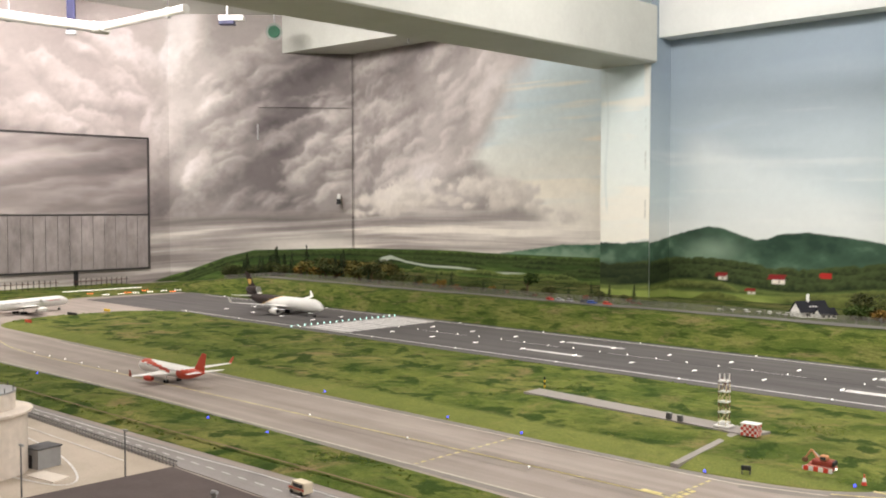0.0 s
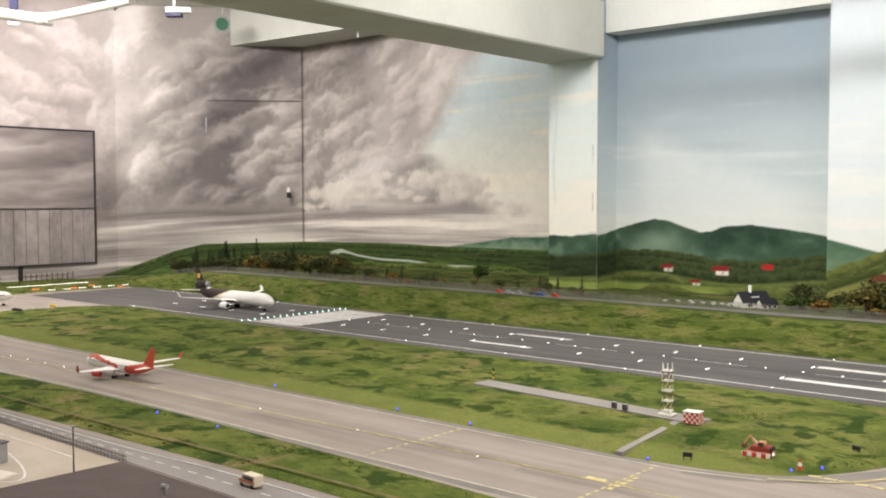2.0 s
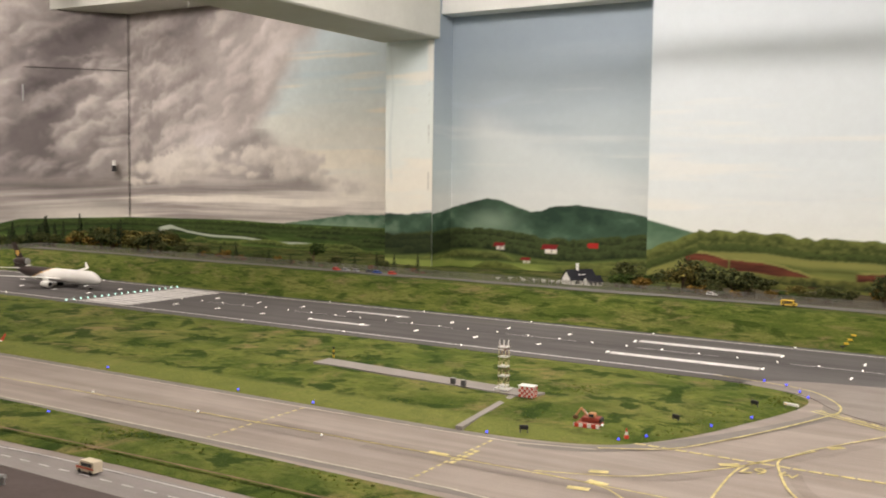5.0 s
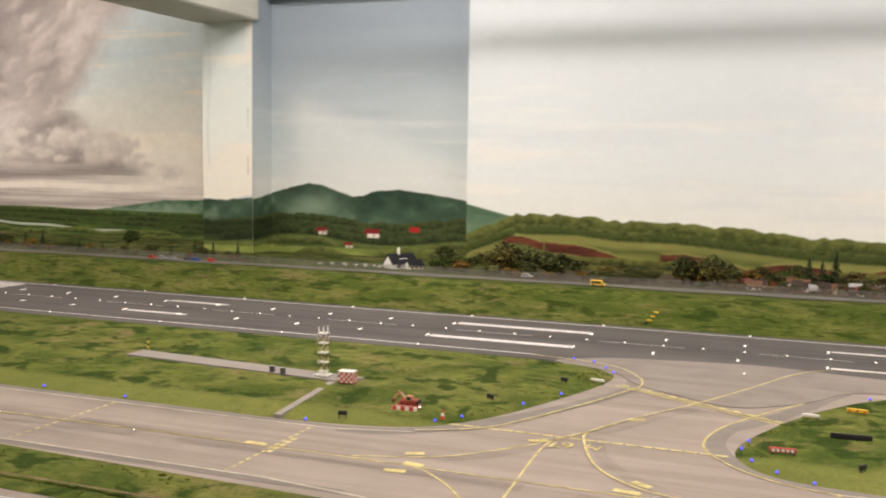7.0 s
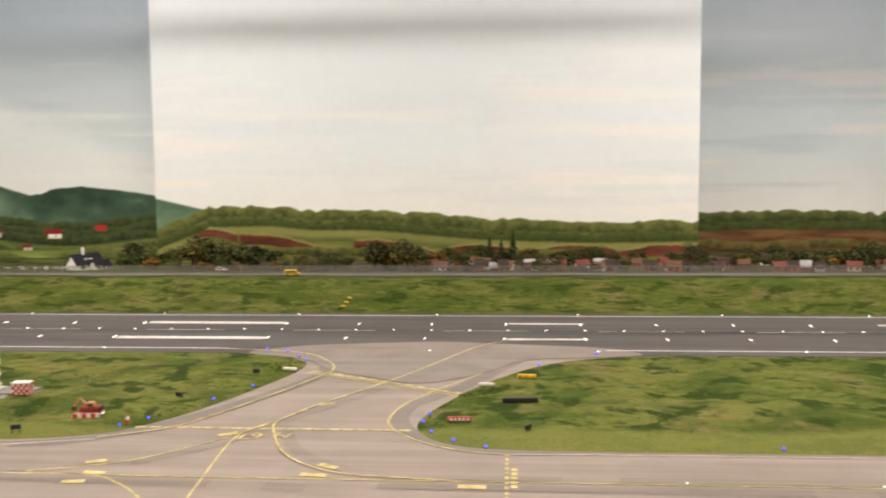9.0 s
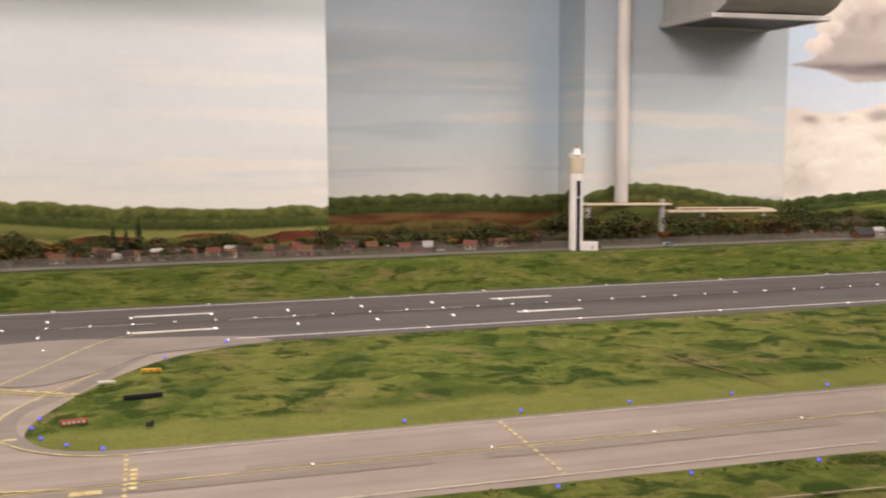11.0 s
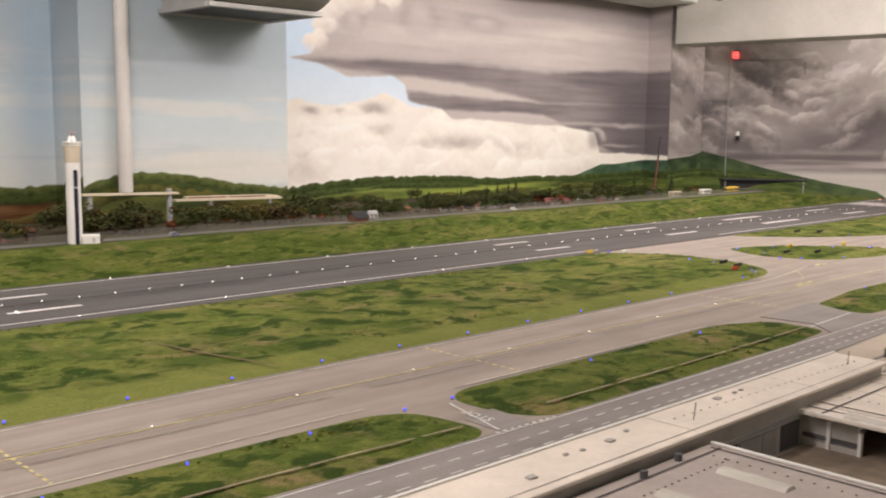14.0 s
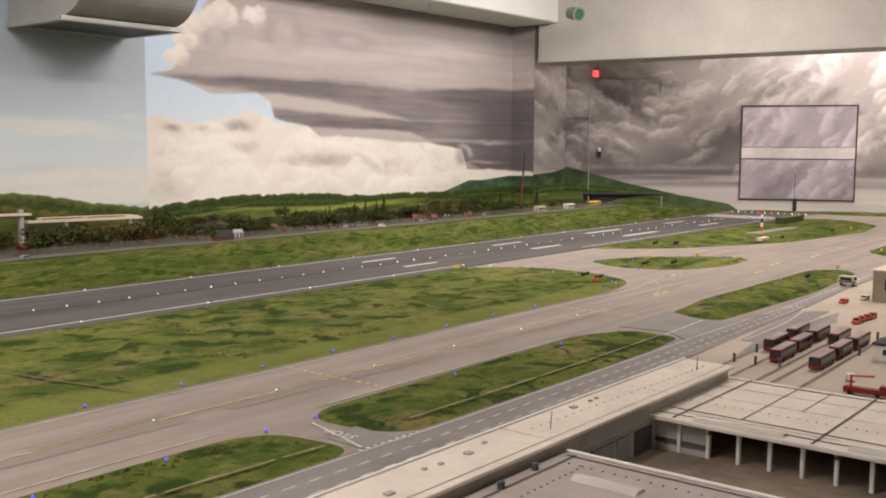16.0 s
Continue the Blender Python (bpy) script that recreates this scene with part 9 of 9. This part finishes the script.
# lintel over the first recess, low ceiling strip, soffits
bm = bmesh.new()
box(bm, -3.455, -2.055, 5.385, 5.6, 1.715, TOP)
tagged(mesh_ob("lintel", bm, WALL_PAINT), "pale painted lintel over a wall recess", "lintel", kind="structure")
bm = bmesh.new()
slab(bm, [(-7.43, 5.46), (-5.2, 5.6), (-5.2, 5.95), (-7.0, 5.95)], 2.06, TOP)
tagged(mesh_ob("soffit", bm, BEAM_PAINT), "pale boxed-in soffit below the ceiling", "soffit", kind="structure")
bm = bmesh.new()
box(bm, 5.0, 8.96, 5.55, 6.14, 1.95, TOP, 0.012)
tagged(mesh_ob("soffit", bm, WALL_PAINT), "white boxed-in soffit along the painted wall", "soffit", kind="structure")
# unseen bar, added to cast the soft dark band high on the panel wall
bm = bmesh.new()
box(bm, -2.2, 1.4, 4.26, 4.33, 1.955, 1.985, 0.006)
tagged(mesh_ob("cable_tray", bm, GREY), "unseen grey bar under the ceiling, added to shade the panel wall", "cable tray", kind="structure")

pipe = thing("drain_pipe", "grey vertical drain pipe down the painted wall", "pipe", at=pose(2.725, 5.372, 0))
bm = bmesh.new()
rod(bm, (0, 0, 0.30), (0, 0, TOP), 0.04, seg=24)
part("pipe", bm, surface("painted_pipe", (0.62, 0.6, 0.57), 0.5, vary=0.08), pipe, smooth=False)
for z in (0.55, 1.25):
    bm = bmesh.new()
    rod(bm, (0, 0, z), (0, 0, z + 0.02), 0.044, seg=24)
    part("clamp", bm, MATS["painted_pipe"], pipe)

duct = thing("ventilation_duct", "large grey sheet-metal ventilation duct with a rounded end", "duct", at=pose(0, 0, 0))
SHEET = surface("grey_sheet_metal", (0.45, 0.45, 0.43), 0.45, 0.3, vary=0.1)
bm = bmesh.new()
prof = [(5.4, 1.362)] + [(4.88 - 0.3 * math.sin(radians(a)), 1.662 - 0.3 * math.cos(radians(a))) for a in range(0, 95, 6)] + [(4.58, TOP), (5.4, TOP)]
loft(bm, [[(x, y, z) for y, z in prof] for x in (3.0, 3.7)])
part("body", bm, SHEET, duct, smooth=False)
for x0, x1, y0, y1 in ((2.97, 3.73, 4.82, 4.86), (2.97, 3.73, 5.36, 5.4), (2.97, 3.01, 4.861, 5.359), (3.69, 3.73, 4.861, 5.359)):
    bm = bmesh.new()
    box(bm, x0, x1, y0, y1, 1.333, 1.362, 0.003)
    part("flange", bm, SHEET, duct)
bm = bmesh.new()
box(bm, 3.011, 3.689, 4.861, 5.359, 1.345, 1.358)
part("grille", bm, DARKGREY, duct)
bm = bmesh.new()
loft(bm, [[(x, 4.88 - r * math.sin(radians(a)), 1.662 - r * math.cos(radians(a))) for r in (0.303, 0.298) for a in (range(0, 91, 10) if r > 0.3 else range(90, -1, -10))] for x in (3.34, 3.352)])
part("seam", bm, SHEET, duct)

pipe = thing("sprinkler_pipe", "white sprinkler pipe hung below the ceiling", "pipe", at=pose(0, 0, 0))
pts = [(-6.9, 1.2, 1.95), (-6.85, 3.43, 1.95), (-5.79, 3.49, 1.95)]
for a, b in zip(pts, pts[1:]):
    bm = bmesh.new()
    rod(bm, a, b, 0.036 if a is pts[0] else 0.028, seg=16)
    part("pipe", bm, WHITE, pipe)
bm = bmesh.new()
rod(bm, (-6.85, 3.37, 1.95), (-6.85, 3.49, 1.95), 0.043, seg=16)
rod(bm, (-6.9, 3.43, 1.95), (-6.78, 3.432, 1.95), 0.036, seg=16)
part("elbow", bm, WHITE, pipe)
for p in ((-6.88, 2.8), (-6.0, 3.48)):
    bm = bmesh.new()
    rod(bm, (*p, 1.95), (*p, TOP), 0.006, seg=6)
    rod(bm, (p[0], p[1] - 0.012, 1.95), (p[0], p[1] + 0.012, 1.95), 0.039, seg=16)
    part("hanger", bm, GREY, pipe)
NAVY = surface("navy_metal", (0.02, 0.02, 0.07), 0.5, vary=0.2)
ob = thing("ceiling_bracket", "dark navy metal bracket hanging from the ceiling", "bracket", at=pose(-7.15, 3.36, 0, 0, 0, 45))
bm = bmesh.new()
box(bm, -0.03, 0.03, -0.012, 0.012, 1.96, TOP, 0.002)
part("hanger", bm, NAVY, ob)
bm = bmesh.new()
box(bm, -0.04, 0.04, -0.015, 0.015, 1.93, 1.96, 0.004)
part("foot", bm, GREY, ob)
ob = thing("ceiling_bracket", "small navy and white lamp box under the ceiling", "lamp", at=pose(-6.7, 4.4, 0, 0, 0, 45))
bm = bmesh.new()
box(bm, -0.06, 0.06, -0.04, 0.04, 2.08, 2.11, 0.004)
part("base", bm, NAVY, ob)
bm = bmesh.new()
box(bm, -0.06, 0.13, -0.04, 0.04, 2.112, 2.15, 0.004)
rod(bm, (0, 0, 2.14), (0, 0, TOP), 0.008, seg=8)
part("housing", bm, WHITE, ob)


def speaker(x, y, z, turn, label):
    ob = thing("loudspeaker", label, "loudspeaker", at=pose(x, y, z, 0, 0, turn))
    bm = bmesh.new()
    rod(bm, (0, 0.08, 0), (0, -0.06, -0.03), 0.055, 0.07, 20)
    part("housing", bm, surface("dark_grey_metal", (0.22, 0.24, 0.22), 0.5, 0.3), ob)
    bm = bmesh.new()
    rod(bm, (0, -0.06, -0.03), (0, -0.067, -0.0315), 0.052, 0.047, 20)
    part("grille", bm, surface("dark_green_grille", (0.03, 0.1, 0.06), 0.7, vary=0.3, grain=200), ob)
    bm = bmesh.new()
    rod(bm, (0, 0.02, 0.06), (0, 0.02, TOP - z), 0.008, seg=8)
    part("bracket", bm, GREY, ob)
    return ob


speaker(-7.05, 5.1, 2.18, 52, "round grey loudspeaker with a green grille")
speaker(8.365, 5.0, 1.96, -20, "round grey loudspeaker with a green grille")

for lx, ly in LAMPS + FAR_LAMPS:
    ob = thing("ceiling_lamp", "long white ceiling lamp above the layout", "lamp", "ceiling lamps", pose(lx, ly, TOP - 0.03, 0, 0, -66.5 if (lx, ly) in FAR_LAMPS else 0))
    bm = bmesh.new()
    box(bm, -0.75, 0.75, -0.13, 0.13, 0.0, 0.03, 0.004)
    part("housing", bm, WHITE, ob)

for x, y, z in ((-6.05, 5.72, 2.06), (7.1, 5.75, 1.95)):
    ob = thing("fire_sprinkler", "small metal sprinkler head under the soffit", "sprinkler", "sprinkler heads", pose(x, y, z))
    bm = bmesh.new()
    rod(bm, (0, 0, 0.002), (0, 0, -0.03), 0.012, 0.008, 8)
    part("stem", bm, METAL, ob)
    bm = bmesh.new()
    rod(bm, (0, 0, -0.045), (0, 0, -0.04), 0.02, seg=10)
    rod(bm, (0, 0, -0.042), (0, 0, -0.028), 0.004, seg=6)
    part("deflector", bm, METAL, ob)

# ------------------------------------------------------------ grass tufts
def within(P, arr):
    hit = np.zeros(len(P), bool)
    for (ax, ay), (bx, by) in zip(arr, np.roll(arr, -1, 0)):
        cross = (ay > P[:, 1]) != (by > P[:, 1])
        if abs(by - ay) > 1e-9:
            hit ^= cross & (P[:, 0] < (bx - ax) * (P[:, 1] - ay) / (by - ay) + ax)
    return hit


def tuft_material():
    m, nt, b = nodes_of("grass_tuft")
    g = nt.nodes.new("ShaderNodeNewGeometry")
    pale = noise_tex(nt, 2.2, 4, 0.6, (1, 2, 1))
    c = ramp(nt, g.outputs["Random Per Island"], ((0.0, (0.12, 0.165, 0.032)), (0.7, (0.155, 0.195, 0.042)), (1.0, (0.24, 0.24, 0.075))))
    c = mix(nt, ramp(nt, pale, ((0.5, (0, 0, 0)), (0.7, (0.5, 0.5, 0.5)))), c, (0.17, 0.16, 0.05))
    nt.links.new(c, b.inputs["Base Color"])
    b.inputs["Roughness"].default_value = 0.9
    b.inputs["Specular IOR Level"].default_value = 0.1
    return m


TUFT = tuft_material()


def tufts(name, P, Z, tall, label, seed):
    """Three leaning blades at each root."""
    rng = np.random.RandomState(seed)
    n = len(P)
    verts = np.zeros((n, 9, 3))
    for k in range(3):
        a = rng.rand(n) * 6.283
        h = tall * (0.5 + rng.rand(n))
        wide, lean = 0.0035 + 0.004 * rng.rand(n), 0.7 * h * rng.rand(n)
        d = np.stack([np.cos(a), np.sin(a)], -1)
        o = P + (rng.rand(n, 2) - 0.5) * 0.012
        verts[:, 3 * k, :2], verts[:, 3 * k, 2] = o - d * wide[:, None], Z - 0.002
        verts[:, 3 * k + 1, :2], verts[:, 3 * k + 1, 2] = o + d * wide[:, None], Z - 0.002
        verts[:, 3 * k + 2, :2], verts[:, 3 * k + 2, 2] = o + np.stack([-d[:, 1], d[:, 0]], -1) * lean[:, None], Z + h
    me = bpy.data.meshes.new(name)
    me.from_pydata(verts.reshape(-1, 3).tolist(), [], np.arange(n * 9).reshape(-1, 3).tolist())
    me.materials.append(TUFT)
    me.shade_smooth()
    return tagged(new(name, me), label, "grass", kind="stuff")


def clumps(P, seed, sharp):
    n = fbm(P[:, 0] * 5.5 + 50, P[:, 1] * 7.5 + 50, seed, 5, 0.6)
    return np.random.RandomState(seed).rand(len(P)) < np.clip((n - 0.55) * sharp, 0.05, 1)


rng = np.random.RandomState(5)
roots = []
for arr in OUTLINES:
    lo, hi = arr.min(0), arr.max(0)
    P = lo + rng.rand(int((hi - lo).prod() * 9000), 2) * (hi - lo)
    P = P[(P[:, 0] > -7) & (P[:, 0] < 9.6)]
    P = P[clumps(P, 71, 2.0)]
    P = P[[((arr - p) ** 2).sum(1).min() > 0.03 ** 2 for p in P]]
    P = P[within(P, arr) & ((P[:, 1] < 2.2) | (P[:, 1] > 2.36) | (P[:, 0] > 4.2))]
    roots.append(P)
P = np.concatenate(roots)
tufts("grass_tufts", P, np.full(len(P), 0.006), 0.0032, "dark green model grass tufts in drawn-out clumps", 9)
